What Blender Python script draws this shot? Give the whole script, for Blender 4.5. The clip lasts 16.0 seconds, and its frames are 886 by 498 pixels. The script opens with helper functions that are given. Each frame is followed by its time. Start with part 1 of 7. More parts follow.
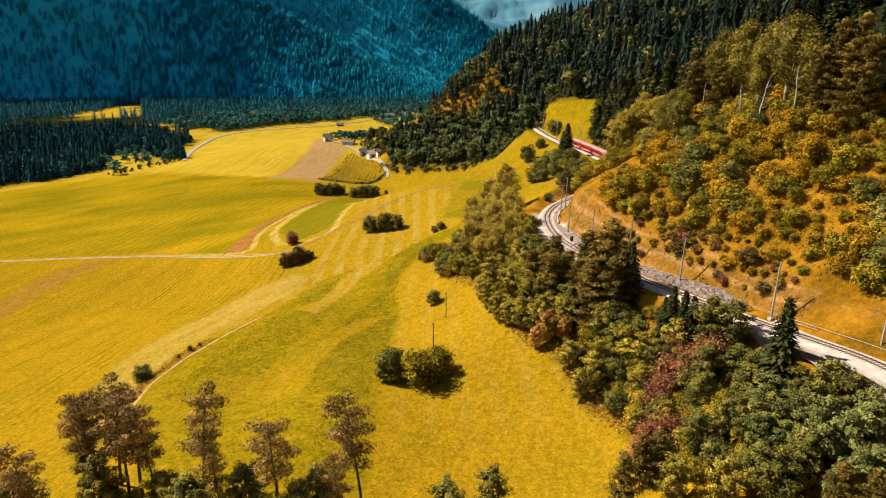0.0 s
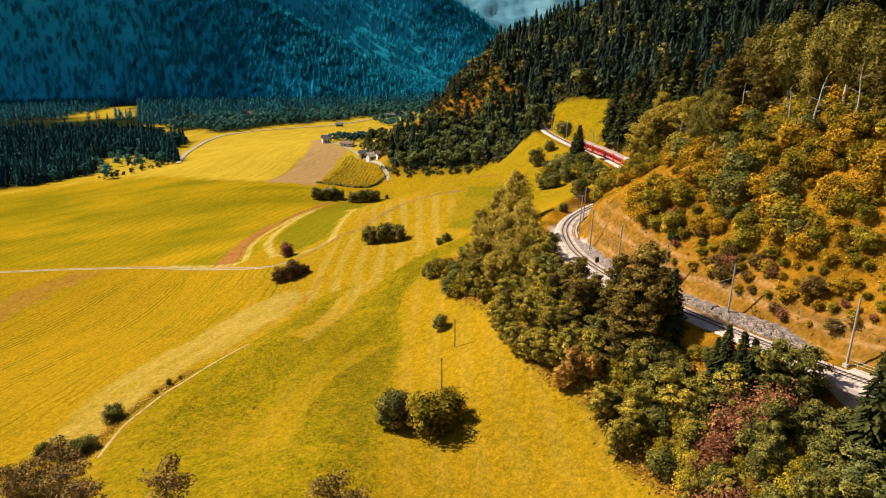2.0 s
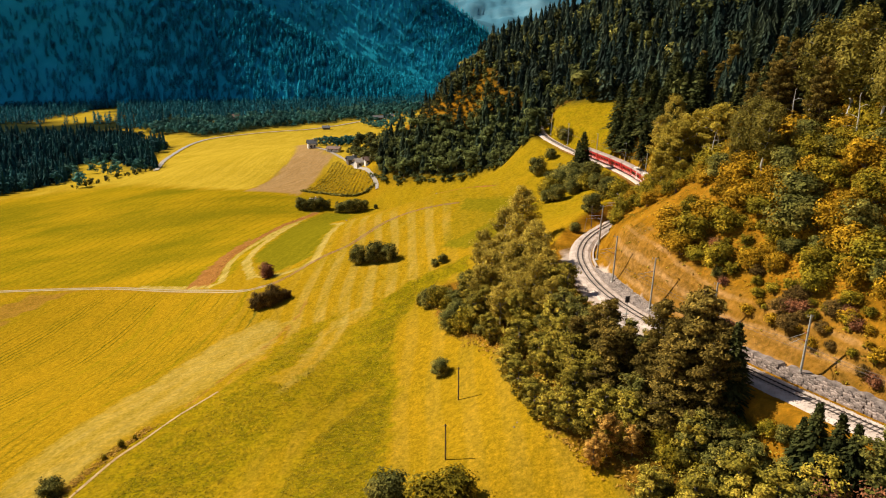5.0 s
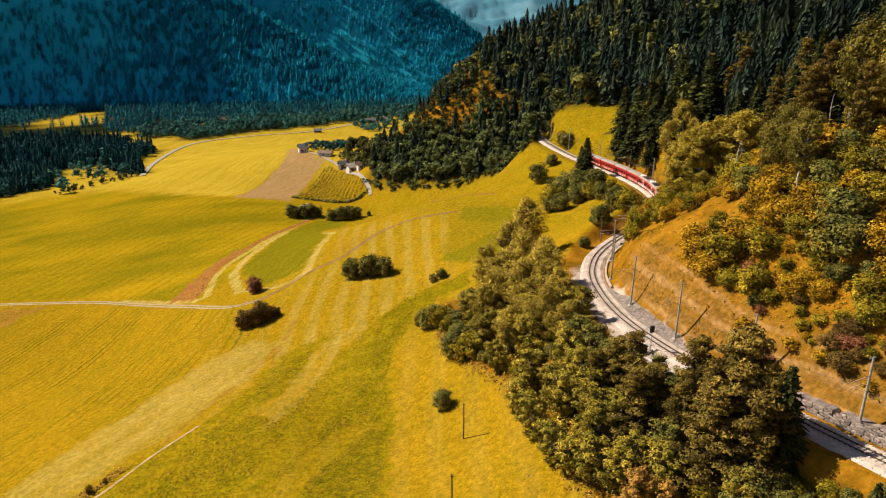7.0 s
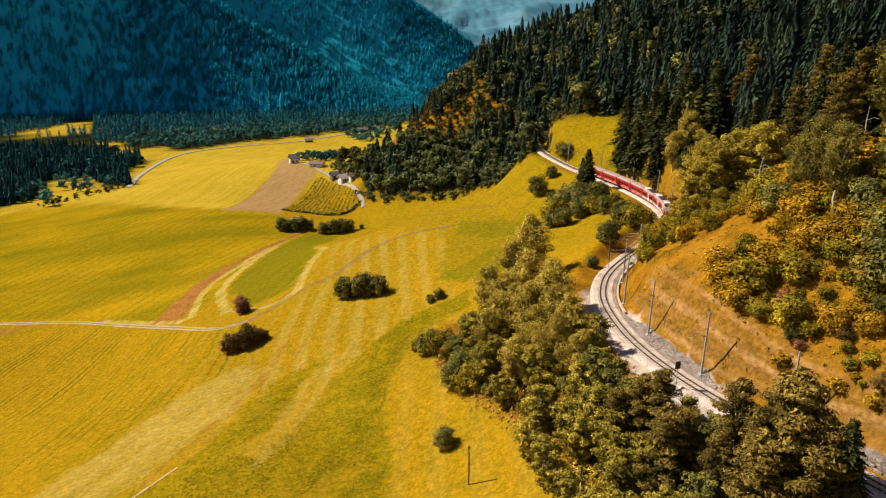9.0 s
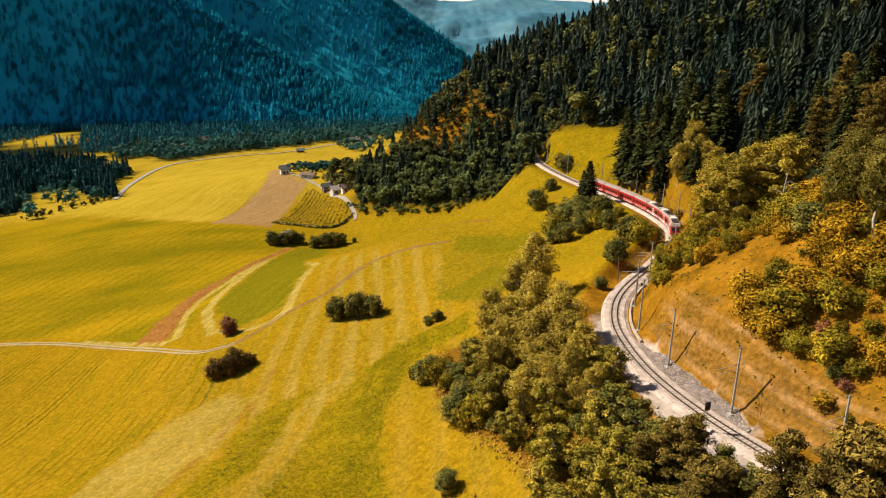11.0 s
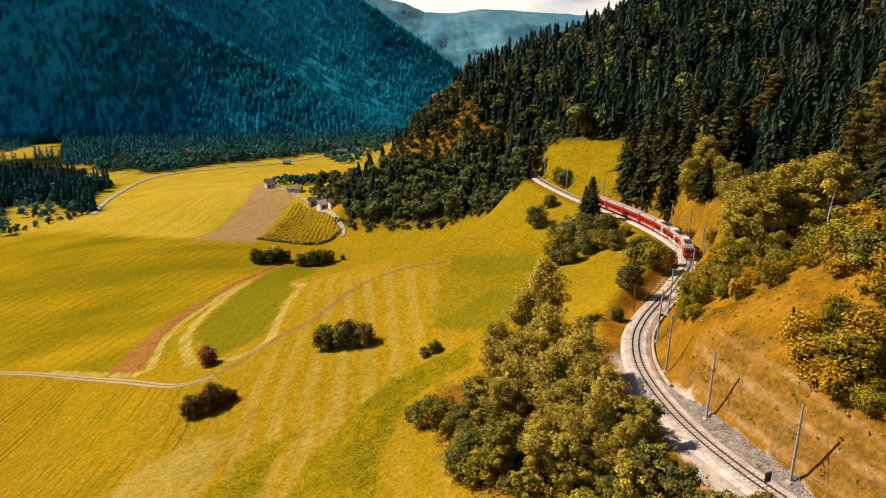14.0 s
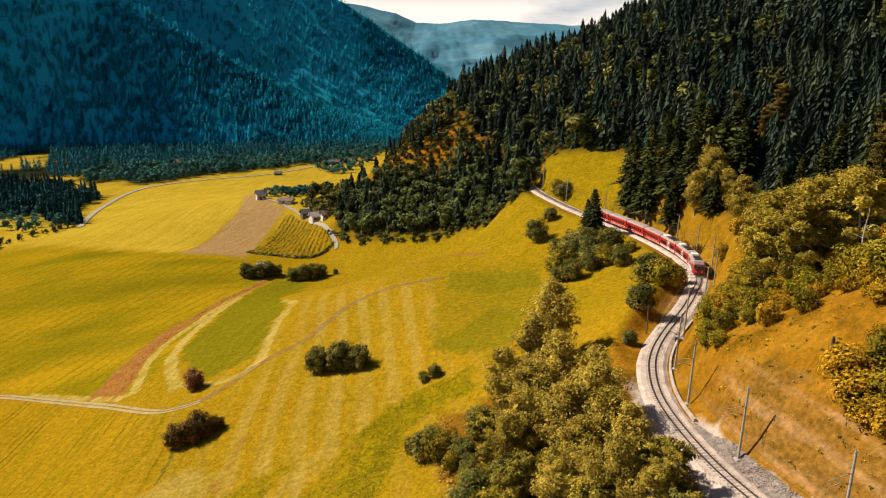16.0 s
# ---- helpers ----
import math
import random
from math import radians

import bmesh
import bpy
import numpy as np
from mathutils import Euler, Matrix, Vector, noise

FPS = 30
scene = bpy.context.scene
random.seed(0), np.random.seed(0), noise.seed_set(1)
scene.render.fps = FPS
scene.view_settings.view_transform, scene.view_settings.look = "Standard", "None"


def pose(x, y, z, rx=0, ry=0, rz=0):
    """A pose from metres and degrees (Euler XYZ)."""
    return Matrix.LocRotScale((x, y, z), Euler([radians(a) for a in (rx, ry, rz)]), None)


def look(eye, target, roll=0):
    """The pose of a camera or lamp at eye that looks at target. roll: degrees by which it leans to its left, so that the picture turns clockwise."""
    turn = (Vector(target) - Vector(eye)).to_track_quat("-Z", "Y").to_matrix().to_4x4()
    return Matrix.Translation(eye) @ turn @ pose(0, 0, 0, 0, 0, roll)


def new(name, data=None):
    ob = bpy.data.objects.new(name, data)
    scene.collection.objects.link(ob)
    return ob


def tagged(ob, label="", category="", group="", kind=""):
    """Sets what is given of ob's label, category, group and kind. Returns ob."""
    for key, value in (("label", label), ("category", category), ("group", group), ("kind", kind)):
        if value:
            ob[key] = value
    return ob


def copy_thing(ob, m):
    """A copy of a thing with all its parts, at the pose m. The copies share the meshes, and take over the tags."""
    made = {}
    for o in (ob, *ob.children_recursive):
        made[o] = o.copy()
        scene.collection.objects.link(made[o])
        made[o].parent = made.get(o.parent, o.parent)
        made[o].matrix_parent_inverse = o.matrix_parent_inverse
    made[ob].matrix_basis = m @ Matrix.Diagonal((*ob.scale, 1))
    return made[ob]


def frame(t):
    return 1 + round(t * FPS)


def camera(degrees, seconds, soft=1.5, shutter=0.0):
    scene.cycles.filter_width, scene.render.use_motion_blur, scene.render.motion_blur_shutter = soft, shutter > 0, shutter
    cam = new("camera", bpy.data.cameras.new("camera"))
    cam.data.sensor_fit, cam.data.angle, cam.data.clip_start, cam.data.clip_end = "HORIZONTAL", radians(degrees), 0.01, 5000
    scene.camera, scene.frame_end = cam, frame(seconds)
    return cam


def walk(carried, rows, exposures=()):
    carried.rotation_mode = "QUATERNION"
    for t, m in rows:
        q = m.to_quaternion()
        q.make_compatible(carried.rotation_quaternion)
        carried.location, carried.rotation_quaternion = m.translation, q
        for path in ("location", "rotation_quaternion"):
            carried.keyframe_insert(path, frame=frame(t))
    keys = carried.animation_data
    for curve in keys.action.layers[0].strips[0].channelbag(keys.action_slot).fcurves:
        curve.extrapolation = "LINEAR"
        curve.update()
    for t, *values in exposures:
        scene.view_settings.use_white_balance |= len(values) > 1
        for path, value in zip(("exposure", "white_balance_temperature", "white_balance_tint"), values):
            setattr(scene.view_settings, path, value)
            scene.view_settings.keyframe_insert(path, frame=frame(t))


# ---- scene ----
cam = camera(65.50, 16.0, soft=1.1)
# seconds, place (m), turn (degrees)
PATH = [
    (0.0, (0.00, -0.00, 60.00), 73.413, 0.060, 0.364),
    (0.5, (-0.42, 4.82, 59.95), 73.382, 0.307, 0.279),
    (1.0, (-0.76, 9.18, 59.83), 73.348, 0.368, 0.184),
    (1.5, (-1.26, 13.63, 59.70), 73.315, 0.265, 0.137),
    (2.0, (-1.62, 17.56, 59.67), 73.276, 0.100, 0.108),
    (2.5, (-2.09, 21.64, 59.63), 73.242, -0.096, 0.074),
    (3.0, (-2.41, 25.37, 59.62), 73.216, -0.260, 0.054),
    (3.5, (-2.88, 29.24, 59.60), 73.195, -0.453, 0.071),
    (4.0, (-3.10, 32.71, 59.55), 73.232, -0.580, 0.016),
    (6.5, (-4.90, 48.72, 59.47), 73.440, -1.385, 0.003),
    (7.0, (-5.21, 51.38, 59.44), 73.479, -1.541, -0.007),
    (7.5, (-5.45, 54.18, 59.34), 73.605, -1.696, -0.075),
    (8.0, (-5.70, 56.68, 59.27), 73.785, -1.853, -0.075),
    (8.5, (-6.02, 59.15, 59.27), 73.968, -2.029, -0.085),
    (9.0, (-6.35, 61.49, 59.20), 74.173, -2.214, -0.052),
    (11.5, (-7.62, 73.20, 59.01), 75.072, -3.080, -0.042),
    (12.0, (-7.91, 75.48, 58.93), 75.223, -3.274, -0.005),
    (12.5, (-8.18, 77.62, 58.91), 75.344, -3.459, 0.002),
    (13.0, (-8.51, 79.88, 58.87), 75.505, -3.651, 0.031),
    (13.5, (-8.69, 82.07, 58.81), 75.643, -3.804, 0.036),
    (14.0, (-8.98, 84.33, 58.74), 75.798, -3.999, 0.054),
    (14.5, (-9.19, 86.41, 58.74), 75.946, -4.154, 0.056),
    (15.0, (-9.51, 88.52, 58.73), 76.127, -4.329, 0.058),
    (15.5, (-9.83, 90.41, 58.68), 76.360, -4.520, 0.046),
    (16.0, (-10.02, 92.45, 58.60), 76.590, -4.685, 0.036),
]
walk(cam, [(t, pose(*eye, 0, 0, turn) @ pose(0, 0, 0, tilt) @ pose(0, 0, 0, 0, 0, roll)) for t, eye, tilt, turn, roll in PATH],
     exposures=[(0.0, 1.06), (4.0, 0.91), (8.0, 0.85), (12.0, 0.79), (16.0, 0.73)])

# ---- light ----
SUN_TO = Vector((-0.65, 0.30, 0.70)).normalized()
world = bpy.data.worlds.new("sky")
scene.world = world
world.use_nodes = True
wn, wl = world.node_tree.nodes, world.node_tree.links
sky = wn.new("ShaderNodeTexSky")
sky.sky_type, sky.sun_disc = "NISHITA", False
sky.sun_elevation = math.asin(SUN_TO.z)
sky.sun_rotation = math.atan2(SUN_TO.x, SUN_TO.y)
sky.altitude, sky.dust_density, sky.air_density = 1400, 1.0, 0.9
# a broken deck of white cloud over the blue
cloud, shape, over, up = wn.new("ShaderNodeTexNoise"), wn.new("ShaderNodeValToRGB"), wn.new("ShaderNodeMix"), wn.new("ShaderNodeMapping")
wl.new(wn.new("ShaderNodeTexCoord").outputs["Generated"], up.inputs["Vector"])
up.inputs["Scale"].default_value = (1.0, 1.0, 4.0)
wl.new(up.outputs[0], cloud.inputs["Vector"])
cloud.inputs["Scale"].default_value, cloud.inputs["Detail"].default_value = 3.0, 8
shape.color_ramp.elements[0].position, shape.color_ramp.elements[1].position = 0.28, 0.46
wl.new(cloud.outputs["Fac"], shape.inputs["Fac"])
over.data_type = "RGBA"
over.inputs["B"].default_value = (14.0, 12.4, 11.0, 1)
# the cloud lies low over the mountains and thins out overhead
parts, low_only, cover = wn.new("ShaderNodeSeparateXYZ"), wn.new("ShaderNodeMapRange"), wn.new("ShaderNodeMath")
wl.new(up.inputs["Vector"].links[0].from_socket, parts.inputs[0])
low_only.inputs["From Min"].default_value, low_only.inputs["From Max"].default_value = 0.10, 0.15
low_only.inputs["To Min"].default_value, low_only.inputs["To Max"].default_value = 1.0, 0.02
wl.new(parts.outputs["Z"], low_only.inputs["Value"])
cover.operation = "MULTIPLY"
wl.new(shape.outputs["Color"], cover.inputs[0])
wl.new(low_only.outputs[0], cover.inputs[1])
wl.new(cover.outputs[0], over.inputs["Factor"])
wl.new(sky.outputs[0], over.inputs["A"])
wl.new(over.outputs["Result"], wn["Background"].inputs["Color"])
wn["Background"].inputs["Strength"].default_value = 0.05
sun = new("sun", bpy.data.lights.new("sun", "SUN"))
sun.data.energy, sun.data.angle, sun.data.color = 5.0, radians(0.5), (1.0, 0.90, 0.74)
sun.matrix_world = look(SUN_TO * 500, (0, 0, 0))

# ---- materials ----
def mat(name, colours, scale=1.0, rough=0.85, bump=0.3, metal=0.0, detail=6.0, vary=0.0, fine=8.0, coords="Object", leaf=False, thin=0.10, spread=0.55):
    """A surface of two noises, broad and fine, over a ramp of colours. vary: how far single objects differ in brightness."""
    m = bpy.data.materials.new(name)
    m.use_nodes = True
    n, l = m.node_tree.nodes, m.node_tree.links
    b = n["Principled BSDF"]
    b.inputs["Roughness"].default_value, b.inputs["Metallic"].default_value = rough, metal
    tc = n.new("ShaderNodeTexCoord")
    big, small = n.new("ShaderNodeTexNoise"), n.new("ShaderNodeTexNoise")
    big.inputs["Scale"].default_value, big.inputs["Detail"].default_value = scale, detail
    small.inputs["Scale"].default_value, small.inputs["Detail"].default_value = scale * fine, 3
    for t in (big, small):
        l.new(tc.outputs[coords], t.inputs["Vector"])
    mix = n.new("ShaderNodeMath")
    mix.operation = "MULTIPLY_ADD"
    mix.inputs[1].default_value = 0.45
    l.new(small.outputs["Fac"], mix.inputs[0])
    half = n.new("ShaderNodeMath")
    half.operation = "MULTIPLY_ADD"
    half.inputs[1].default_value, half.inputs[2].default_value = 1.3, -0.37
    l.new(big.outputs["Fac"], half.inputs[0])
    l.new(half.outputs[0], mix.inputs[2])
    ramp = n.new("ShaderNodeValToRGB")
    el = ramp.color_ramp.elements
    while len(el) < len(colours):
        el.new(0.5)
    for i, c in enumerate(colours):
        el[i].position = 0.2 + 0.6 * i / max(1, len(colours) - 1)
        el[i].color = (*c, 1)
    l.new(mix.outputs[0], ramp.inputs["Fac"])
    out = ramp.outputs["Color"]
    if vary:
        info, hsv, mr = n.new("ShaderNodeObjectInfo"), n.new("ShaderNodeHueSaturation"), n.new("ShaderNodeMapRange")
        mr.inputs["To Min"].default_value, mr.inputs["To Max"].default_value = 1 - vary, 1 + vary
        l.new(info.outputs["Random"], mr.inputs["Value"])
        l.new(mr.outputs[0], hsv.inputs["Value"])
        l.new(out, hsv.inputs["Color"])
        out = hsv.outputs["Color"]
    if leaf:
        geo, hsv, mr = n.new("ShaderNodeNewGeometry"), n.new("ShaderNodeHueSaturation"), n.new("ShaderNodeMapRange")
        mr.inputs["To Min"].default_value, mr.inputs["To Max"].default_value = 1 - spread, 1 + spread
        l.new(geo.outputs["Random Per Island"], mr.inputs["Value"])
        # each tree of a wood has its own tone
        own, tone = n.new("ShaderNodeAttribute"), n.new("ShaderNodeMath")
        own.attribute_name, tone.operation = "tint", "MULTIPLY_ADD"
        tone.inputs[1].default_value, tone.inputs[2].default_value = 0.5, 1.0
        l.new(own.outputs["Fac"], tone.inputs[0])
        both = n.new("ShaderNodeMath")
        both.operation = "MULTIPLY"
        l.new(mr.outputs[0], both.inputs[0])
        l.new(tone.outputs[0], both.inputs[1])
        l.new(both.outputs[0], hsv.inputs["Value"])
        l.new(out, hsv.inputs["Color"])
        out = hsv.outputs["Color"]
        b.inputs["Specular IOR Level"].default_value = 0.05
        tr, add = n.new("ShaderNodeBsdfTranslucent"), n.new("ShaderNodeMixShader")
        add.inputs[0].default_value = thin
        l.new(out, tr.inputs["Color"])
        l.new(b.outputs[0], add.inputs[1])
        l.new(tr.outputs[0], add.inputs[2])
        l.new(add.outputs[0], n["Material Output"].inputs["Surface"])
    l.new(out, b.inputs["Base Color"])
    if bump:
        bp = n.new("ShaderNodeBump")
        bp.inputs["Strength"].default_value = bump
        bp.inputs["Distance"].default_value = 0.05
        l.new(mix.outputs[0], bp.inputs["Height"])
        l.new(bp.outputs[0], b.inputs["Normal"])
    return m


M_BALLAST = mat("ballast", [(0.3, 0.232, 0.19), (0.42, 0.335, 0.28), (0.54, 0.44, 0.375)], scale=0.6, fine=9, bump=0.8)
M_STEEL = mat("rail_steel", [(0.03, 0.024, 0.02), (0.07, 0.055, 0.045)], scale=2, rough=0.45, metal=0.6)
M_CONIFER = mat("spruce_needles", [(0.014, 0.019, 0.006), (0.036, 0.041, 0.011), (0.09, 0.085, 0.02)], scale=0.3, vary=0.35, leaf=True, bump=0)
M_FOREST = mat("forest_needles", [(0.007, 0.0155, 0.012), (0.021, 0.034, 0.024), (0.06, 0.073, 0.037)], scale=0.05, fine=10, leaf=True, bump=0)
M_PINE = mat("pine_needles", [(0.045, 0.034, 0.007), (0.12, 0.085, 0.016), (0.27, 0.175, 0.032)], scale=0.3, vary=0.25, leaf=True, bump=0)
M_BIRCH = mat("birch_leaves", [(0.19, 0.142, 0.018), (0.34, 0.247, 0.034), (0.5, 0.355, 0.056)], scale=0.3, vary=0.2, leaf=True, thin=0.18, bump=0)
M_GOLD = mat("yellowing_leaves", [(0.12, 0.073, 0.005), (0.29, 0.162, 0.008), (0.48, 0.262, 0.014)], scale=0.3, vary=0.25, leaf=True, bump=0)
M_LEAF = mat("broad_leaves", [(0.07, 0.064, 0.01), (0.24, 0.185, 0.021), (0.52, 0.36, 0.044)], scale=0.4, vary=0.25, leaf=True, bump=0)
M_SLOPE_LEAF = mat("hazel_leaves", [(0.042, 0.045, 0.005), (0.2, 0.15, 0.01), (0.5, 0.32, 0.02)], scale=0.4, vary=0.3, leaf=True, bump=0)
M_DARK_LEAF = mat("dark_leaves", [(0.043, 0.047, 0.012), (0.132, 0.119, 0.023), (0.31, 0.237, 0.04)], scale=0.4, vary=0.25, leaf=True, bump=0)
M_RED_LEAF = mat("reddening_leaves", [(0.15, 0.062, 0.03), (0.27, 0.106, 0.046), (0.38, 0.165, 0.07)], scale=0.4, vary=0.2, leaf=True, bump=0)
M_ORANGE_LEAF = mat("orange_leaves", [(0.26, 0.13, 0.022), (0.42, 0.23, 0.045), (0.52, 0.31, 0.075)], scale=0.4, vary=0.2, leaf=True, thin=0.25, bump=0)
M_FAR_LEAF = mat("far_leaves", [(0.036, 0.045, 0.014), (0.085, 0.09, 0.024), (0.185, 0.165, 0.038)], scale=0.05, fine=14, vary=0.35, leaf=True, bump=0)
M_WOOD_LEAF = mat("wood_leaves", [(0.055, 0.072, 0.024), (0.12, 0.135, 0.04), (0.235, 0.22, 0.058)], scale=0.1, fine=8, vary=0.4, leaf=True, thin=0.25, bump=0)
M_GREEN_BIRCH = mat("olive_birch_leaves", [(0.09, 0.078, 0.013), (0.18, 0.145, 0.024), (0.3, 0.23, 0.042)], scale=0.3, vary=0.25, leaf=True, thin=0.2, bump=0)
M_WOOD_SPRUCE = mat("wood_spruce_needles", [(0.012, 0.022, 0.014), (0.034, 0.049, 0.025), (0.088, 0.1, 0.042)], scale=0.12, fine=8, vary=0.45, leaf=True, bump=0)
M_BARK = mat("bark", [(0.06, 0.045, 0.035), (0.13, 0.10, 0.08), (0.20, 0.17, 0.14)], scale=2)
M_PINE_BARK = mat("pine_bark", [(0.05, 0.03, 0.02), (0.11, 0.065, 0.04)], scale=2)
# mountain materials: distance haze is painted into the base colours as bright teal
M_HAZED_WOODS = mat("mountain_woods", [(0.007, 0.258, 0.37), (0.013, 0.292, 0.412), (0.019, 0.326, 0.454)], scale=0.02, fine=6, bump=0, rough=1.0)
M_HAZED_WOODS.node_tree.nodes["Principled BSDF"].inputs["Specular IOR Level"].default_value = 0.0
M_HAZED_TREES = mat("far_mountain_trees", [(0.006, 0.205, 0.292), (0.011, 0.245, 0.345), (0.017, 0.285, 0.395)], scale=0.02, fine=10, bump=0, rough=1.0, leaf=True, thin=0.55, spread=0.15)
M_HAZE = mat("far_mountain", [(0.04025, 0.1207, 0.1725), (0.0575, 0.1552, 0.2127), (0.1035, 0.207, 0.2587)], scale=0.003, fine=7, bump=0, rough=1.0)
M_RED = mat("red_paint", [(0.30, 0.012, 0.010), (0.38, 0.018, 0.014)], scale=0.8, rough=0.35, bump=0)
M_WHITE = mat("white_paint", [(0.62, 0.60, 0.56), (0.74, 0.72, 0.68)], scale=1.0, rough=0.4, bump=0)
M_ROOF = mat("train_roof", [(0.27, 0.2, 0.175), (0.37, 0.285, 0.25)], scale=0.7, rough=0.5, bump=0.05)
M_GLASS = mat("dark_glass", [(0.008, 0.010, 0.012), (0.014, 0.016, 0.018)], scale=1.0, rough=0.08, bump=0)
M_BLACK = mat("black_metal", [(0.012, 0.012, 0.013), (0.03, 0.028, 0.027)], scale=2, rough=0.55)
M_MAST = mat("mast_steel", [(0.22, 0.22, 0.19), (0.36, 0.35, 0.31)], scale=1.5, rough=0.6)
M_WIRE = mat("copper_wire", [(0.04, 0.035, 0.03), (0.07, 0.06, 0.05)], scale=2, rough=0.6, bump=0)
M_CONCRETE = mat("concrete", [(0.27, 0.222, 0.188), (0.39, 0.325, 0.28), (0.49, 0.415, 0.36)], scale=0.8, fine=12, bump=0.3)
M_STONE = mat("grey_stone", [(0.11, 0.086, 0.072), (0.19, 0.15, 0.128), (0.3, 0.242, 0.206)], scale=1.4, fine=8, bump=0.6, vary=0.3)
M_TIE = mat("sleeper", [(0.26, 0.2, 0.162), (0.35, 0.275, 0.226)], scale=3, bump=0.4, vary=0.25)
M_PATH = mat("gravel_path", [(0.19, 0.14, 0.045), (0.25, 0.185, 0.066), (0.31, 0.23, 0.09)], scale=0.5, fine=14, bump=0.4)
M_TRAIL = mat("trodden_earth", [(0.24, 0.145, 0.04), (0.31, 0.195, 0.065), (0.38, 0.25, 0.1)], scale=0.5, fine=12, bump=0.4)
M_ASPHALT = mat("pale_road", [(0.19, 0.16, 0.125), (0.26, 0.22, 0.175)], scale=0.2, fine=14, bump=0.1)
M_POST = mat("weathered_wood", [(0.07, 0.05, 0.035), (0.14, 0.10, 0.07)], scale=4, bump=0.4)
M_PLASTER = mat("white_plaster", [(0.52, 0.48, 0.42), (0.64, 0.60, 0.54)], scale=0.4, bump=0.1)
M_TILE = mat("roof_tiles", [(0.10, 0.055, 0.04), (0.17, 0.10, 0.075)], scale=0.8, fine=10, bump=0.4)
M_SLATE = mat("grey_roof", [(0.06, 0.06, 0.065), (0.11, 0.11, 0.115)], scale=0.8, fine=10, bump=0.3)
M_BIRCH_BARK = mat("white_bark", [(0.22, 0.19, 0.15), (0.42, 0.38, 0.32), (0.52, 0.48, 0.42)], scale=3, bump=0.3)
M_HERB = mat("herbs", [(0.11, 0.092, 0.005), (0.19, 0.142, 0.006), (0.28, 0.195, 0.009)], scale=0.3, leaf=True, bump=0)
M_FERN = mat("dry_ferns", [(0.19, 0.1, 0.013), (0.31, 0.165, 0.022), (0.42, 0.24, 0.038)], scale=0.3, leaf=True, bump=0)
M_MAIZE = mat("maize", [(0.11, 0.092, 0.008), (0.19, 0.146, 0.013), (0.28, 0.21, 0.025)], scale=0.3, leaf=True, bump=0)
M_PINE_BROWN = mat("dry_pine_needles", [(0.085, 0.058, 0.016), (0.22, 0.135, 0.038), (0.42, 0.25, 0.08)], scale=0.3, vary=0.25, leaf=True, bump=0)
# farther flank, with haze blue in its base colour too
M_HAZED_WOODS_FAR = mat("far_mountain_woods", [(0.012, 0.26, 0.365), (0.017, 0.288, 0.4), (0.023, 0.316, 0.436)], scale=0.02, fine=6, bump=0, rough=1.0)
M_BROWN_LEAF = mat("brown_leaves", [(0.055, 0.036, 0.01), (0.12, 0.07, 0.016), (0.22, 0.122, 0.025)], scale=0.4, vary=0.2, leaf=True, bump=0)
for far in (M_HAZED_WOODS_FAR, M_HAZE):
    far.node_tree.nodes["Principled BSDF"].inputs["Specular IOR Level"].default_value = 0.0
M_GOLD_TREE = mat("golden_birch_leaves", [(0.15, 0.115, 0.013), (0.28, 0.205, 0.022), (0.43, 0.305, 0.04)], scale=0.3, vary=0.2, leaf=True, thin=0.2, bump=0)
# valley floor: bluer than near woods; leaves and foot needles carry haze in their colour
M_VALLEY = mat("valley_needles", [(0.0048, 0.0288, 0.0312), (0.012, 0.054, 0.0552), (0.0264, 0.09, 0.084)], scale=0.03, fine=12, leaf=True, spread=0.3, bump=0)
M_VALLEY_LEAF_HAZED = mat("valley_leaves", [(0.0161, 0.0713, 0.0644), (0.0391, 0.1207, 0.09775), (0.08625, 0.1725, 0.115)], scale=0.03, fine=12, leaf=True, spread=0.3, bump=0)
M_WALL_STONE = mat("wall_stone", [(0.1, 0.072, 0.058), (0.21, 0.16, 0.135), (0.38, 0.305, 0.26)], scale=1.2, fine=6, bump=0.6, vary=0.45)
# the teal here holds the haze before the mountain foot
M_FOOT_HAZED = mat("foot_needles", [(0.005, 0.055, 0.068), (0.01, 0.09, 0.108), (0.02, 0.135, 0.152)], scale=0.03, fine=12, leaf=True, spread=0.3, bump=0)
M_WILLOW = mat("willow_leaves", [(0.055, 0.064, 0.018), (0.115, 0.12, 0.032), (0.22, 0.205, 0.055)], scale=0.4, vary=0.25, leaf=True, bump=0)
M_RUT = mat("wheel_rut_earth", [(0.09, 0.04, 0.012), (0.15, 0.068, 0.02), (0.21, 0.1, 0.032)], scale=0.5, fine=12, bump=0.4)

# ---- the lie of the land ----
# Knots of the relief: x, y, height. The railway bench and the small forms are laid into it further down.
MEADOW = [(-27, 106, -1), (-33, 117, -4), (17, 111, 3), (25, 98, 3.5), (0, 147, -0.6), (8, 126, 3.8), (7, 142, 2.8), (-12, 158, -5), (-33, 166, -6),
          (-16, 199, -6.5), (-30, 202, -9.5), (-57, 149, -8.5), (-65, 135, -10), (-64, 240, -15), (-70, 262, -17), (-42, 258, -9), (0, 235, 1.0),
          (-58, 256, -14), (-2, 315, 0.6), (-38, 327, -13), (20, 308, 5.5), (30, 365, 1), (5, 180, 3), (-30, 60, -1), (0, 30, 2), (-80, 60, -8)]
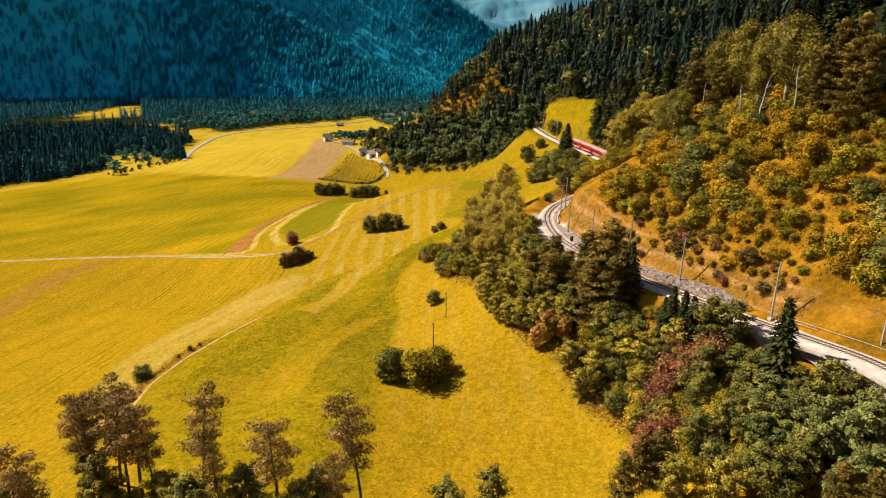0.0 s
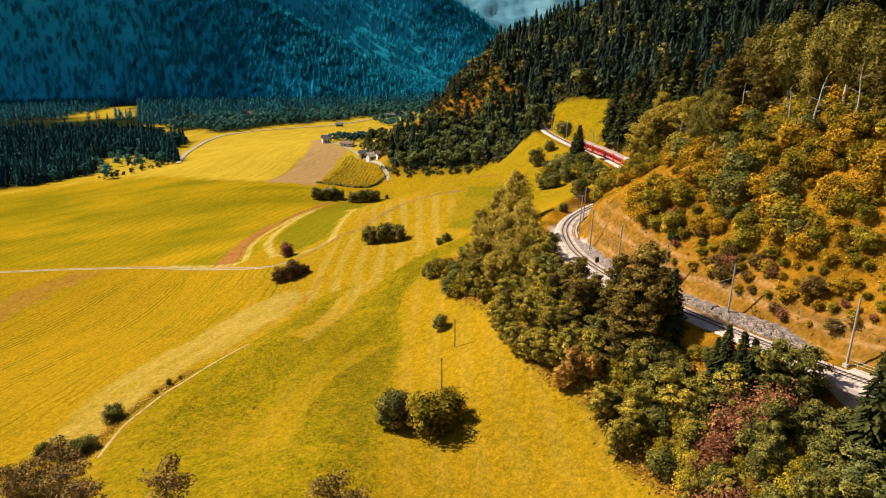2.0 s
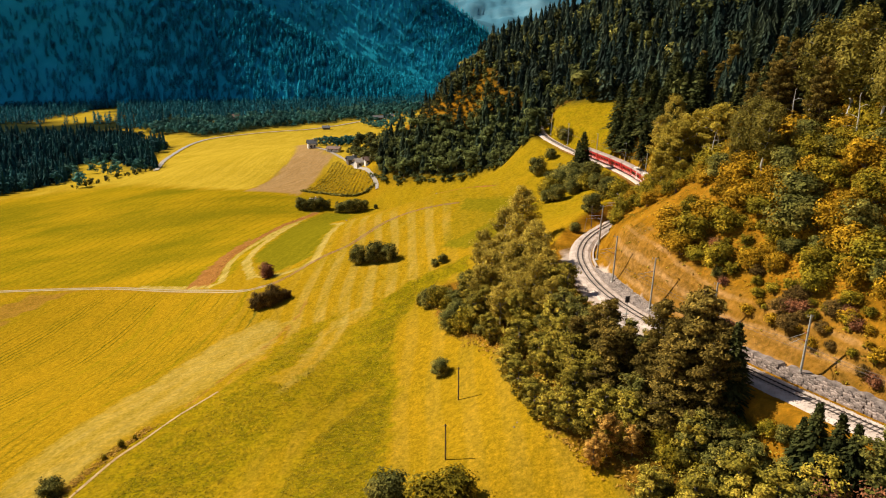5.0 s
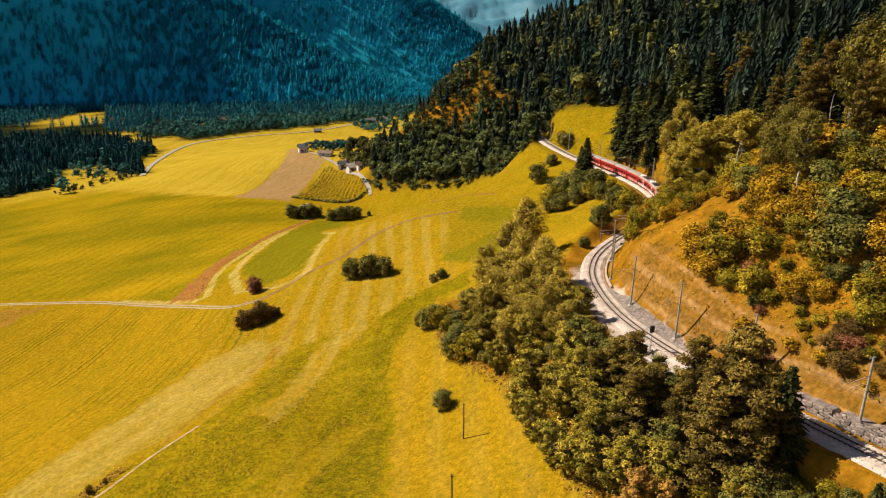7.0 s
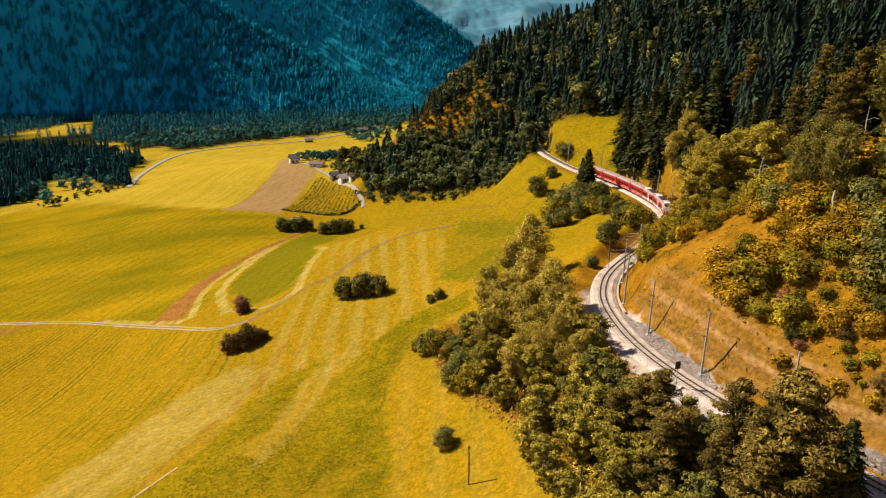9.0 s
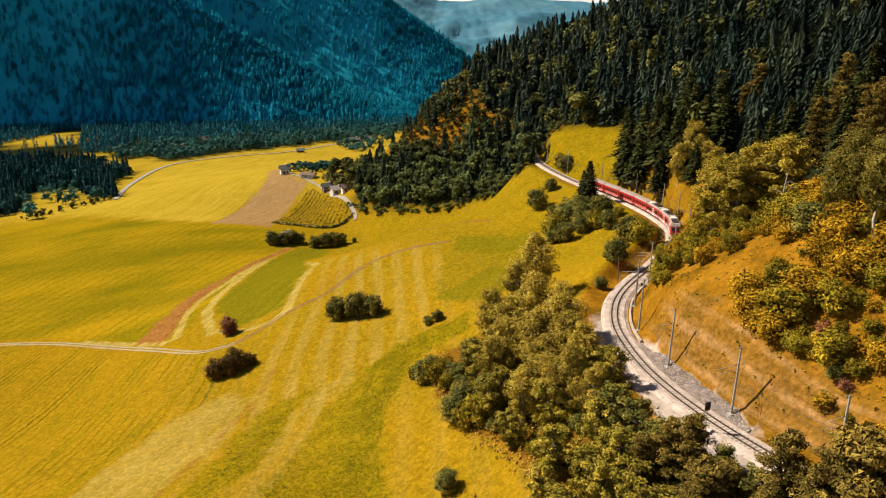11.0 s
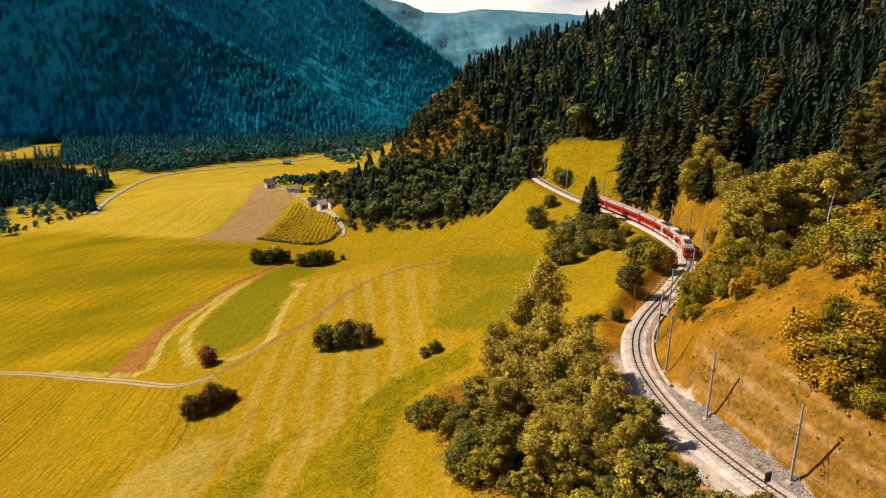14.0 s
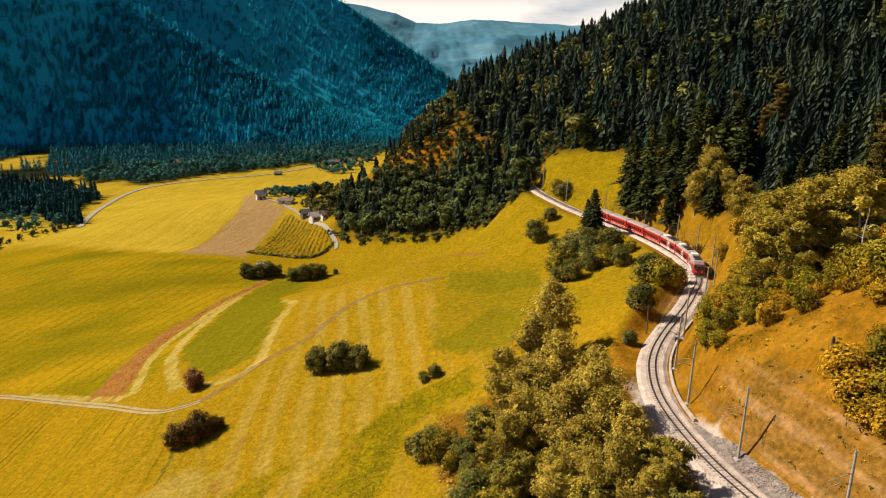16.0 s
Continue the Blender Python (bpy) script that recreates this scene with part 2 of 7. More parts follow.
VALLEY = [(-95, 235, -27), (-123, 215, -31), (-150, 291, -33), (-107, 424, -21), (-129, 376, -25), (-66, 409, -23), (-35, 425, -22.5), (-86, 533, -15),
          (-104, 580, -17), (-55, 483, -20), (-236, 635, -36), (-201, 743, -37), (-425, 1016, -36), (-250, 400, -38), (-300, 150, -40), (-500, 500, -42),
          (0, 800, -30), (-60, 1100, -34), (150, 1100, -20), (-900, 1000, -42), (-900, 200, -45), (-400, -200, -35), (-6, 450, 17), (2, 560, 4)]
SLOPE = [(36, 136, 19), (40, 162, 30), (38, 150, 26.5), (43, 120, 21.5), (47, 200, 27), (48, 147, 34), (66, 138, 48), (64, 165, 46), (74, 318, 31), (80, 340, 37),
         (43, 356, 22), (131, 335, 80), (82, 405, 60), (100, 390, 66), (75, 100, 41), (100, 60, 55), (140, 200, 95), (220, 350, 140), (200, 100, 130),
         (180, 600, 80), (120, 500, 82), (58, 455, 52), (25, 462, 38), (14, 425, 12), (36, 520, 52), (70, 250, 24), (70, 230, 27), (58, 190, 33), (80, 200, 50), (300, -100, 170), (60, 20, 30), (400, 700, 170)]
KNOTS = np.array(MEADOW + VALLEY + SLOPE, float)


def _bend(r):
    return np.where(r > 1e-9, r * r * np.log(r + 1e-12), 0.0)


def _relief_weights():
    p, n = KNOTS[:, :2] / 100, len(KNOTS)
    k = _bend(np.linalg.norm(p[:, None] - p[None], axis=-1)) + 0.0015 * np.eye(n)
    q = np.c_[np.ones(n), p]
    return np.linalg.solve(np.block([[k, q], [q.T, np.zeros((3, 3))]]), np.r_[KNOTS[:, 2], 0, 0, 0])


RELIEF = _relief_weights()


def relief(x, y):
    p = np.stack([np.ravel(x), np.ravel(y)], -1) / 100
    out = np.empty(len(p))
    for a in range(0, len(p), 4000):
        s = p[a:a + 4000]
        out[a:a + 4000] = _bend(np.linalg.norm(s[:, None] - KNOTS[None, :, :2] / 100, axis=-1)) @ RELIEF[:-3] + RELIEF[-3] + s @ RELIEF[-2:]
    return out.reshape(np.shape(x))


# The railway line: x, y, height of the rails.
LINE = [(54.5, 62, 23.6), (54, 77, 22.5), (51, 88, 21.2), (46.5, 98.5, 20.1), (40.8, 113, 18.8), (35.2, 128, 17.7), (30.4, 142, 17.0), (27.6, 154, 16.6), (26.6, 165, 16.4),
        (27.4, 178, 16.2), (30.4, 189, 16.0), (34.6, 198, 15.8), (40.6, 207.5, 15.6), (47.8, 217.5, 15.5), (55.4, 229.5, 15.4), (61, 239.5, 15.4), (64.2, 250, 15.4),
        (65.2, 260, 15.5), (65, 272, 15.6), (63.4, 286, 15.8), (59.6, 302, 16.3), (54, 318, 17.3), (49.5, 333, 18.6), (46.6, 350, 19.8), (47, 370, 21), (52, 390, 22)]


def spline(rows, step):
    """Points of a smooth line through the rows, about step metres apart."""
    pts = np.array(rows, float)
    ext = np.vstack([2 * pts[0] - pts[1], pts, 2 * pts[-1] - pts[-2]])
    out = []
    for i in range(1, len(ext) - 2):
        a, b, c, d = ext[i - 1:i + 3]
        n = max(1, int(np.linalg.norm(c - b) / step))
        for k in range(n):
            u = k / n
            out.append(0.5 * (2 * b + (c - a) * u + (2 * a - 5 * b + 4 * c - d) * u * u + (3 * b - a - 3 * c + d) * u ** 3))
    return np.array(out + [pts[-1]])


RAIL = spline(LINE, 1.0)


def nearest_on(line, x, y):
    """Distance to a line of points, to its right positive, and the index of the nearest point."""
    p = np.stack([np.ravel(x), np.ravel(y)], -1)
    tang = np.gradient(line[:, :2], axis=0)
    side, idx = np.empty(len(p)), np.empty(len(p), int)
    for a in range(0, len(p), 5000):
        s = p[a:a + 5000]
        d = s[:, None] - line[None, :, :2]
        i = (d ** 2).sum(-1).argmin(1)
        v, t = d[np.arange(len(s)), i], tang[i]
        side[a:a + 5000] = np.linalg.norm(v, axis=1) * np.sign(v[:, 0] * t[:, 1] - v[:, 1] * t[:, 0] + 1e-9)
        idx[a:a + 5000] = i
    return side.reshape(np.shape(x)), idx.reshape(np.shape(x))


def step(a, b, v):
    u = np.clip((v - a) / (b - a), 0, 1)
    return u * u * (3 - 2 * u)


def height(x, y):
    x, y = np.asarray(x, float), np.asarray(y, float)
    z = relief(x, y)
    # gentle swells of the mown meadow
    z = z + 0.45 * np.sin(x * 0.16 + 0.05 * y + 1.3 * np.sin(y * 0.035)) * np.exp(-((x + 20) / 45) ** 2) * step(80, 110, y) * (1 - step(260, 330, y))
    side, i = nearest_on(RAIL, x, y)
    rz = RAIL[i, 2] - 0.55
    on = step(90, 97, y)
    wr = 1 - step(2.9, 8.0, side)
    wl = 1 - step(3.4, 9.0, -side)
    w = np.where(side > 0, wr, wl) * on
    return z * (1 - w) + rz * w


def one_height(x, y):
    return float(height(np.array([x]), np.array([y]))[0])

# ---- builders ----
def mesh_of(name, verts, faces, material, smooth=False):
    me = bpy.data.meshes.new(name)
    me.from_pydata(verts, [], faces)
    if material is not None:
        me.materials.append(material)
    if smooth:
        me.polygons.foreach_set("use_smooth", [True] * len(me.polygons))
    return me


def grid_mesh(name, xs, ys, zs, material):
    nx, ny = len(xs), len(ys)
    gx, gy = np.meshgrid(xs, ys)
    verts = np.stack([gx.ravel(), gy.ravel(), zs.ravel()], -1)
    j, i = np.meshgrid(np.arange(ny - 1), np.arange(nx - 1), indexing="ij")
    a = (j * nx + i).ravel()
    faces = np.stack([a, a + 1, a + nx + 1, a + nx], -1)
    return mesh_of(name, verts.tolist(), faces.tolist(), material, True)


def spread(lo, a, b, hi, fine, grow=1.09):
    """Steps that are even between a and b and widen outwards to lo and hi."""
    mid = list(np.arange(a, b + 1e-6, fine))
    up, s = [], fine
    while (up[-1] if up else b) < hi:
        s *= grow
        up.append((up[-1] if up else b) + s)
    down, s = [], fine
    while (down[-1] if down else a) > lo:
        s *= grow
        down.append((down[-1] if down else a) - s)
    return np.array(down[::-1] + mid + up)


# Land use: outlines on the meadow (x, y).
LUSH_BAND = [(-7.8, 220.2), (-14.1, 199.8), (-18.8, 178.6), (-23.7, 161.3), (-27.4, 142.8), (-31.1, 127.7), (-32.2, 115.5), (-13.1, 110.9), (-14.1, 126.8), (-11.3, 148.7), (-11.1, 162.0), (-13.4, 175.4), (-11.9, 192.8), (-7.0, 204.2)]
LUSH_LOW = [(-29.2, 146.4), (-13.5, 161.6), (-10.8, 127.4), (-11.4, 99.5), (-11.4, 83.4), (-19.3, 83.2), (-20.6, 99.3), (-19.6, 117.3)]
LUSH_WEST = [(-29.6, 203.1), (-35.3, 200.5), (-40.5, 171.9), (-47.2, 152.1), (-53.9, 133.0), (-55.7, 120.5), (-40.9, 118.4), (-35.3, 136.7), (-30.2, 158.0), (-27.5, 179.0)]
# swell in the sun: its brightness is painted by thinning the lush green
LIT_SWELL = [(-34.4, 128.8), (-27.6, 145.9), (-20.7, 161.0), (-14.8, 161.1), (-23.3, 144.1), (-26.3, 129.6), (-25.9, 112.6), (-33.8, 115.3)]
YELLOW_SPOT = [(-46.4, 129.1), (-42.1, 130.7), (-36.9, 125.1), (-38.7, 117.3), (-46.8, 118.7)]
BROWN_STRIP = [(-142, 290.2), (-160.6, 294.3), (-172.3, 275), (-176, 256), (-176, 235), (-157, 227.7), (-156.7, 248), (-153.3, 270.5)]
LUSH_TOP = [(-24.5, 187.2), (-22.1, 191.5), (-19.4, 194.6), (-17.3, 200.7), (-17.1, 207.9), (-15.2, 215.1), (-9.4, 219.5), (-2.3, 220.8), (6, 221.4), (5.6, 212.0), (-4.5, 210.1), (-8.4, 206.1), (-11.6, 199.8), (-12.5, 193.8), (-13.8, 186.8), (-14.1, 181.9)]
GREEN_SQUARE = [(-1.9, 236.6), (1.7, 263.2), (8.2, 294.6), (20.3, 287.5), (31.3, 274.6), (31.0, 258.2), (20.7, 234.0), (16.7, 228.0), (11.6, 221.0), (4.9, 230.4)]
CROP = [(-58.1, 259.4), (-61.2, 267.2), (-68.4, 277.8), (-71.2, 292.1), (-68.7, 310.3), (-68.2, 337.8), (-63.2, 368.0), (-57.2, 386), (-43.7, 380), (-43.8, 352.9), (-50.1, 342.5), (-43.7, 308.0), (-44.6, 290.2), (-44.5, 274.2), (-45.1, 264.2), (-49.7, 260.4), (-54.5, 258.5)]
PLOUGHED = [(-109.6, 428.1), (-106.1, 484.6), (-102.1, 531.6), (-122.6, 674.0), (-91.3, 553.6), (-73.9, 522.3), (-78.8, 485.0), (-79.6, 422.6)]
MAIZE = [(-79.8, 438.0), (-70.7, 511.2), (-54.5, 487.4), (-37.6, 436.8), (-44.5, 431.0), (-51.4, 428.9)]
DEEP_FIELD = [(-420, 420), (-236.3, 492.2), (-203.2, 481.6), (-121.2, 429.7), (-77.7, 419.8), (-47.9, 421.8), (-63.2, 381.5), (-69.1, 323.9), (-74.7, 270.4), (-79.6, 264.3), (-109.7, 283.0), (-131.7, 293.9), (-165.6, 302), (-204.9, 308), (-240, 311), (-400, 330)]
PALE_STRIP = [(-76.8, 125.6), (-78.7, 147.0), (-73.5, 165.8), (-66.8, 183.3), (-60.7, 203.7), (-49.7, 215.0), (-40.8, 211.3), (-43.2, 186.2), (-49.0, 168.8), (-56.8, 153.1), (-62.3, 138.7), (-64.1, 124.6)]
PALE_BAND = [(-39.7, 165.8), (-32.1, 162.4), (-24.9, 195.7), (-18.5, 209.0), (-26.6, 210.9), (-32.0, 199.8), (-34.0, 176.3)]
PALE_STREAKS = [[(-33.8, 160.0), (-29.7, 170.2), (-27.7, 189.6), (-25.8, 203.5)], [(-33.6, 182.9), (-30.5, 196.5), (-26.1, 206.0), (-20.6, 210.1)]]
MOWN = [(-39.4, 318.5), (-10.6, 293.4), (5.9, 292.9), (-1.2, 237.1), (-5.8, 216.6), (-11.3, 207.8), (-21.2, 201.3), (-30.1, 201.2), (-34.4, 176.3), (-43.0, 178.1), (-43.0, 220.4), (-43.0, 249.1), (-32.7, 263.0)]
LIGHT_FIELD = [(-420, 424), (-236.3, 496), (-203.2, 485), (-121.2, 433.7), (-110.5, 429), (-107, 484.6), (-103, 531.6), (-123, 674), (-100, 745), (-147, 870), (-200, 838), (-241, 771), (-233, 655), (-202, 540), (-240, 500), (-420, 440)]
BELT_EDGE = [(-2.7, 207.0), (-4.1, 191.2), (0.8, 171.0), (8.6, 151.7), (13.0, 126.0), (20.2, 114.7), (22.1, 101.9), (26.8, 90.9), (27.9, 85.9), (24.3, 77.6)]
# Paths and banks: lines of x, y.
CLEARINGS = [[(-236, 488), (-262, 522), (-306, 626), (-277, 634), (-208, 532)], [(-325, 800), (-281, 838), (-253, 775), (-246, 712), (-292, 735)],
             [(-506, 950), (-494, 996), (-513, 1114), (-491, 1130), (-526, 1212), (-515, 1221), (-475, 1128), (-476, 1101), (-412, 951), (-443, 921), (-480, 905)],
             [(-530, 800), (-530, 905), (-390, 905), (-362, 835), (-400, 800)]]
LEFT_WOOD = [(-206, 545), (-238, 556), (-262, 528), (-285, 500), (-340, 470), (-460, 500), (-520, 640), (-500, 780), (-420, 830), (-350, 800), (-262, 740), (-256, 680), (-252, 640)]
RIVER_WOOD = [(-262, 720), (-256, 800), (-205, 885), (-150, 930), (-95, 985), (-40, 1040), (0, 1100), (-100, 1100), (-200, 1010), (-330, 930), (-345, 860), (-300, 790)]
FLOOR_WOOD = [(-1000, 900), (-760, 700), (-560, 680), (-490, 770), (-430, 830), (-380, 850), (-345, 870), (-325, 935), (-230, 985), (-150, 1040), (-60, 1075), (60, 1100), (70, 1300), (-250, 1260), (-600, 1220), (-1000, 1140)]
LUSH_ALL = [(-26.3, 210.6), (-39.5, 202.2), (-44.9, 167.3), (-55.3, 153.4), (-60.8, 139.2), (-59.8, 119.6), (-43.3, 84.7), (-11.2, 82.4), (-12.5, 110.9), (-10.8, 127.4), (-12.2, 149.0), (-12.1, 174.1), (-15.3, 208.3)]
HILL_WOOD = [(72, 348), (80, 332), (79, 312), (82, 296), (82, 262), (86, 236), (86, 200), (84, 172), (92, 140), (110, 110), (230, 100), (250, 420), (160, 640), (90, 660), (40, 600), (28, 520), (32, 462), (42, 416), (52, 378), (62, 356)]
MIDWOOD = [(-38, 446), (-20, 423), (-3, 408), (14, 392), (26, 384), (32, 372), (38, 348), (43, 345), (50, 398), (32, 428), (14, 428), (-2, 440), (-14, 452), (-32, 470)]
GREEN_SPOT = [(6.3, 278.2), (8.2, 293.5), (30.9, 275.0), (30.9, 261.4), (23.6, 264.4), (17.1, 265.9)]
GREEN_SPOT_B = [(-1.8, 236.5), (-0.4, 242.1), (5.4, 242.3), (10.0, 249.6), (16.9, 253.9), (21.9, 247.3), (20.4, 236.0), (13.2, 223.0), (5.5, 229.8)]
HILL_PASTURE = [(-5, 300), (20, 240), (44, 215), (62, 300), (78, 330), (45, 368), (20, 400), (-30, 422), (-60, 400), (-30, 340)]
TRACTOR_LINES = [[(-190, 290), (-160, 308), (-146.3, 321.0), (-139.7, 331.1), (-128.8, 338.4), (-117.7, 347.4), (-101.5, 357.4)], [(-176.0, 375.3), (-148.5, 378.8), (-131.7, 384.6), (-104.4, 399.5)],
                 [(-62.3, 244.9), (-59.9, 225.4), (-63.4, 212.2), (-66.4, 195), (-74, 170)], [(-98, 258), (-96, 235), (-100, 200)], [(-82, 252), (-80, 230), (-84, 195), (-92, 165)]]
CART_TRACK = [(-240.0, 306.0), (-204.9, 303.5), (-165.6, 298.2), (-129.4, 289.2), (-107.5, 278.2), (-85.0, 262.4), (-65.7, 244.9), (-59.4, 242.4), (-54.0, 243.6)]
SIDE_TRACK = [(-112.7, 283.4), (-95.2, 272.4), (-79.5, 262.2), (-76.3, 262.5), (-78.3, 273.8), (-80.2, 288.5), (-79.0, 302.6), (-75.6, 315.0), (-72.6, 342.6), (-67.1, 369.0), (-62.7, 384.5)]
EARTH_FAN = [(-91.0, 269.3), (-79.9, 263.4), (-80.0, 273.8), (-82.0, 283.7), (-82.4, 299.9), (-80.1, 320.7), (-82.5, 328), (-87.5, 301.9), (-90.0, 283.7)]
EARTH_BANK = [(-81.2, 267.4), (-82.1, 275.9), (-83.2, 287.7), (-82.6, 299.3), (-79.9, 314.7), (-76.5, 333.0), (-72.6, 352.1), (-68.3, 363.6), (-62.8, 381.5)]
PALE_EDGE = [(-64.3, 258.0), (-68.6, 269.8), (-72.7, 283.7), (-73.4, 300.0), (-71.6, 317.9), (-70.0, 339.2), (-66.5, 367.0)]
PALE_EDGE_B = [(-60.5, 257.0), (-54.0, 252.8), (-47.1, 252.9), (-42.7, 258.3), (-42.6, 269.1), (-43.2, 281.9), (-42.6, 288.9), (-42.4, 302.0), (-40.4, 309.3), (-47.5, 328.2)]
DRY_PASTURE = [(-41, 336), (-39.5, 376.4), (-20.4, 384), (-6, 350), (8.1, 313.3), (-5.2, 292), (-16.7, 289), (-25, 277), (-30.3, 266), (-38.6, 261), (-39.5, 275.4), (-39, 298)]
SLOPE_TRACK = [(-58.5, 243.1), (-54.0, 243.6), (-49.9, 247.7), (-44.1, 254.5), (-38.7, 258.5), (-32.2, 262.8), (-27.0, 273.4), (-21.2, 285.0), (-13.3, 290.7), (-4.0, 290.6), (6, 288.5)]
FIELD_PATH = [(-52, 160), (-47, 178), (-44.3, 192.8), (-43.3, 200.1), (-42.0, 207.5), (-40.2, 214.3), (-39.5, 222.8)]
FOOT_PATH = [(-33.0, 345.0), (-18.0, 326.0), (-2.0, 315.5), (9.0, 316.0), (21.0, 306.0)]
BANK_PATH = [(-60.2, 119.0), (-60.8, 123.6), (-61.2, 130.6), (-60.2, 135.8), (-58.1, 143.0), (-55.8, 147.4), (-52.1, 156.5), (-47.1, 164.7), (-42.9, 178.9), (-41.1, 198.0), (-40.8, 208)]
VALLEY_ROAD = [(-202.3, 532.6), (-235.9, 655.6), (-242.7, 771.2), (-200.6, 841.3), (-147.8, 883.3), (-96.9, 951.5)]
FARM_ROAD = [(-93.3, 554.2), (-72.3, 523.6), (-54.8, 490.5), (-37.7, 439.0), (-35.7, 429.1)]


def edge_distance(poly, x, y):
    """Metres inside an outline, negative outside."""
    p, best = np.array(poly, float), np.full(np.shape(x), 1e9)
    for (x0, y0), (x1, y1) in zip(p, np.roll(p, -1, 0)):
        u = np.clip(((x - x0) * (x1 - x0) + (y - y0) * (y1 - y0)) / ((x1 - x0) ** 2 + (y1 - y0) ** 2 + 1e-9), 0, 1)
        best = np.minimum(best, np.hypot(x - x0 - u * (x1 - x0), y - y0 - u * (y1 - y0)))
    return np.where(inside(poly, x, y), best, -best)


def inside(poly, x, y):
    p, r = np.array(poly, float), np.zeros(np.shape(x), bool)
    for (x0, y0), (x1, y1) in zip(p, np.roll(p, -1, 0)):
        cut = (y0 > y) != (y1 > y)
        r ^= cut & (x < (x1 - x0) * (y - y0) / (y1 - y0 + 1e-12) + x0)
    return r


def line_distance(line, x, y):
    p, best = np.array(line, float), np.full(np.shape(x), 1e9)
    for (x0, y0), (x1, y1) in zip(p[:-1], p[1:]):
        u = np.clip(((x - x0) * (x1 - x0) + (y - y0) * (y1 - y0)) / ((x1 - x0) ** 2 + (y1 - y0) ** 2 + 1e-9), 0, 1)
        best = np.minimum(best, np.hypot(x - x0 - u * (x1 - x0), y - y0 - u * (y1 - y0)))
    return best


def area(poly, soft):
    return step(-soft, soft, edge_distance(poly, gx, gy) + WOBBLE)


def strip(line, width, soft=0.5):
    return 1 - step(width - soft, width + soft, line_distance(line, gx, gy) + 0.4 * WOBBLE)


# ---- ground ----
GX, GY = spread(-3200, -105, 92, 3200, 1.0, 1.08), spread(-1500, 75, 330, 4600, 1.1, 1.06)
gx, gy = np.meshgrid(GX, GY)
gz = height(np.clip(gx, -900, 420), np.clip(gy, -200, 1100))
gz = np.where(gx > 420, gz + 0.35 * (gx - 420), gz)
WOBBLE = 1.3 * np.sin(gx * 0.9 + 2 * np.sin(gy * 0.37)) * np.sin(gy * 0.7 + 1.7 * np.sin(gx * 0.31))
rail_side, _ = nearest_on(RAIL, gx, gy)
patchy = 0.62 + 0.38 * np.sin(gx * 0.21 + 1.5 * np.sin(gy * 0.06)) * np.sin(gy * 0.085 + 1.2 * np.sin(gx * 0.1))
lush = np.maximum.reduce([0.72 * area(LUSH_ALL, 0.9) * (0.62 + 0.38 * patchy), 0.95 * area(LUSH_BAND, 0.9) * (0.7 + 0.3 * patchy), 0.46 * area(HILL_PASTURE, 8) * (0.5 + 0.5 * patchy),
                          0.95 * area(LUSH_WEST, 1.2) * (0.6 + 0.4 * patchy), 0.9 * area(LUSH_LOW, 2) * (0.5 + 0.5 * patchy), area(LUSH_TOP, 1.0), 0.6 * area([(65, 300), (76, 310), (82, 328), (74, 350), (56, 368), (44, 366), (44, 350), (53, 325)], 2), 0.6 * area(BROWN_STRIP, 0.8)])
# tractor lines, and a ditch's shade painted as a lush strip beside PALE_EDGE_B
for line in TRACTOR_LINES + [[(x - 2.0, y + 1.2) for x, y in PALE_EDGE_B[1:8]]]:
    lush = np.maximum(lush, 0.7 * strip(line, 0.55, 0.6))
pale = np.maximum.reduce([0.52 * area(PALE_STRIP, 3.0), 0.34 * area(PALE_BAND, 1.4), *(0.5 * strip(line, 1.3, 0.9) for line in PALE_STREAKS), strip(PALE_EDGE, 1.6), strip(PALE_EDGE_B, 1.6), strip(SIDE_TRACK, 1.3)])
lush = lush * (1 - area(PALE_BAND, 1.2)) * (1 - 0.62 * area(LIT_SWELL, 3.0)) * (1 - 0.55 * area(YELLOW_SPOT, 3.0))
bare = np.maximum.reduce([0.5 * area(BROWN_STRIP, 0.8), 0.75 * area(EARTH_FAN, 1.2), strip(EARTH_BANK, 1.7, 0.9), 0.34 * strip(SLOPE_TRACK, 1.0, 0.6), 0.34 * area(DRY_PASTURE, 4) * (0.5 + 0.5 * patchy), 0.5 * strip(FIELD_PATH, 0.7), 0.75 * strip(FOOT_PATH, 0.9), 0.45 * strip(BANK_PATH, 0.5, 0.6), 0.4 * strip(CART_TRACK, 2.4, 1.5)])
deep = area(DEEP_FIELD, 1.0)
hill = np.where(rail_side > 0, step(1, 2.5, rail_side) * (1 - 0.42 * step(190, 212, gy) * (1 - step(330, 350, gy))), 0.85 * (1 - step(5, 9, -rail_side)) * (1 - step(270, 300, gy))) * step(60, 75, gy)
hill = np.maximum(hill, step(28, 36, gx - 0.0 * gy) * (1 - step(70, 90, gy)))
belt = area([(p[0] + 1.5, p[1]) for p in BELT_EDGE] + [(60, 78), (48, 96), (28, 150), (28, 185), (12, 203)], 2.5)
clear = area([(65, 300), (76, 310), (82, 328), (74, 350), (56, 368), (44, 366), (44, 350), (53, 325)], 2)
scrub = np.maximum(hill * (1 - clear), belt) * (1 - np.clip(np.maximum(step(900, 1000, gy), 0), 0, 1))
nose = step(366, 378, gy) * step(4, 9, gz) * (1 - clear) * (1 - step(900, 1000, gy))
scrub = np.maximum(scrub, nose)
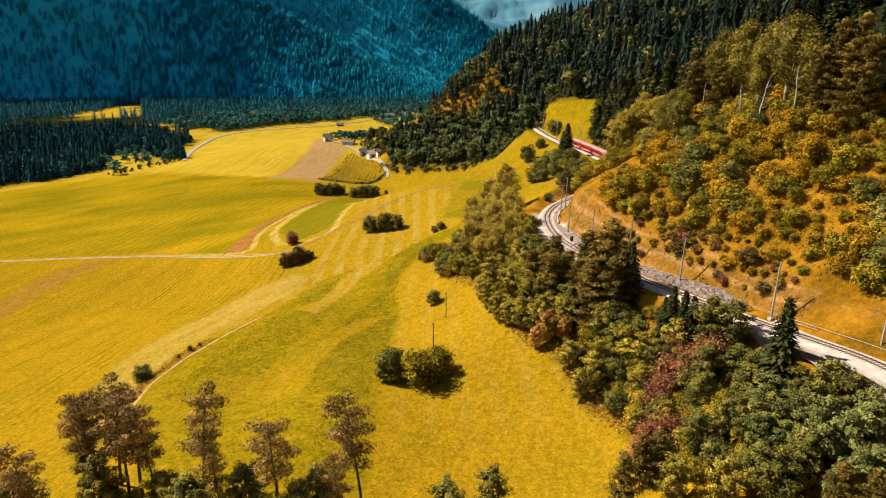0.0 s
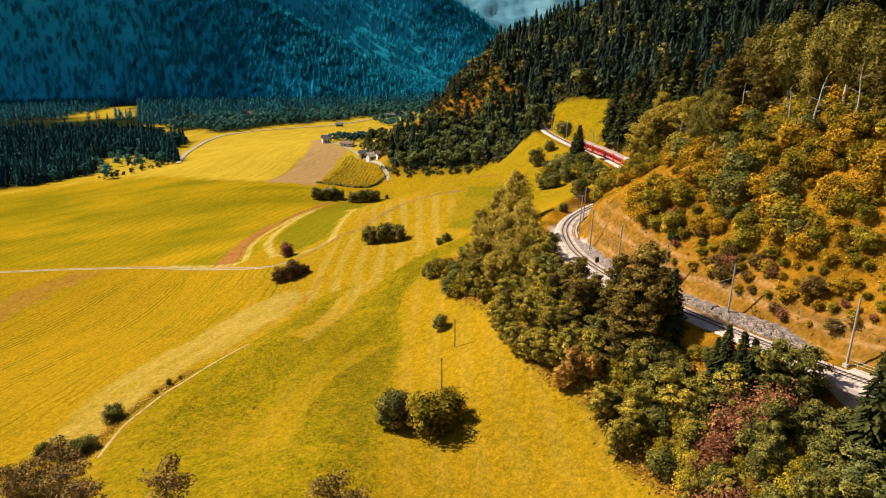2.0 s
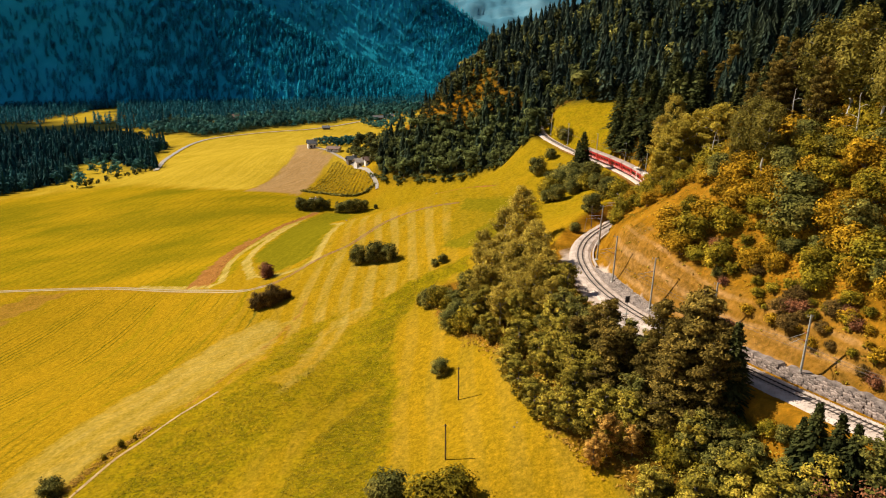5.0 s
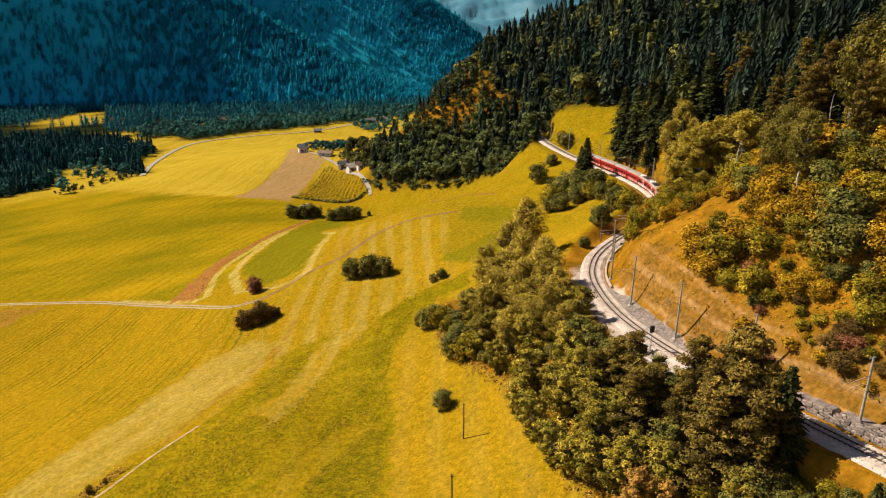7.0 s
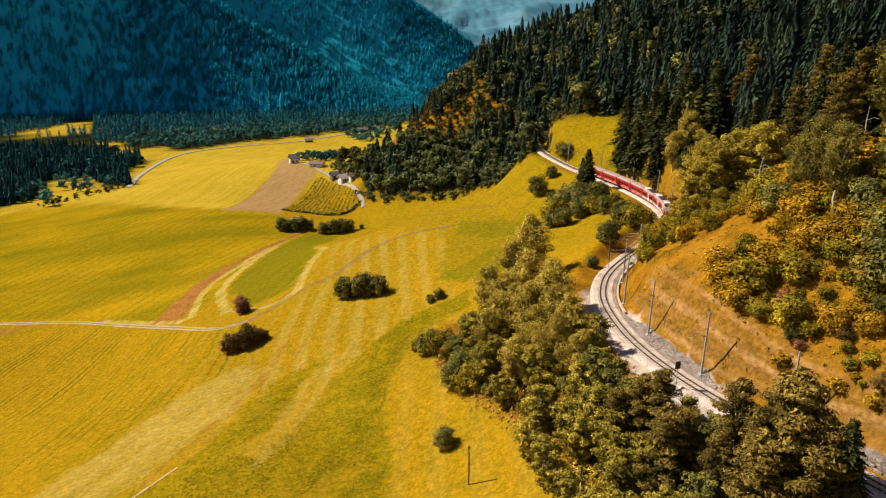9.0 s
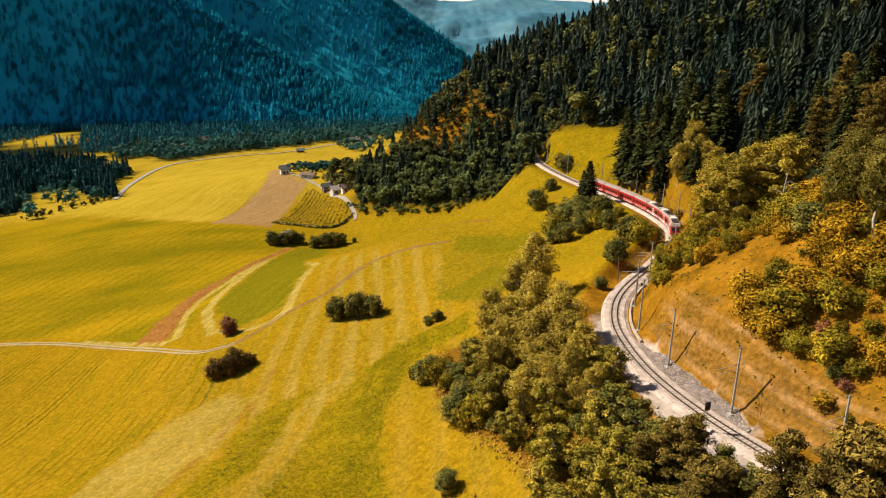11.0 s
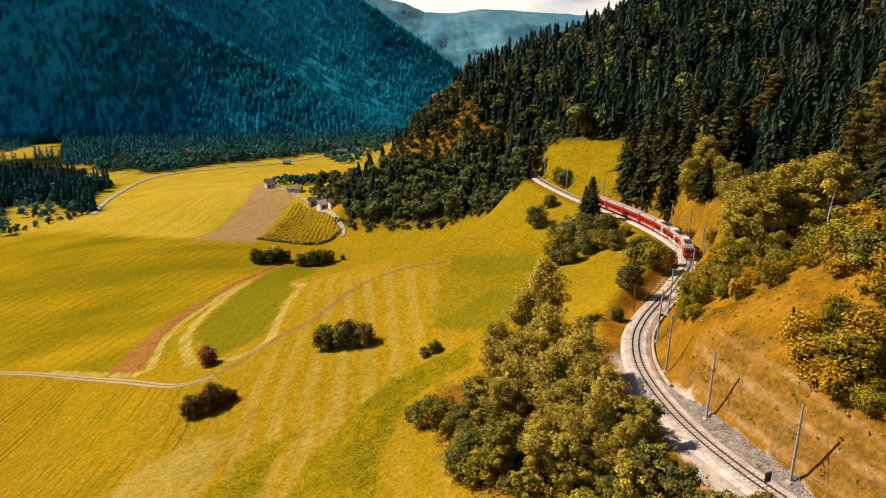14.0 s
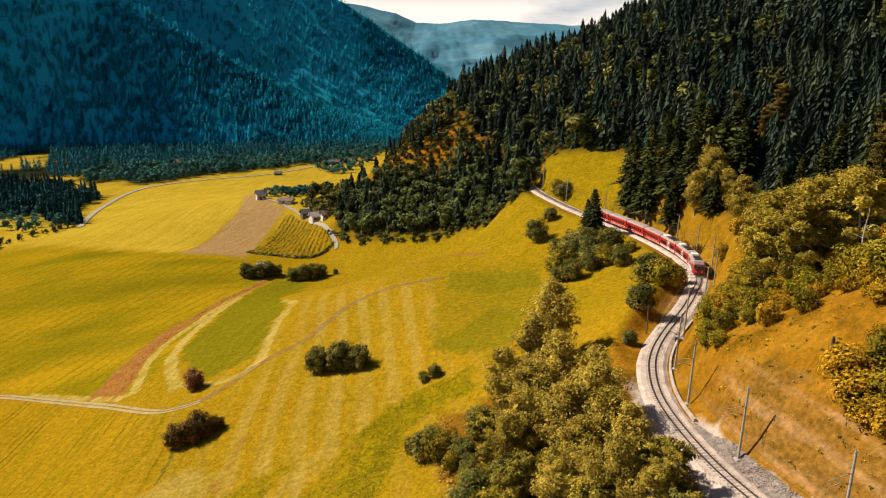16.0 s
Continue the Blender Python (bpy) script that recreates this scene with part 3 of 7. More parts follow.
# near-black ground inside the wood outlines, weaker below the belt
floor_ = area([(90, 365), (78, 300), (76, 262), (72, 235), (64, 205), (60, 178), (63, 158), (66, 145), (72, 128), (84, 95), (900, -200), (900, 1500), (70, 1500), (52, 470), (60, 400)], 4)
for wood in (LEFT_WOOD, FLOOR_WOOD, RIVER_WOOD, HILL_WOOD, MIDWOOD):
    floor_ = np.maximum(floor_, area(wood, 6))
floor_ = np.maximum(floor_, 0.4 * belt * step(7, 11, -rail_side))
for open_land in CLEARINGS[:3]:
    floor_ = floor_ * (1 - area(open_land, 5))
plough, crop = area(PLOUGHED, 1.0), area(CROP, 1.0)
crop = np.maximum.reduce([crop, 0.42 * area(GREEN_SQUARE, 0.5), 0.95 * area(GREEN_SPOT, 1.2) * (0.75 + 0.25 * patchy) * area(GREEN_SQUARE, 0.5), 0.95 * area(GREEN_SPOT_B, 1.5) * (0.7 + 0.3 * patchy) * area(GREEN_SQUARE, 0.5)])
mown = area(MOWN, 6) * (1 - lush)
meadow = step(-75, -55, gx) * (1 - step(24, 30, gx)) * step(90, 110, gy) * (1 - step(300, 330, gy)) * (1 - lush) * (1 - crop)
gravel = np.maximum(np.where(rail_side < 0, 1 - step(3.6, 5.0, -rail_side + 0.5 * WOBBLE), 0) * step(118, 128, gy) * (1 - step(172, 195, gy)),
                    np.where(rail_side > 0, 1 - step(3.4, 4.4, rail_side + 0.4 * WOBBLE), 0) * step(138, 146, gy) * (1 - step(168, 176, gy)))
tan = 0.62 * np.where(rail_side > 0, step(3, 5, rail_side) * (1 - step(6, 13, rail_side + 0.6 * WOBBLE)), 0) * step(90, 100, gy) * (1 - step(165, 185, gy))
tan = np.maximum(tan, np.where(rail_side < 0, 1 - step(3, 7, -rail_side), 0) * step(200, 220, gy) * (1 - step(320, 340, gy)) * 0.7)


# Rows of the mower, counted across their run: they fan out over the low field and run uphill on the pasture.
low_rows = (gx - np.clip(0.12 + 0.004 * (-90 - gx), 0.05, 0.5) * (gy - 215) + 1.5 * np.sin(gy * 0.03)) / 2.5
hill_rows = (gx - np.clip(-0.04 + 0.0045 * (gx + 35), -0.06, 0.22) * (gy - 260) + 2.5 * np.sin(gy * 0.035 + gx * 0.03)) / 3.9
in_low = step(-36, -44, gx + 0.14 * (gy - 215)) * step(100, 120, gy) * (1 - step(0, 3, edge_distance(DEEP_FIELD, gx, gy))) * step(300, 262, gy + 0.0 * gx) * (1 - area(PALE_STRIP, 4))
in_low = in_low * (edge_distance([(-300, 312), (-165, 302), (-130, 292), (-107, 281), (-85, 265), (-66, 247), (-60, 243), (-45, 215), (-56, 150), (-75, 120), (-300, 100)], gx, gy) > 0)
in_hill = np.maximum(area(MOWN, 4), area(HILL_PASTURE, 6)) * (1 - np.minimum(1, 1.3 * lush)) * (1 - in_low)
row_at = np.where(deep > 0.5, (gx - 0.35 * (gy - 350) + 4 * np.sin(gy * 0.012)) / 5.5, 0.0) + np.where(deep > 0.5, 0.0, 1.0) * np.where(tan > 0.02, rail_side / 1.6, np.where(in_low > 0.02, low_rows, hill_rows))


def ground_material():
    m = bpy.data.materials.new("meadow_and_fields")
    m.use_nodes = True
    n, l = m.node_tree.nodes, m.node_tree.links
    b = n["Principled BSDF"]
    b.inputs["Roughness"].default_value = 1.0
    b.inputs["Specular IOR Level"].default_value = 0.0
    tc = n.new("ShaderNodeTexCoord")

    def tex(scale, detail=5, stretch=None):
        t = n.new("ShaderNodeTexNoise")
        t.inputs["Scale"].default_value, t.inputs["Detail"].default_value = scale, detail
        if stretch:
            mp = n.new("ShaderNodeMapping")
            mp.vector_type = "TEXTURE"
            mp.inputs["Scale"].default_value, mp.inputs["Rotation"].default_value = stretch[0], (0, 0, stretch[1])
            l.new(tc.outputs["Object"], mp.inputs["Vector"])
            l.new(mp.outputs[0], t.inputs["Vector"])
        else:
            l.new(tc.outputs["Object"], t.inputs["Vector"])
        return t.outputs["Fac"]

    def ramp(fac, lo, hi, colours):
        r = n.new("ShaderNodeValToRGB")
        e = r.color_ramp.elements
        while len(e) < len(colours):
            e.new(0.5)
        for i, c in enumerate(colours):
            e[i].position, e[i].color = lo + (hi - lo) * i / (len(colours) - 1), (*c, 1)
        l.new(fac, r.inputs["Fac"])
        return r.outputs["Color"]

    def blend(fac, a, c, how="MIX"):
        x = n.new("ShaderNodeMix")
        x.data_type, x.blend_type = "RGBA", how
        if isinstance(fac, float):
            x.inputs["Factor"].default_value = fac
        else:
            l.new(fac, x.inputs["Factor"])
        l.new(a, x.inputs["A"])
        l.new(c, x.inputs["B"])
        return x.outputs["Result"]

    def attr(name):
        a = n.new("ShaderNodeAttribute")
        a.attribute_name = name
        s = n.new("ShaderNodeSeparateColor")
        l.new(a.outputs["Color"], s.inputs[0])
        return s.outputs["Red"], s.outputs["Green"], s.outputs["Blue"]

    def sharpened(mask, grain, k=0.35):
        a = n.new("ShaderNodeMath")
        a.operation = "MULTIPLY_ADD"
        a.inputs[1].default_value, a.inputs[2].default_value = k, -0.5 * k
        l.new(grain, a.inputs[0])
        s = n.new("ShaderNodeMath")
        s.operation = "ADD"
        l.new(mask, s.inputs[0])
        l.new(a.outputs[0], s.inputs[1])
        r = n.new("ShaderNodeMapRange")
        r.inputs["From Min"].default_value, r.inputs["From Max"].default_value = 0.28, 0.72
        l.new(s.outputs[0], r.inputs["Value"])
        return r.outputs[0]

    def broken(mask, grain, k):
        """A mask whose strength follows a grain."""
        a = n.new("ShaderNodeMapRange")
        a.inputs["From Min"].default_value, a.inputs["From Max"].default_value = 0.3, 0.7
        a.inputs["To Min"].default_value, a.inputs["To Max"].default_value = 1 - k, 1 + k
        l.new(grain, a.inputs["Value"])
        s = n.new("ShaderNodeMath")
        s.operation, s.use_clamp = "MULTIPLY", True
        l.new(mask, s.inputs[0])
        l.new(a.outputs[0], s.inputs[1])
        return s.outputs[0]

    def row_wave(sharp, shake):
        """1 on the crest of each row of the mower, 0 between; rows waver a little."""
        at = n.new("ShaderNodeAttribute")
        at.attribute_name = "row_at"
        a = n.new("ShaderNodeMath")
        a.operation, a.inputs[1].default_value = "MULTIPLY_ADD", shake
        l.new(tex(0.12, 4), a.inputs[0])
        l.new(at.outputs["Fac"], a.inputs[2])
        turn = n.new("ShaderNodeMath")
        turn.operation, turn.inputs[1].default_value = "MULTIPLY", 2 * math.pi
        l.new(a.outputs[0], turn.inputs[0])
        w = n.new("ShaderNodeMath")
        w.operation = "SINE"
        l.new(turn.outputs[0], w.inputs[0])
        r = n.new("ShaderNodeMapRange")
        r.inputs["From Min"].default_value, r.inputs["From Max"].default_value = sharp, 1.0
        l.new(w.outputs[0], r.inputs["Value"])
        return r.outputs[0]

    broad, mid, fine, speck = tex(0.028), tex(0.22), tex(1.6, 4), tex(5.5, 3)
    rows = tex(0.5, 4, ((16.0, 0.8, 1.0), 1.25))
    swaths = tex(0.30, 3, ((14.0, 1.0, 1.0), 1.25))
    lines = tex(0.9, 4, ((22.0, 0.9, 1.0), 1.30))
    grass = ramp(broad, 0.3, 0.72, [(0.1545, 0.1042, 0.003011), (0.2162, 0.131, 0.003513), (0.2676, 0.1528, 0.005019)])
    grass = blend(0.45, grass, ramp(tex(0.09, 6), 0.36, 0.64, [(0.125, 0.112, 0.003), (0.225, 0.148, 0.004), (0.31, 0.182, 0.006)]))
    grass = blend(0.30, grass, ramp(fine, 0.3, 0.7, [(0.1029, 0.0727, 0.003011), (0.3191, 0.1986, 0.01004)]))
    grass = blend(0.2, grass, ramp(lines, 0.36, 0.62, [(0.1949, 0.1341, 0.004183), (0.3216, 0.1937, 0.005577), (0.3703, 0.2126, 0.008365)]))
    grass = blend(0.36, grass, ramp(speck, 0.30, 0.70, [(0.07594, 0.06142, 0.003718), (0.2405, 0.1512, 0.005577), (0.4177, 0.254, 0.01859)]))
    m_lush, m_pale, m_bare = attr("zone_a")
    m_deep, m_scrub, m_floor = attr("zone_b")
    m_plough, m_crop, m_mown = attr("zone_c")
    m_gravel, m_tan, m_low = attr("zone_d")
    m_hill, m_light, m_rows = attr("zone_e")
    field = blend(0.68, ramp(rows, 0.36, 0.66, [(0.1596, 0.1106, 0.003398), (0.2533, 0.1575, 0.005946)]), ramp(broad, 0.35, 0.65, [(0.1815, 0.1243, 0.003398), (0.2587, 0.1493, 0.005096)]))
    field = blend(0.45, field, ramp(tex(0.055, 7, ((3.0, 1.0, 1.0), 0.5)), 0.36, 0.62, [(0.1231, 0.1231, 0.0033), (0.214, 0.1619, 0.0044), (0.3103, 0.2029, 0.0066)]))
    field = blend(0.26, field, ramp(speck, 0.30, 0.70, [(0.0749, 0.0684, 0.0033), (0.214, 0.1539, 0.0044), (0.3424, 0.228, 0.0088)]))
    grass = blend(1.0, grass, ramp(tex(2.4, 6), 0.34, 0.62, [(0.8, 0.78, 0.7), (1.11, 1.035, 1.0)]), "MULTIPLY")
    field = blend(1.0, field, ramp(tex(0.045, 6, ((3.0, 1.0, 1.0), 0.1)), 0.36, 0.62, [(0.72, 0.77, 0.8), (1.12, 1.03, 1.0)]), "MULTIPLY")
    out = blend(m_deep, grass, field)
    field_lines = blend(row_wave(0.55, 0.7), out, ramp(fine, 0.34, 0.66, [(0.085, 0.078, 0.003), (0.15, 0.12, 0.004)]))
    out = blend(broken(m_rows, tex(0.05, 8), 0.9), out, blend(0.5, out, field_lines))
    stubble = blend(0.5, ramp(tex(0.35, 4, ((18.0, 1.0, 1.0), 1.5)), 0.36, 0.64, [(0.26, 0.18, 0.012), (0.38, 0.26, 0.026)]), ramp(tex(0.03, 6), 0.36, 0.64, [(0.27, 0.185, 0.012), (0.36, 0.245, 0.022)]))
    out = blend(m_light, out, stubble)
    # dark gaps between the rows of the low field, paler stripes up the pasture
    rows_id = n.new("ShaderNodeAttribute")
    rows_id.attribute_name = "row_at"
    groups = n.new("ShaderNodeTexNoise")
    groups.noise_dimensions = "1D"
    groups.inputs["Scale"].default_value, groups.inputs["Detail"].default_value = 0.22, 3
    l.new(rows_id.outputs["Fac"], groups.inputs["W"])
    in_group = ramp(groups.outputs["Fac"], 0.42, 0.6, [(0, 0, 0), (1, 1, 1)])
    grouped = n.new("ShaderNodeMath")
    grouped.operation, grouped.use_clamp = "MULTIPLY", True
    l.new(in_group, grouped.inputs[0])
    l.new(broken(m_low, tex(0.035, 7), 1.0), grouped.inputs[1])
    out = blend(grouped.outputs[0], out, blend(row_wave(0.3, 1.4), out, ramp(fine, 0.36, 0.64, [(0.05, 0.047, 0.003), (0.12, 0.097, 0.004)])))
    out = blend(broken(m_hill, tex(0.06, 5), 0.9), out, blend(row_wave(-0.6, 1.8), out, ramp(fine, 0.3, 0.7, [(0.22, 0.158, 0.012), (0.33, 0.228, 0.028)])))
    straw = blend(0.45, ramp(swaths, 0.32, 0.68, [(0.2036, 0.1407, 0.009345), (0.37, 0.268, 0.07)]), ramp(fine, 0.3, 0.7, [(0.205, 0.148, 0.018), (0.36, 0.26, 0.065)]))
    # swaths left by the mower: bent bands of paler cut grass
    bands = n.new("ShaderNodeTexWave")
    bands.inputs["Scale"].default_value, bands.inputs["Distortion"].default_value = 0.05, 14.0
    bands.inputs["Detail"].default_value, bands.inputs["Detail Scale"].default_value = 2.0, 0.12
    l.new(tc.outputs["Object"], bands.inputs["Vector"])
    cut = n.new("ShaderNodeMath")
    cut.operation = "MULTIPLY"
    l.new(ramp(bands.outputs["Fac"], 0.35, 0.75, [(0, 0, 0), (1.0, 1.0, 1.0)]), cut.inputs[0])
    l.new(m_mown, cut.inputs[1])
    out = blend(cut.outputs[0], out, straw)
    out = blend(sharpened(m_pale, mid), out, straw)
    herbs = blend(0.55, ramp(fine, 0.38, 0.6, [(0.098, 0.079, 0.0022), (0.222, 0.156, 0.0035)]), ramp(mid, 0.38, 0.62, [(0.122, 0.098, 0.0023), (0.215, 0.15, 0.0035)]))
    out = blend(broken(m_lush, tex(0.45, 6), 0.45), out, herbs)
    green = blend(0.5, ramp(rows, 0.35, 0.65, [(0.105, 0.09149, 0.003136), (0.1602, 0.1268, 0.005227)]), ramp(fine, 0.3, 0.7, [(0.09396, 0.08558, 0.003136), (0.1714, 0.1299, 0.006273)]))
    out = blend(m_crop, out, green)
    out = blend(m_plough, out, ramp(rows, 0.3, 0.7, [(0.2323, 0.1365, 0.04752), (0.2881, 0.179, 0.07603)]))
    earth = blend(0.5, ramp(fine, 0.3, 0.7, [(0.164, 0.06208, 0.01166), (0.2842, 0.129, 0.03499)]), ramp(mid, 0.3, 0.7, [(0.1803, 0.07641, 0.01361), (0.2732, 0.129, 0.0311)]))
    out = blend(sharpened(m_bare, fine), out, earth)
    dry = blend(0.5, ramp(mid, 0.3, 0.7, [(0.1234, 0.04675, 0.00176), (0.2221, 0.08076, 0.002463), (0.2839, 0.1106, 0.005282)]), ramp(speck, 0.32, 0.68, [(0.06789, 0.03186, 0.00176), (0.1851, 0.07436, 0.00264), (0.3085, 0.1275, 0.008802)]))
    dry = blend(1.0, dry, ramp(tex(1.9, 5), 0.36, 0.64, [(0.52, 0.57, 0.7), (1.14, 1.08, 1.2)]), "MULTIPLY")
    dry = blend(0.5, dry, ramp(tex(0.14, 7), 0.38, 0.62, [(0.1, 0.066, 0.006), (0.235, 0.118, 0.009), (0.33, 0.168, 0.014)]))
    out = blend(sharpened(m_scrub, mid), out, dry)
    along = tex(0.9, 4, ((14.0, 0.8, 1.0), 1.92))
    cut_slope = blend(0.4, ramp(along, 0.38, 0.62, [(0.15, 0.073, 0.011), (0.215, 0.104, 0.02), (0.27, 0.138, 0.036)]), ramp(fine, 0.36, 0.64, [(0.075, 0.044, 0.006), (0.27, 0.137, 0.03)]))
    cut_slope = blend(broken(row_wave(0.3, 0.6), mid, 0.4), cut_slope, ramp(fine, 0.3, 0.7, [(0.24, 0.128, 0.04), (0.35, 0.2, 0.08)]))
    out = blend(sharpened(m_tan, mid), out, cut_slope)
    out = blend(sharpened(m_gravel, fine), out, blend(0.5, ramp(speck, 0.3, 0.7, [(0.24, 0.188, 0.152), (0.5, 0.41, 0.345)]), ramp(mid, 0.3, 0.7, [(0.3, 0.228, 0.172), (0.42, 0.335, 0.265)])))
    # tufts and bare spots, over all the open land
    out = blend(1.0, out, ramp(tex(0.8, 9), 0.36, 0.64, [(0.84, 0.86, 0.9), (1.14, 1.12, 1.1)]), "MULTIPLY")
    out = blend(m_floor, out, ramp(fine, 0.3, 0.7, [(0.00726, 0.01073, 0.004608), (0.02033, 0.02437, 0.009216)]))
    l.new(out, b.inputs["Base Color"])
    bp = n.new("ShaderNodeBump")
    bp.inputs["Strength"].default_value, bp.inputs["Distance"].default_value = 0.75, 0.3
    l.new(fine, bp.inputs["Height"])
    bp2 = n.new("ShaderNodeBump")
    bp2.inputs["Strength"].default_value, bp2.inputs["Distance"].default_value = 0.5, 0.12
    l.new(speck, bp2.inputs["Height"])
    l.new(bp.outputs[0], bp2.inputs["Normal"])
    l.new(bp2.outputs[0], b.inputs["Normal"])
    return m


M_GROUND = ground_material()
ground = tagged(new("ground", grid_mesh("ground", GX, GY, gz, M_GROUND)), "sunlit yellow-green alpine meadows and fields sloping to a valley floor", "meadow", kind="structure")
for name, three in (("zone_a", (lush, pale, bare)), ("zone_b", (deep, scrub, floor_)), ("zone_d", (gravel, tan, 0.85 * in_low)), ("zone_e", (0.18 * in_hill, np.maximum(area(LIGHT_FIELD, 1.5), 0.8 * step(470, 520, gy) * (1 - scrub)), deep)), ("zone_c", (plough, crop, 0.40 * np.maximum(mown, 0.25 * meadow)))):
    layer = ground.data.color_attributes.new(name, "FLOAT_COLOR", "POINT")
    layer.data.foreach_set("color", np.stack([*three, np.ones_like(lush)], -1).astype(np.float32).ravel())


ground.data.attributes.new("row_at", "FLOAT", "POINT").data.foreach_set("value", row_at.astype(np.float32).ravel())


def sheet_height(x, y):
    """Height of the ground sheet itself between its vertices."""
    i, j = np.clip(np.searchsorted(GX, x) - 1, 0, len(GX) - 2), np.clip(np.searchsorted(GY, y) - 1, 0, len(GY) - 2)
    u, w = (x - GX[i]) / (GX[i + 1] - GX[i]), (y - GY[j]) / (GY[j + 1] - GY[j])
    return (gz[j, i] * (1 - u) + gz[j, i + 1] * u) * (1 - w) + (gz[j + 1, i] * (1 - u) + gz[j + 1, i + 1] * u) * w


def ridge_mesh(name, line, foot, material, n=160, rows=40, rough=30, seed=0):
    """A mountain flank between a ridge line and its foot line, both left to right."""
    top, bot = np.array(line, float), np.array(foot, float)
    u = np.linspace(0, 1, n)
    tt, bb = np.linspace(0, 1, len(top)), np.linspace(0, 1, len(bot))
    t3 = np.stack([np.interp(u, tt, top[:, k]) for k in range(3)], -1)
    b3 = np.stack([np.interp(u, bb, bot[:, k]) for k in range(3)], -1)
    verts = []
    for r in range(rows + 1):
        v = r / rows
        for k in range(n):
            p = b3[k] * (1 - v) + t3[k] * v
            q = Vector((p[0] / 260 + seed, p[1] / 260, p[2] / 400))
            d = noise.fractal(q, 0.9, 2.1, 6) * rough * (0.25 + 0.75 * math.sin(math.pi * min(1, v * 0.9 + 0.1)))
            verts.append((p[0], p[1] - d * 0.8, p[2] + d * 0.6))
    faces = [(r * n + k, r * n + k + 1, (r + 1) * n + k + 1, (r + 1) * n + k) for r in range(rows) for k in range(n - 1)]
    return mesh_of(name, verts, faces, material, True)


RIDGE = [(-2400, 1500, 950), (-1200, 1700, 800), (-600, 1760, 500), (-300, 1730, 345), (-85, 1700, 225), (45, 1700, 140), (150, 1700, 62), (240, 1700, -20)]
BACK_FOOT = [(-2400, 1300, -45), (-1100, 1470, -45), (-300, 1490, -42), (0, 1470, -40), (120, 1450, -40), (260, 1560, -40)]
mountain = tagged(new("mountain", ridge_mesh("mountain", RIDGE, BACK_FOOT, M_HAZED_WOODS_FAR, n=200, rows=70, rough=9)), "wooded mountain flank beyond the valley, blue-green from haze painted in", "mountain", kind="structure")
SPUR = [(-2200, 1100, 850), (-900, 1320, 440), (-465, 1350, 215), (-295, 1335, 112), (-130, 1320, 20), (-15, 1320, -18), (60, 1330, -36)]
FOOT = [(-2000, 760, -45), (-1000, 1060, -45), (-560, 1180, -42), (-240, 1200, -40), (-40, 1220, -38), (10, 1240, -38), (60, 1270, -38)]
mountain_spur = tagged(new("mountain_spur", ridge_mesh("mountain_spur", SPUR, FOOT, M_HAZED_WOODS, n=260, rows=90, rough=11, seed=2)), "dark conifer-covered spur of the mountain", "mountain", kind="structure")
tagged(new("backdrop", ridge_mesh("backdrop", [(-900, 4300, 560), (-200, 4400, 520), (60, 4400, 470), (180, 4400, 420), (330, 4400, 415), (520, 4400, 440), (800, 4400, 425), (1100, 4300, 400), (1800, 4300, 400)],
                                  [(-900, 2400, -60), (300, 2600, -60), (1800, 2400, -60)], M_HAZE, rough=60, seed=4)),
       "far mountain range under clouds, its pale blue haze put into the colour", "mountain", kind="structure")
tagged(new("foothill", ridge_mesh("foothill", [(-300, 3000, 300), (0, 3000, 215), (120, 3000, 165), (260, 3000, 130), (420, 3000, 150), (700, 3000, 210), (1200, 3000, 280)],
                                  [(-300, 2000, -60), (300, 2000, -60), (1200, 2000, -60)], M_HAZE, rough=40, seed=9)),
       "wooded foothills at the head of the valley, tinted blue for haze", "mountain", kind="structure")


# ---- railway ----
def sweep(line, profile, closed=False):
    """Verts and faces of a cross-section (offset to the right, height) carried along a line."""
    tang = np.gradient(line[:, :2], axis=0)
    tang /= np.linalg.norm(tang, axis=1)[:, None]
    right = np.stack([tang[:, 1], -tang[:, 0]], -1)
    verts, faces, m = [], [], len(profile)
    for p, r in zip(line, right):
        verts += [(p[0] + o * r[0], p[1] + o * r[1], p[2] + h) for o, h in profile]
    for a in range(len(line) - 1):
        for k in range(m if closed else m - 1):
            b = (k + 1) % m
            faces.append((a * m + k, (a + 1) * m + k, (a + 1) * m + b, a * m + b))
    if closed:
        faces += [tuple(range(m)), tuple(range((len(line) - 1) * m, len(line) * m))[::-1]]
    return verts, faces


bed = tagged(new("track_bed", mesh_of("track_bed", *sweep(RAIL, [(-2.7, -0.75), (-1.7, -0.22), (-0.5, -0.17), (0.5, -0.17), (1.7, -0.22), (2.7, -0.75)]), M_BALLAST)),
             "pale grey crushed-stone ballast bed of a narrow-gauge line", "railway", kind="structure")
for off in (-0.5, 0.5):
    new("rail", mesh_of("rail", *sweep(RAIL, [(off - 0.09, -0.16), (off - 0.05, -0.10), (off - 0.05, 0.0), (off + 0.05, 0.0), (off + 0.05, -0.10), (off + 0.09, -0.16)]), M_STEEL)).parent = bed


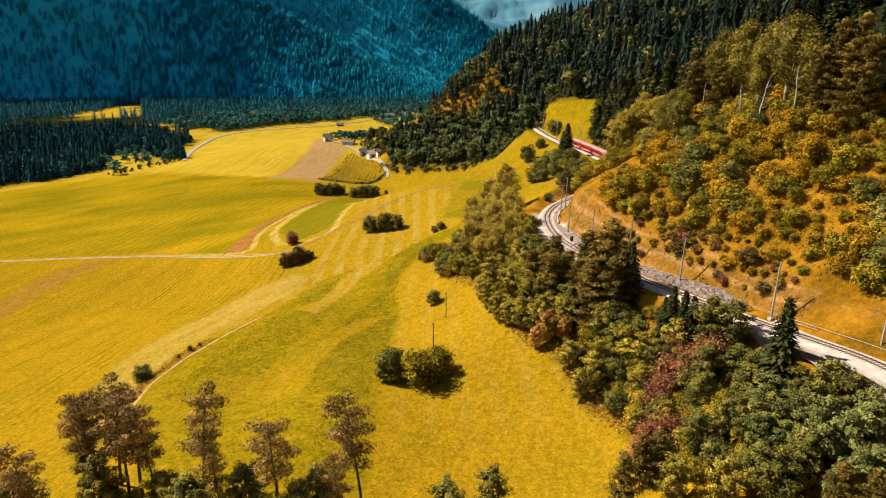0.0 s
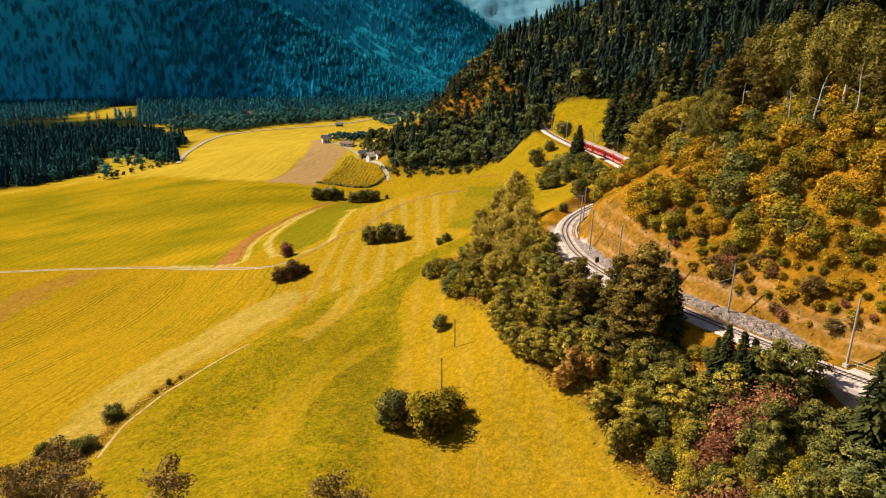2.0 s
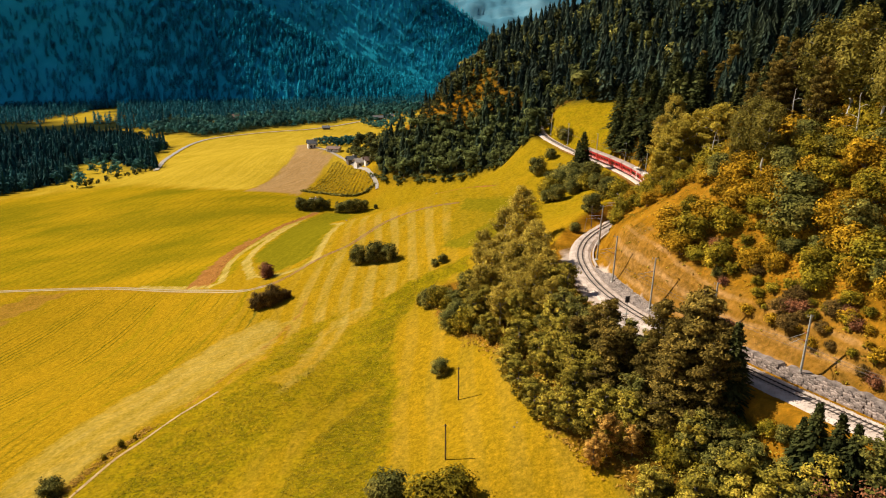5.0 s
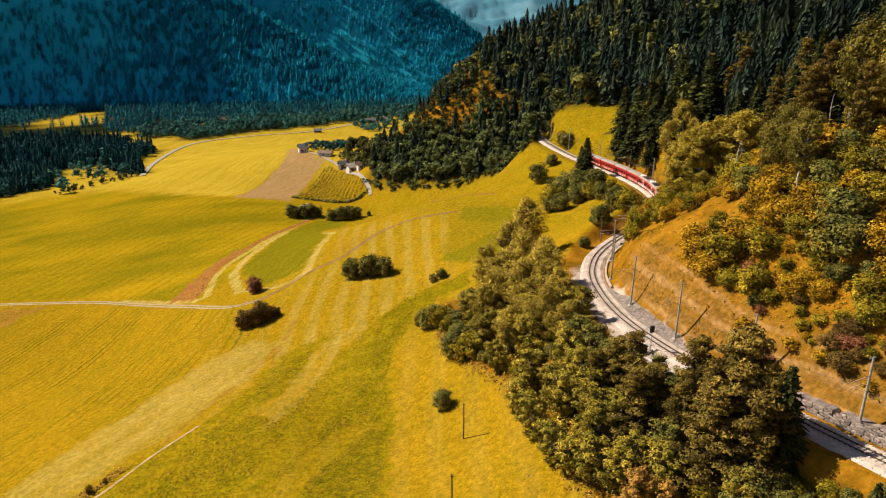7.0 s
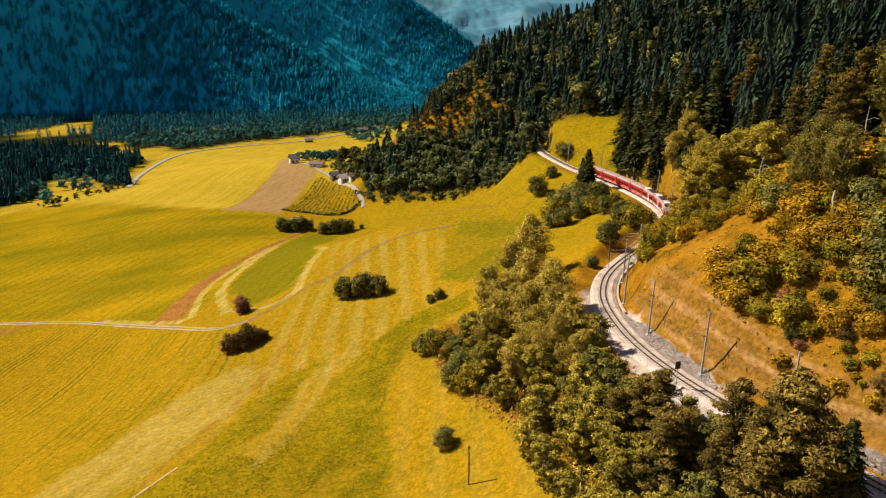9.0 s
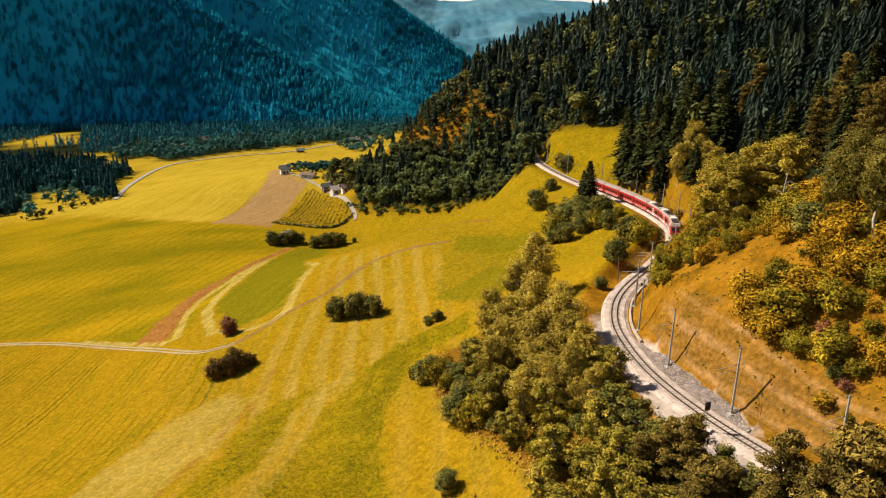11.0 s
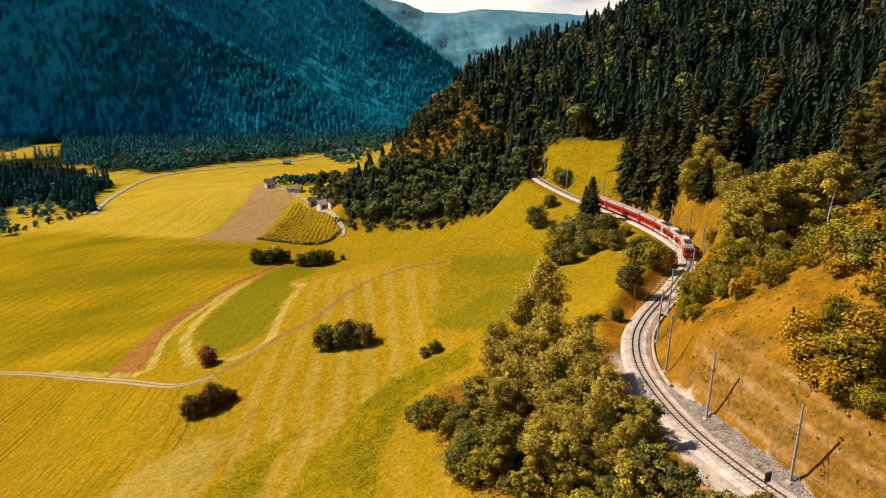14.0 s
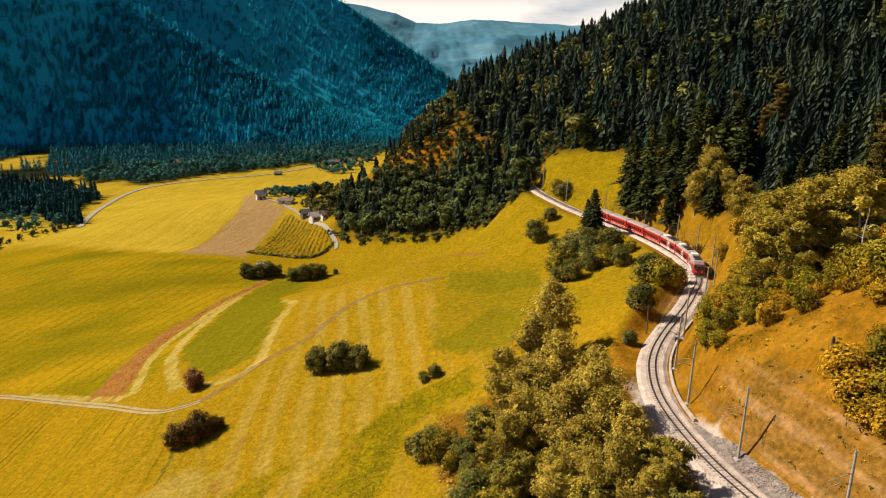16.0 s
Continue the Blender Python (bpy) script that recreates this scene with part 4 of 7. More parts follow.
# ---- plants: builders ----


def mesh_np(name, verts, faces, material, smooth=False):
    """A mesh from arrays; faces all with the same number of corners."""
    me = bpy.data.meshes.new(name)
    v, f = np.asarray(verts, np.float32), np.asarray(faces, np.int32)
    me.vertices.add(len(v))
    me.vertices.foreach_set("co", v.ravel())
    me.loops.add(f.size)
    me.loops.foreach_set("vertex_index", f.ravel())
    me.polygons.add(len(f))
    me.polygons.foreach_set("loop_start", np.arange(0, f.size, f.shape[1], dtype=np.int32))
    me.update(calc_edges=True)
    me.materials.append(material)
    if smooth:
        me.polygons.foreach_set("use_smooth", [True] * len(f))
    return me


def tube(points, radii, sides=6):
    """Verts and quads of a tapered limb."""
    p, verts, faces = np.asarray(points, float), [], []
    for k, (c, r) in enumerate(zip(p, radii)):
        d = p[min(k + 1, len(p) - 1)] - p[max(k - 1, 0)]
        d /= np.linalg.norm(d) + 1e-9
        a = np.cross(d, (0.31, 0.95, 0.05))
        a /= np.linalg.norm(a)
        b = np.cross(d, a)
        for s in range(sides):
            w = 2 * math.pi * s / sides
            verts.append(c + r * (math.cos(w) * a + math.sin(w) * b))
    for k in range(len(p) - 1):
        for s in range(sides):
            t = (s + 1) % sides
            faces.append((k * sides + s, k * sides + t, (k + 1) * sides + t, (k + 1) * sides + s))
    return np.array(verts), np.array(faces)


def joined(pieces):
    verts, faces, n = [], [], 0
    for v, f in pieces:
        verts.append(v)
        faces.append(np.asarray(f) + n)
        n += len(v)
    return np.concatenate(verts), np.concatenate(faces)


def leaves(spots, size, rng, flat=0.0, slim=0.6, loose=0.75):
    """Small pointed leaf sprays, one blade each. spots: place and the way each one faces; loose: how far they turn from it."""
    n, centres = len(spots), spots[:, :3]
    face = spots[:, 3:] + rng.normal(size=(n, 3)) * loose + (0, 0, 0.25 + flat)
    face /= np.linalg.norm(face, axis=1)[:, None] + 1e-9
    a = np.cross(face, rng.normal(size=(n, 3)))
    a /= np.linalg.norm(a, axis=1)[:, None] + 1e-9
    b = np.cross(face, a)
    s = (size * rng.uniform(0.6, 1.4, n))[:, None]
    v = np.stack([centres + a * s, centres - a * s * 0.7 + b * s * slim, centres - a * s * 0.7 - b * s * slim], 1).reshape(-1, 3)
    return v, np.arange(3 * n).reshape(n, 3)


def clump_points(centre, radius, n, rng, squash=0.8):
    """Places on and in a clump, with the way out of it."""
    d = rng.normal(size=(n, 3))
    d /= np.linalg.norm(d, axis=1)[:, None]
    return np.c_[centre + d * (radius * rng.uniform(0.35, 1.0, n) ** 0.5)[:, None] * (1, 1, squash), d]


def with_core(fine, spots, size, rng):
    """Leaf sprays over coarse blades, added unseen inside to block light through the crown."""
    return joined([fine, leaves(spots, size, rng, loose=0.8)])


def turned_out(p, centre, how=0.75):
    """The same places, facing partly out of the whole crown."""
    d = (p[:, :3] - centre) * (1, 1, 1.2)
    d /= np.linalg.norm(d, axis=1)[:, None] + 1e-9
    return np.c_[p[:, :3], p[:, 3:] * (1 - 0.4 * how) + d * how]


def thing(name, parts, label, category, group=""):
    top = tagged(new(name), label, category, group)
    for part_name, me in parts:
        new(part_name, me).parent = top
    return top


def broadleaf(h, width, seed, leaf_n=2400, leaf=0.30, bare=0.22, lean=0.0, bark=None, loose=0.36, puff=1.0):
    """Trunk and crown meshes of a broad-leaved tree."""
    rng = np.random.default_rng(seed)
    bend = np.array([lean, rng.normal(0, 0.03), 0]) * h
    line = [np.array([0, 0, -0.4]) + bend * (k / 5) ** 2 + np.array([0, 0, h * 0.9 * k / 5]) + np.append(rng.normal(0, 0.012 * h, 2), 0) * (k > 0) for k in range(6)]
    wood = [tube(line, [h * 0.018 * (1 - 0.17 * k) for k in range(6)])]
    tips = []
    for k in range(26):
        u = bare + (0.92 - bare) * (k + rng.uniform(0, 0.8)) / 26
        base = line[0] + (line[-1] - line[0]) * u
        a = k * 2.4 + rng.uniform(-0.5, 0.5)
        r = width * h * (0.35 + 0.65 * math.sin(math.pi * min(1, 0.18 + 0.8 * (u - bare) / (1 - bare)))) * rng.uniform(0.55, 1.1)
        tip = base + np.array([math.cos(a) * r, math.sin(a) * r, h * rng.uniform(0.04, 0.13)])
        wood.append(tube([base, (base + tip) / 2 + (0, 0, 0.02 * h), tip], [h * 0.007, h * 0.005, h * 0.002], 4))
        tips.append((tip, r))
    tips.append((line[-1] + (0, 0, 0.03 * h), width * h * 0.5))
    pts = []
    per = leaf_n // (len(tips) * 2)
    for tip, r in tips:
        pts.append(clump_points(tip, puff * h * rng.uniform(0.05, 0.10), per, rng, rng.uniform(0.6, 1.2)))
        pts.append(clump_points(tip * (0.66, 0.66, 1) + (0, 0, -0.02 * h), puff * h * rng.uniform(0.06, 0.09), per, rng))
    core = np.concatenate([clump_points(tip * (0.5, 0.5, 1) - (0, 0, 0.04 * h), 0.07 * h, int(12 / puff ** 2), rng) for tip, r in tips])
    return mesh_np("trunk", *joined(wood), bark or M_BARK, True), with_core(leaves(turned_out(np.concatenate(pts), (0, 0, h * (0.42 + 0.3 * bare))), leaf, rng, loose=loose), core, 0.05 * h, rng)


def shrub(h, width, seed, leaf_n=900, leaf=0.22):
    rng = np.random.default_rng(seed)
    wood, pts, n = [], [], 16
    for k in range(n):
        a, r = k * 2.4 + rng.uniform(-0.3, 0.3), 0.8 * width * math.sqrt((k + 0.2) / n) * rng.uniform(0.75, 1.1)
        top = np.array([math.cos(a) * r, math.sin(a) * r, h * (0.84 - 0.5 * (r / width) ** 2) * rng.uniform(0.7, 1.08)])
        if k % 2:
            wood.append(tube([(0.12 * math.cos(a), 0.12 * math.sin(a), -0.3), top * (0.6, 0.6, 0.5), top], [0.02 * h, 0.012 * h, 0.01], 4))
        size = (0.13 * h + 0.16 * width) * rng.uniform(0.8, 1.2)
        pts.append(clump_points(top, size, leaf_n // 28, rng, 0.85))
        if k > 3:
            pts.append(clump_points(top * (1.02, 1.02, 0.42), size, leaf_n // 28, rng, 0.9))
    p = np.concatenate(pts)
    p[:, 2] = np.maximum(p[:, 2], 0.05)
    core = np.concatenate([clump_points(np.append(q[:3].mean(0)[:2] * 0.7, q[:, 2].mean() * 0.75), 0.12 * h, 8, rng) for q in pts])
    core[:, 2] = np.maximum(core[:, 2], 0.3)
    return mesh_np("stem", *joined(wood), M_BARK, True), with_core(leaves(turned_out(p, (0, 0, h * 0.25), 0.6), leaf, rng, loose=0.36), core, 0.09 * h, rng)


def spruce(h, width, seed, whorls=32, arms=11):
    rng = np.random.default_rng(seed)
    trunk = tube([(0, 0, -0.4), (0.02 * h, 0, 0.5 * h), (0, 0, 0.99 * h)], [0.016 * h, 0.009 * h, 0.002 * h])
    pts, quads = [], []
    for k in range(whorls):
        u = 0.08 + 0.9 * (k / whorls) ** 0.92
        length = width * h * (1 - u) ** 0.85 + 0.012 * h
        for m in range(arms):
            a, L = m * 2 * math.pi / arms + k * 0.7 + rng.uniform(-0.3, 0.3), length * rng.uniform(0.65, 1.15)
            d, s = np.array([math.cos(a), math.sin(a), 0]), np.array([-math.sin(a), math.cos(a), 0])
            z0 = u * h + rng.uniform(-0.01, 0.01) * h
            w = 0.11 * L + 0.005 * h
            a0, a1, a2 = np.array([0, 0, z0]), d * L * 0.55 + (0, 0, z0 - 0.14 * L), d * L + (0, 0, z0 - 0.30 * L)
            quads += [a0, a1 + s * w, a1 + (0, 0, 0.1 * L), a1 - s * w, a1 + s * w * 1.05, a2 + s * w * 0.2, a2 - s * w * 0.2, a1 - s * w * 1.05]
            for q in range(3):
                c = d * L * rng.uniform(0.35, 0.85) + s * rng.uniform(-1, 1) * w
                pts.append(np.r_[c + (0, 0, z0 - 0.2 * L - 0.1 * w), d])
    lv, lf = leaves(np.array(pts), 0.026 * h, rng, 0.2, 0.4)
    qv = np.array(quads)
    four = np.arange(len(qv)).reshape(-1, 4)
    return mesh_np("trunk", *trunk, M_BARK, True), joined([(qv, np.concatenate([four[:, :3], four[:, [0, 2, 3]]])), (lv, lf)])


def pine(h, width, seed, bare=0.42, leaf_n=2600, lean=0.05, limbs=22, size=0.0135, cone=0.0):
    rng = np.random.default_rng(seed)
    line = [np.array([lean * h * (k / 5) ** 1.5 + rng.normal(0, 0.006) * h, rng.normal(0, 0.006) * h, -0.4 + 0.97 * h * k / 5]) for k in range(6)]
    wood, pts = [tube(line, [h * 0.014 * (1 - 0.16 * k) for k in range(6)])], []
    for k in range(limbs):
        u = bare + (0.97 - bare) * (k + rng.uniform(0, 0.9)) / limbs
        i = min(4, int(u * 5))
        base = line[i] + (line[i + 1] - line[i]) * (u * 5 - i)
        a = k * 2.4 + rng.uniform(-0.4, 0.4)
        q = (u - bare) / (1 - bare)
        r = width * h * ((1 - cone) * (0.45 + 0.75 * math.sin(math.pi * (0.15 + 0.75 * q))) + cone * (0.12 + 1.15 * (1 - q) ** 0.75)) * rng.uniform(0.5, 1.1)
        tip = base + np.array([math.cos(a) * r, math.sin(a) * r, 0.03 * h * rng.uniform(-0.3, 1.5)])
        wood.append(tube([base, tip], [h * 0.005, h * 0.0015], 4))
        for f in (0.55, 0.95):
            pts.append(clump_points(base + (tip - base) * f, h * rng.uniform(0.055, 0.085) * (1 - 0.2 * cone), leaf_n // (limbs * 2), rng, 0.55 - 0.15 * cone))
    fine = leaves(np.concatenate(pts), size * h, rng, 0.25, 0.38, 0.5)
    if cone:
        fine = with_core(fine, np.concatenate([clump_points(q[:, :3].mean(0) * (0.55, 0.55, 1), 0.05 * h, 8, rng) for q in pts]), 0.026 * h, rng)
    return mesh_np("trunk", *joined(wood), M_PINE_BARK, True), fine


def kinds(prefix, builder, n, args, crown_name, material, label, category, group, **more):
    """Some variants of one kind of plant, kept out of the scene until they are copied."""
    out = []
    for k in range(n):
        wood, (v, f) = builder(*args, seed=hash_of(prefix) + k, **more)
        out.append((prefix, [(wood.name.split(".")[0], wood), (crown_name, mesh_np(crown_name, v, f, material))], label, category, group))
    return out


def hash_of(text):
    return sum((i + 1) * ord(c) for i, c in enumerate(text)) % 9000


def plant(kind, x, y, h, base_h, rng, wide=1.0, sink=0.0, turn=None):
    """One plant of a kind at a place, h metres high."""
    name, parts, label, category, group = kind[int(rng.integers(len(kind)))]
    s = h / base_h
    a = rng.uniform(0, 6.283) if turn is None else turn
    top = thing(name, parts, label, category, group)
    top.matrix_basis = Matrix.Translation((x, y, one_height(x, y) - sink)) @ Matrix.Rotation(a, 4, "Z") @ Matrix.Diagonal((s * wide, s * wide, s, 1))
    return top


def woods(name, spots, variants, material, label, category, rng):
    """Many plants far off in one mesh. spots: x, y, z, height."""
    vs, fs, tints, n = [], [], [], 0
    for x, y, z, h in spots:
        v, f = variants[int(rng.integers(len(variants)))]
        a, w = rng.uniform(0, 6.283), rng.uniform(0.8, 1.25)
        tints.append(np.full(len(v), rng.uniform(-1, 1), np.float32))
        c, s = math.cos(a) * h * w, math.sin(a) * h * w
        vs.append(np.stack([v[:, 0] * c - v[:, 1] * s + x, v[:, 0] * s + v[:, 1] * c + y, v[:, 2] * h + z], -1))
        fs.append(f + n)
        n += len(v)
    me = mesh_np(name, np.concatenate(vs), np.concatenate(fs), material)
    me.attributes.new("tint", "FLOAT", "POINT").data.foreach_set("value", np.concatenate(tints))
    return tagged(new(name, me), label, category, kind="stuff")


def far_spruce(seed, whorls=15, arms=9, wide=0.19, slim=0.75):
    """A conifer one metre high, each drooping bough one blade."""
    rng = np.random.default_rng(seed)
    q = []
    for k in range(whorls):
        u = 0.05 + 0.9 * k / whorls
        for m in range(arms if u < 0.7 else arms // 2 + 1):
            a, L = m * 6.283 / (arms if u < 0.7 else arms // 2 + 1) + k * 0.9 + rng.uniform(-0.35, 0.35), (wide * (1 - u) ** 0.66 * (0.75 + 0.25 * min(1, u * 4)) + 0.012) * rng.uniform(0.45, 1.25)
            d, s = np.array([math.cos(a), math.sin(a), 0]), np.array([-math.sin(a), math.cos(a), 0]) * (0.018 + 0.24 * L) * slim
            drop = u - 0.035 - 0.16 * L - rng.uniform(0, 0.02)
            q += [np.array([0, 0, u + 0.085]), d * L + s + (0, 0, drop), d * L * 0.9 - s + (0, 0, drop - 0.01)]
    return np.array(q), np.arange(len(q)).reshape(-1, 3)


def far_round(seed, n=270, size=0.068):
    """A broad-leaved tree one metre high, of leaf sprays."""
    rng = np.random.default_rng(seed)
    pts = [clump_points(np.array([rng.normal(0, 0.15), rng.normal(0, 0.15), rng.uniform(0.22, 0.82)]), 0.19, n // 9, rng) for _ in range(9)]
    core = np.concatenate([clump_points(q[:, :3].mean(0) * (0.6, 0.6, 1), 0.1, 4, rng) for q in pts])
    return with_core(leaves(turned_out(np.concatenate(pts), (0, 0, 0.4)), size, rng, loose=0.36), core, 0.11, rng)


def scatter(poly, n, gap, rng, taken=None):
    """Up to n spots inside an outline, at least gap metres apart."""
    p = np.array(poly, float)
    lo, hi, got = p.min(0), p.max(0), list(taken or [])
    first = len(got)
    tries = rng.uniform(lo, hi, (n * 12, 2))
    for q in tries[inside(poly, tries[:, 0], tries[:, 1])]:
        if len(got) - first >= n:
            break
        if not got or (np.abs(np.array(got)[:, :2] - q).max(1) > gap).all() or ((np.array(got)[:, :2] - q) ** 2).sum(1).min() > gap * gap:
            got.append(tuple(q))
    return got[first:]

# ---- plants: places ----
PRNG = np.random.default_rng(5)
BIRCH = kinds("birch_tree", broadleaf, 4, (15, 0.235), "crown", M_BIRCH, "slender birch with a pale trunk and olive leaves", "tree", "birches", leaf_n=8600, leaf=0.165, bark=M_BIRCH_BARK, loose=0.6, puff=1.15)
TALL_BIRCH = kinds("tall_birch", broadleaf, 4, (15, 0.165), "crown", M_GREEN_BIRCH, "tall birch with a bare white trunk and light crown", "tree", "birches", leaf_n=5600, leaf=0.165, bare=0.3, bark=M_BIRCH_BARK, loose=0.6, puff=1.15)
GOLDEN = kinds("golden_tree", broadleaf, 3, (15, 0.26), "crown", M_GOLD_TREE, "broad tree with yellowing autumn leaves", "tree", "golden trees", leaf_n=7200, leaf=0.192, bare=0.10, bark=M_BIRCH_BARK)
ROUND = kinds("leafy_tree", broadleaf, 4, (8, 0.30), "crown", M_LEAF, "bushy olive-green tree on the railway bank", "tree", "bank trees", leaf_n=3600, leaf=0.144, bare=0.08)
DARK_TREE = kinds("dark_tree", broadleaf, 3, (9, 0.28), "crown", M_DARK_LEAF, "dense dark green tree in the belt below the line", "tree", "dark trees", leaf_n=4200, leaf=0.15, bare=0.06)
PALE = kinds("pale_tree", broadleaf, 2, (9, 0.28), "crown", M_WILLOW, "light grey-green willow-like tree below the railway", "tree", "pale trees", leaf_n=5400, leaf=0.141, bare=0.10)
AMBER = kinds("orange_tree", broadleaf, 2, (7, 0.28), "crown", M_ORANGE_LEAF, "small tree with orange autumn leaves", "tree", "orange trees", leaf_n=3400, leaf=0.133, bare=0.1)
SPRUCE = kinds("spruce", spruce, 3, (14, 0.27), "crown", M_CONIFER, "dark green spruce with drooping boughs", "tree", "spruces")
PINE = kinds("pine", pine, 5, (16, 0.125), "needles", M_PINE_BROWN, "tall pine with a bare trunk and brownish needles", "tree", "pines", leaf_n=4600, bare=0.46, lean=0.09, limbs=17, size=0.0115)
BUSHY_PINE = kinds("bushy_pine", pine, 3, (13, 0.20), "needles", M_PINE, "dense pine with branches almost to the ground", "tree", "bushy pines", bare=0.10, leaf_n=8800, limbs=44, lean=0.02, cone=0.75)
DARK_SHRUB = kinds("shrub", shrub, 4, (4, 2.3), "foliage", M_DARK_LEAF, "dense dark green shrub on the grass", "shrub", "dark shrubs", leaf_n=3800, leaf=0.155)
GREEN_SHRUB = kinds("green_shrub", shrub, 4, (3.5, 2.0), "foliage", M_SLOPE_LEAF, "olive-green hazel-like shrub on the slope", "shrub", "green shrubs", leaf_n=2200, leaf=0.148)
GOLD_SHRUB = kinds("golden_shrub", shrub, 4, (3.5, 2.0), "foliage", M_GOLD, "golden-yellow autumn shrub on the slope", "shrub", "golden shrubs", leaf_n=2200, leaf=0.148)
GREEN_LOW = kinds("green_shrub", shrub, 3, (3.5, 2.0), "foliage", M_SLOPE_LEAF, "low olive-green shrub on the slope", "shrub", "green shrubs", leaf_n=900, leaf=0.222)
GOLD_LOW = kinds("golden_shrub", shrub, 3, (3.5, 2.0), "foliage", M_GOLD, "low golden-yellow autumn shrub on the slope", "shrub", "golden shrubs", leaf_n=900, leaf=0.222)
BROWN_SHRUB = kinds("brown_shrub", shrub, 2, (4, 2.2), "foliage", M_BROWN_LEAF, "brownish hawthorn-like shrub beside the cart track", "shrub", "brown shrubs", leaf_n=3000, leaf=0.155)
RED_SHRUB = kinds("red_shrub", shrub, 2, (4, 2.1), "foliage", M_RED_LEAF, "reddish half-bare autumn shrub", "shrub", "red shrubs", leaf_n=1300, leaf=0.104)
FIELD_RED = kinds("hawthorn", shrub, 1, (4, 2.0), "foliage", M_RED_LEAF, "red-leaved bush beside the fork of the cart track", "shrub", "", leaf_n=3600, leaf=0.141)

BIRCHES = [(18.4, 205.2, 17), (13.5, 195.8, 16), (17.7, 177.8, 14), (8.3, 196.0, 14), (9.1, 182.0, 12), (13.0, 174.5, 14), (18.2, 165.3, 11), (17.6, 156.7, 9), (13.0, 162.6, 11), (15.8, 160.0, 12), (6.9, 182.0, 10), (9.5, 165.2, 10)]
UPPER_BIRCHES = [(72.1, 268.6, 13), (63.1, 151.3, 19), (65.5, 142.6, 18), (66.3, 136.6, 19), (63.3, 142.6, 16), (63.2, 157.8, 16), (67.9, 132.6, 16), (57.6, 196.9, 15), (72.5, 245.4, 13), (48.8, 198.3, 10), (78.4, 275.8, 14), (61.4, 158.2, 19), (59.4, 189.2, 14), (59.5, 195.0, 14), (58.8, 203.3, 13), (57.6, 178.5, 15), (76.8, 268.5, 15), (77.0, 261.2, 10)]
BELT_PINES = [(21.8, 138.6, 11), (23.4, 136.4, 12), (19.0, 139.5, 10), (24.3, 130.6, 11), (27.8, 126.2, 15), (30.4, 120.2, 18), (28.9, 121.6, 15), (25.7, 125.2, 11), (32.1, 117.7, 13), (25.0, 131.3, 15), (28.1, 126.6, 18), (29.6, 120.5, 17), (21.6, 129.7, 13)]
UPPER_PINES = [(95.8, 272.6, 17), (90.7, 271.2, 15), (93.1, 293.6, 16), (70.5, 127.7, 18), (72.8, 125.2, 18), (72.2, 119.9, 17), (68.0, 128.1, 15), (57.4, 163.0, 16), (67.3, 188.3, 15), (67.6, 194.9, 14), (63.1, 169.0, 17), (76.5, 202.7, 16), (72.5, 293.2, 14), (73.3, 286.4, 14), (70.5, 123.2, 16)]
BELT_SPRUCES = [(33.3, 116.0, 12), (36.9, 103.4, 10), (36.0, 104.3, 9), (38.7, 99.4, 9), (44.5, 82.9, 15), (37.9, 100.9, 10)]
BELT_TREES = [(14.8, 141.0, 8), (10.1, 139.4, 8), (9.1, 146.7, 7), (17.4, 134.9, 8), (15.6, 126.7, 7), (13.3, 128.9, 6), (18.3, 123.6, 7), (23.0, 121.8, 7), (11.6, 132.0, 7), (11.4, 151.2, 8), (7.2, 161.3, 7), (17.9, 144.6, 8), (30.6, 106.2, 8), (33.1, 102.2, 8), (26.3, 107.0, 7), (22.8, 102.9, 6), (22.0, 109.7, 7), (31.3, 97.8, 6), (40.8, 83.2, 8), (37.3, 88.7, 6), (36.9, 79.8, 7), (33.6, 80.2, 7), (31.5, 86.8, 6), (35.9, 69.1, 7), (40.2, 66.1, 8), (28.4, 72.6, 7), (32.6, 68.3, 7), (37.2, 65.5, 8), (28.3, 89.0, 5)]
PALE_TREES = [(41.6, 77.4, 9), (43.0, 67.8, 10), (44.2, 64.7, 10), (41.4, 71.3, 9), (42.3, 68.0, 8), (46.6, 66.0, 9), (38.5, 72.9, 8), (40.7, 59.8, 8), (43.0, 60.3, 8)]
RED_SHRUBS = [(37.3, 98.3, 5), (40.8, 94.2, 5), (38.9, 95.4, 5), (31.9, 92.9, 4), (31.8, 84.6, 4), (36.9, 95.3, 4)]
ORANGE_TREES = [(19.5, 119.7, 7), (22.5, 118.6, 5), (17.4, 118.8, 5)]
LOW_PINES = [(25.9, 77.9, 8), (27.9, 77.7, 8), (22.4, 73.2, 9), (39.2, 58.1, 9), (40.5, 55.2, 9)]
EDGE_SHRUBS = [(-5.0, 196.6, 5), (-1.9, 194.2, 6), (-0.1, 176.0, 5), (1.4, 172.8, 4.5), (4.5, 195.8, 5), (-7.0, 200.8, 3), (5.6, 177.9, 5), (4.0, 179.4, 4), (1.5, 178.9, 5), (3.8, 171.7, 6), (-3.5, 197.0, 5)]
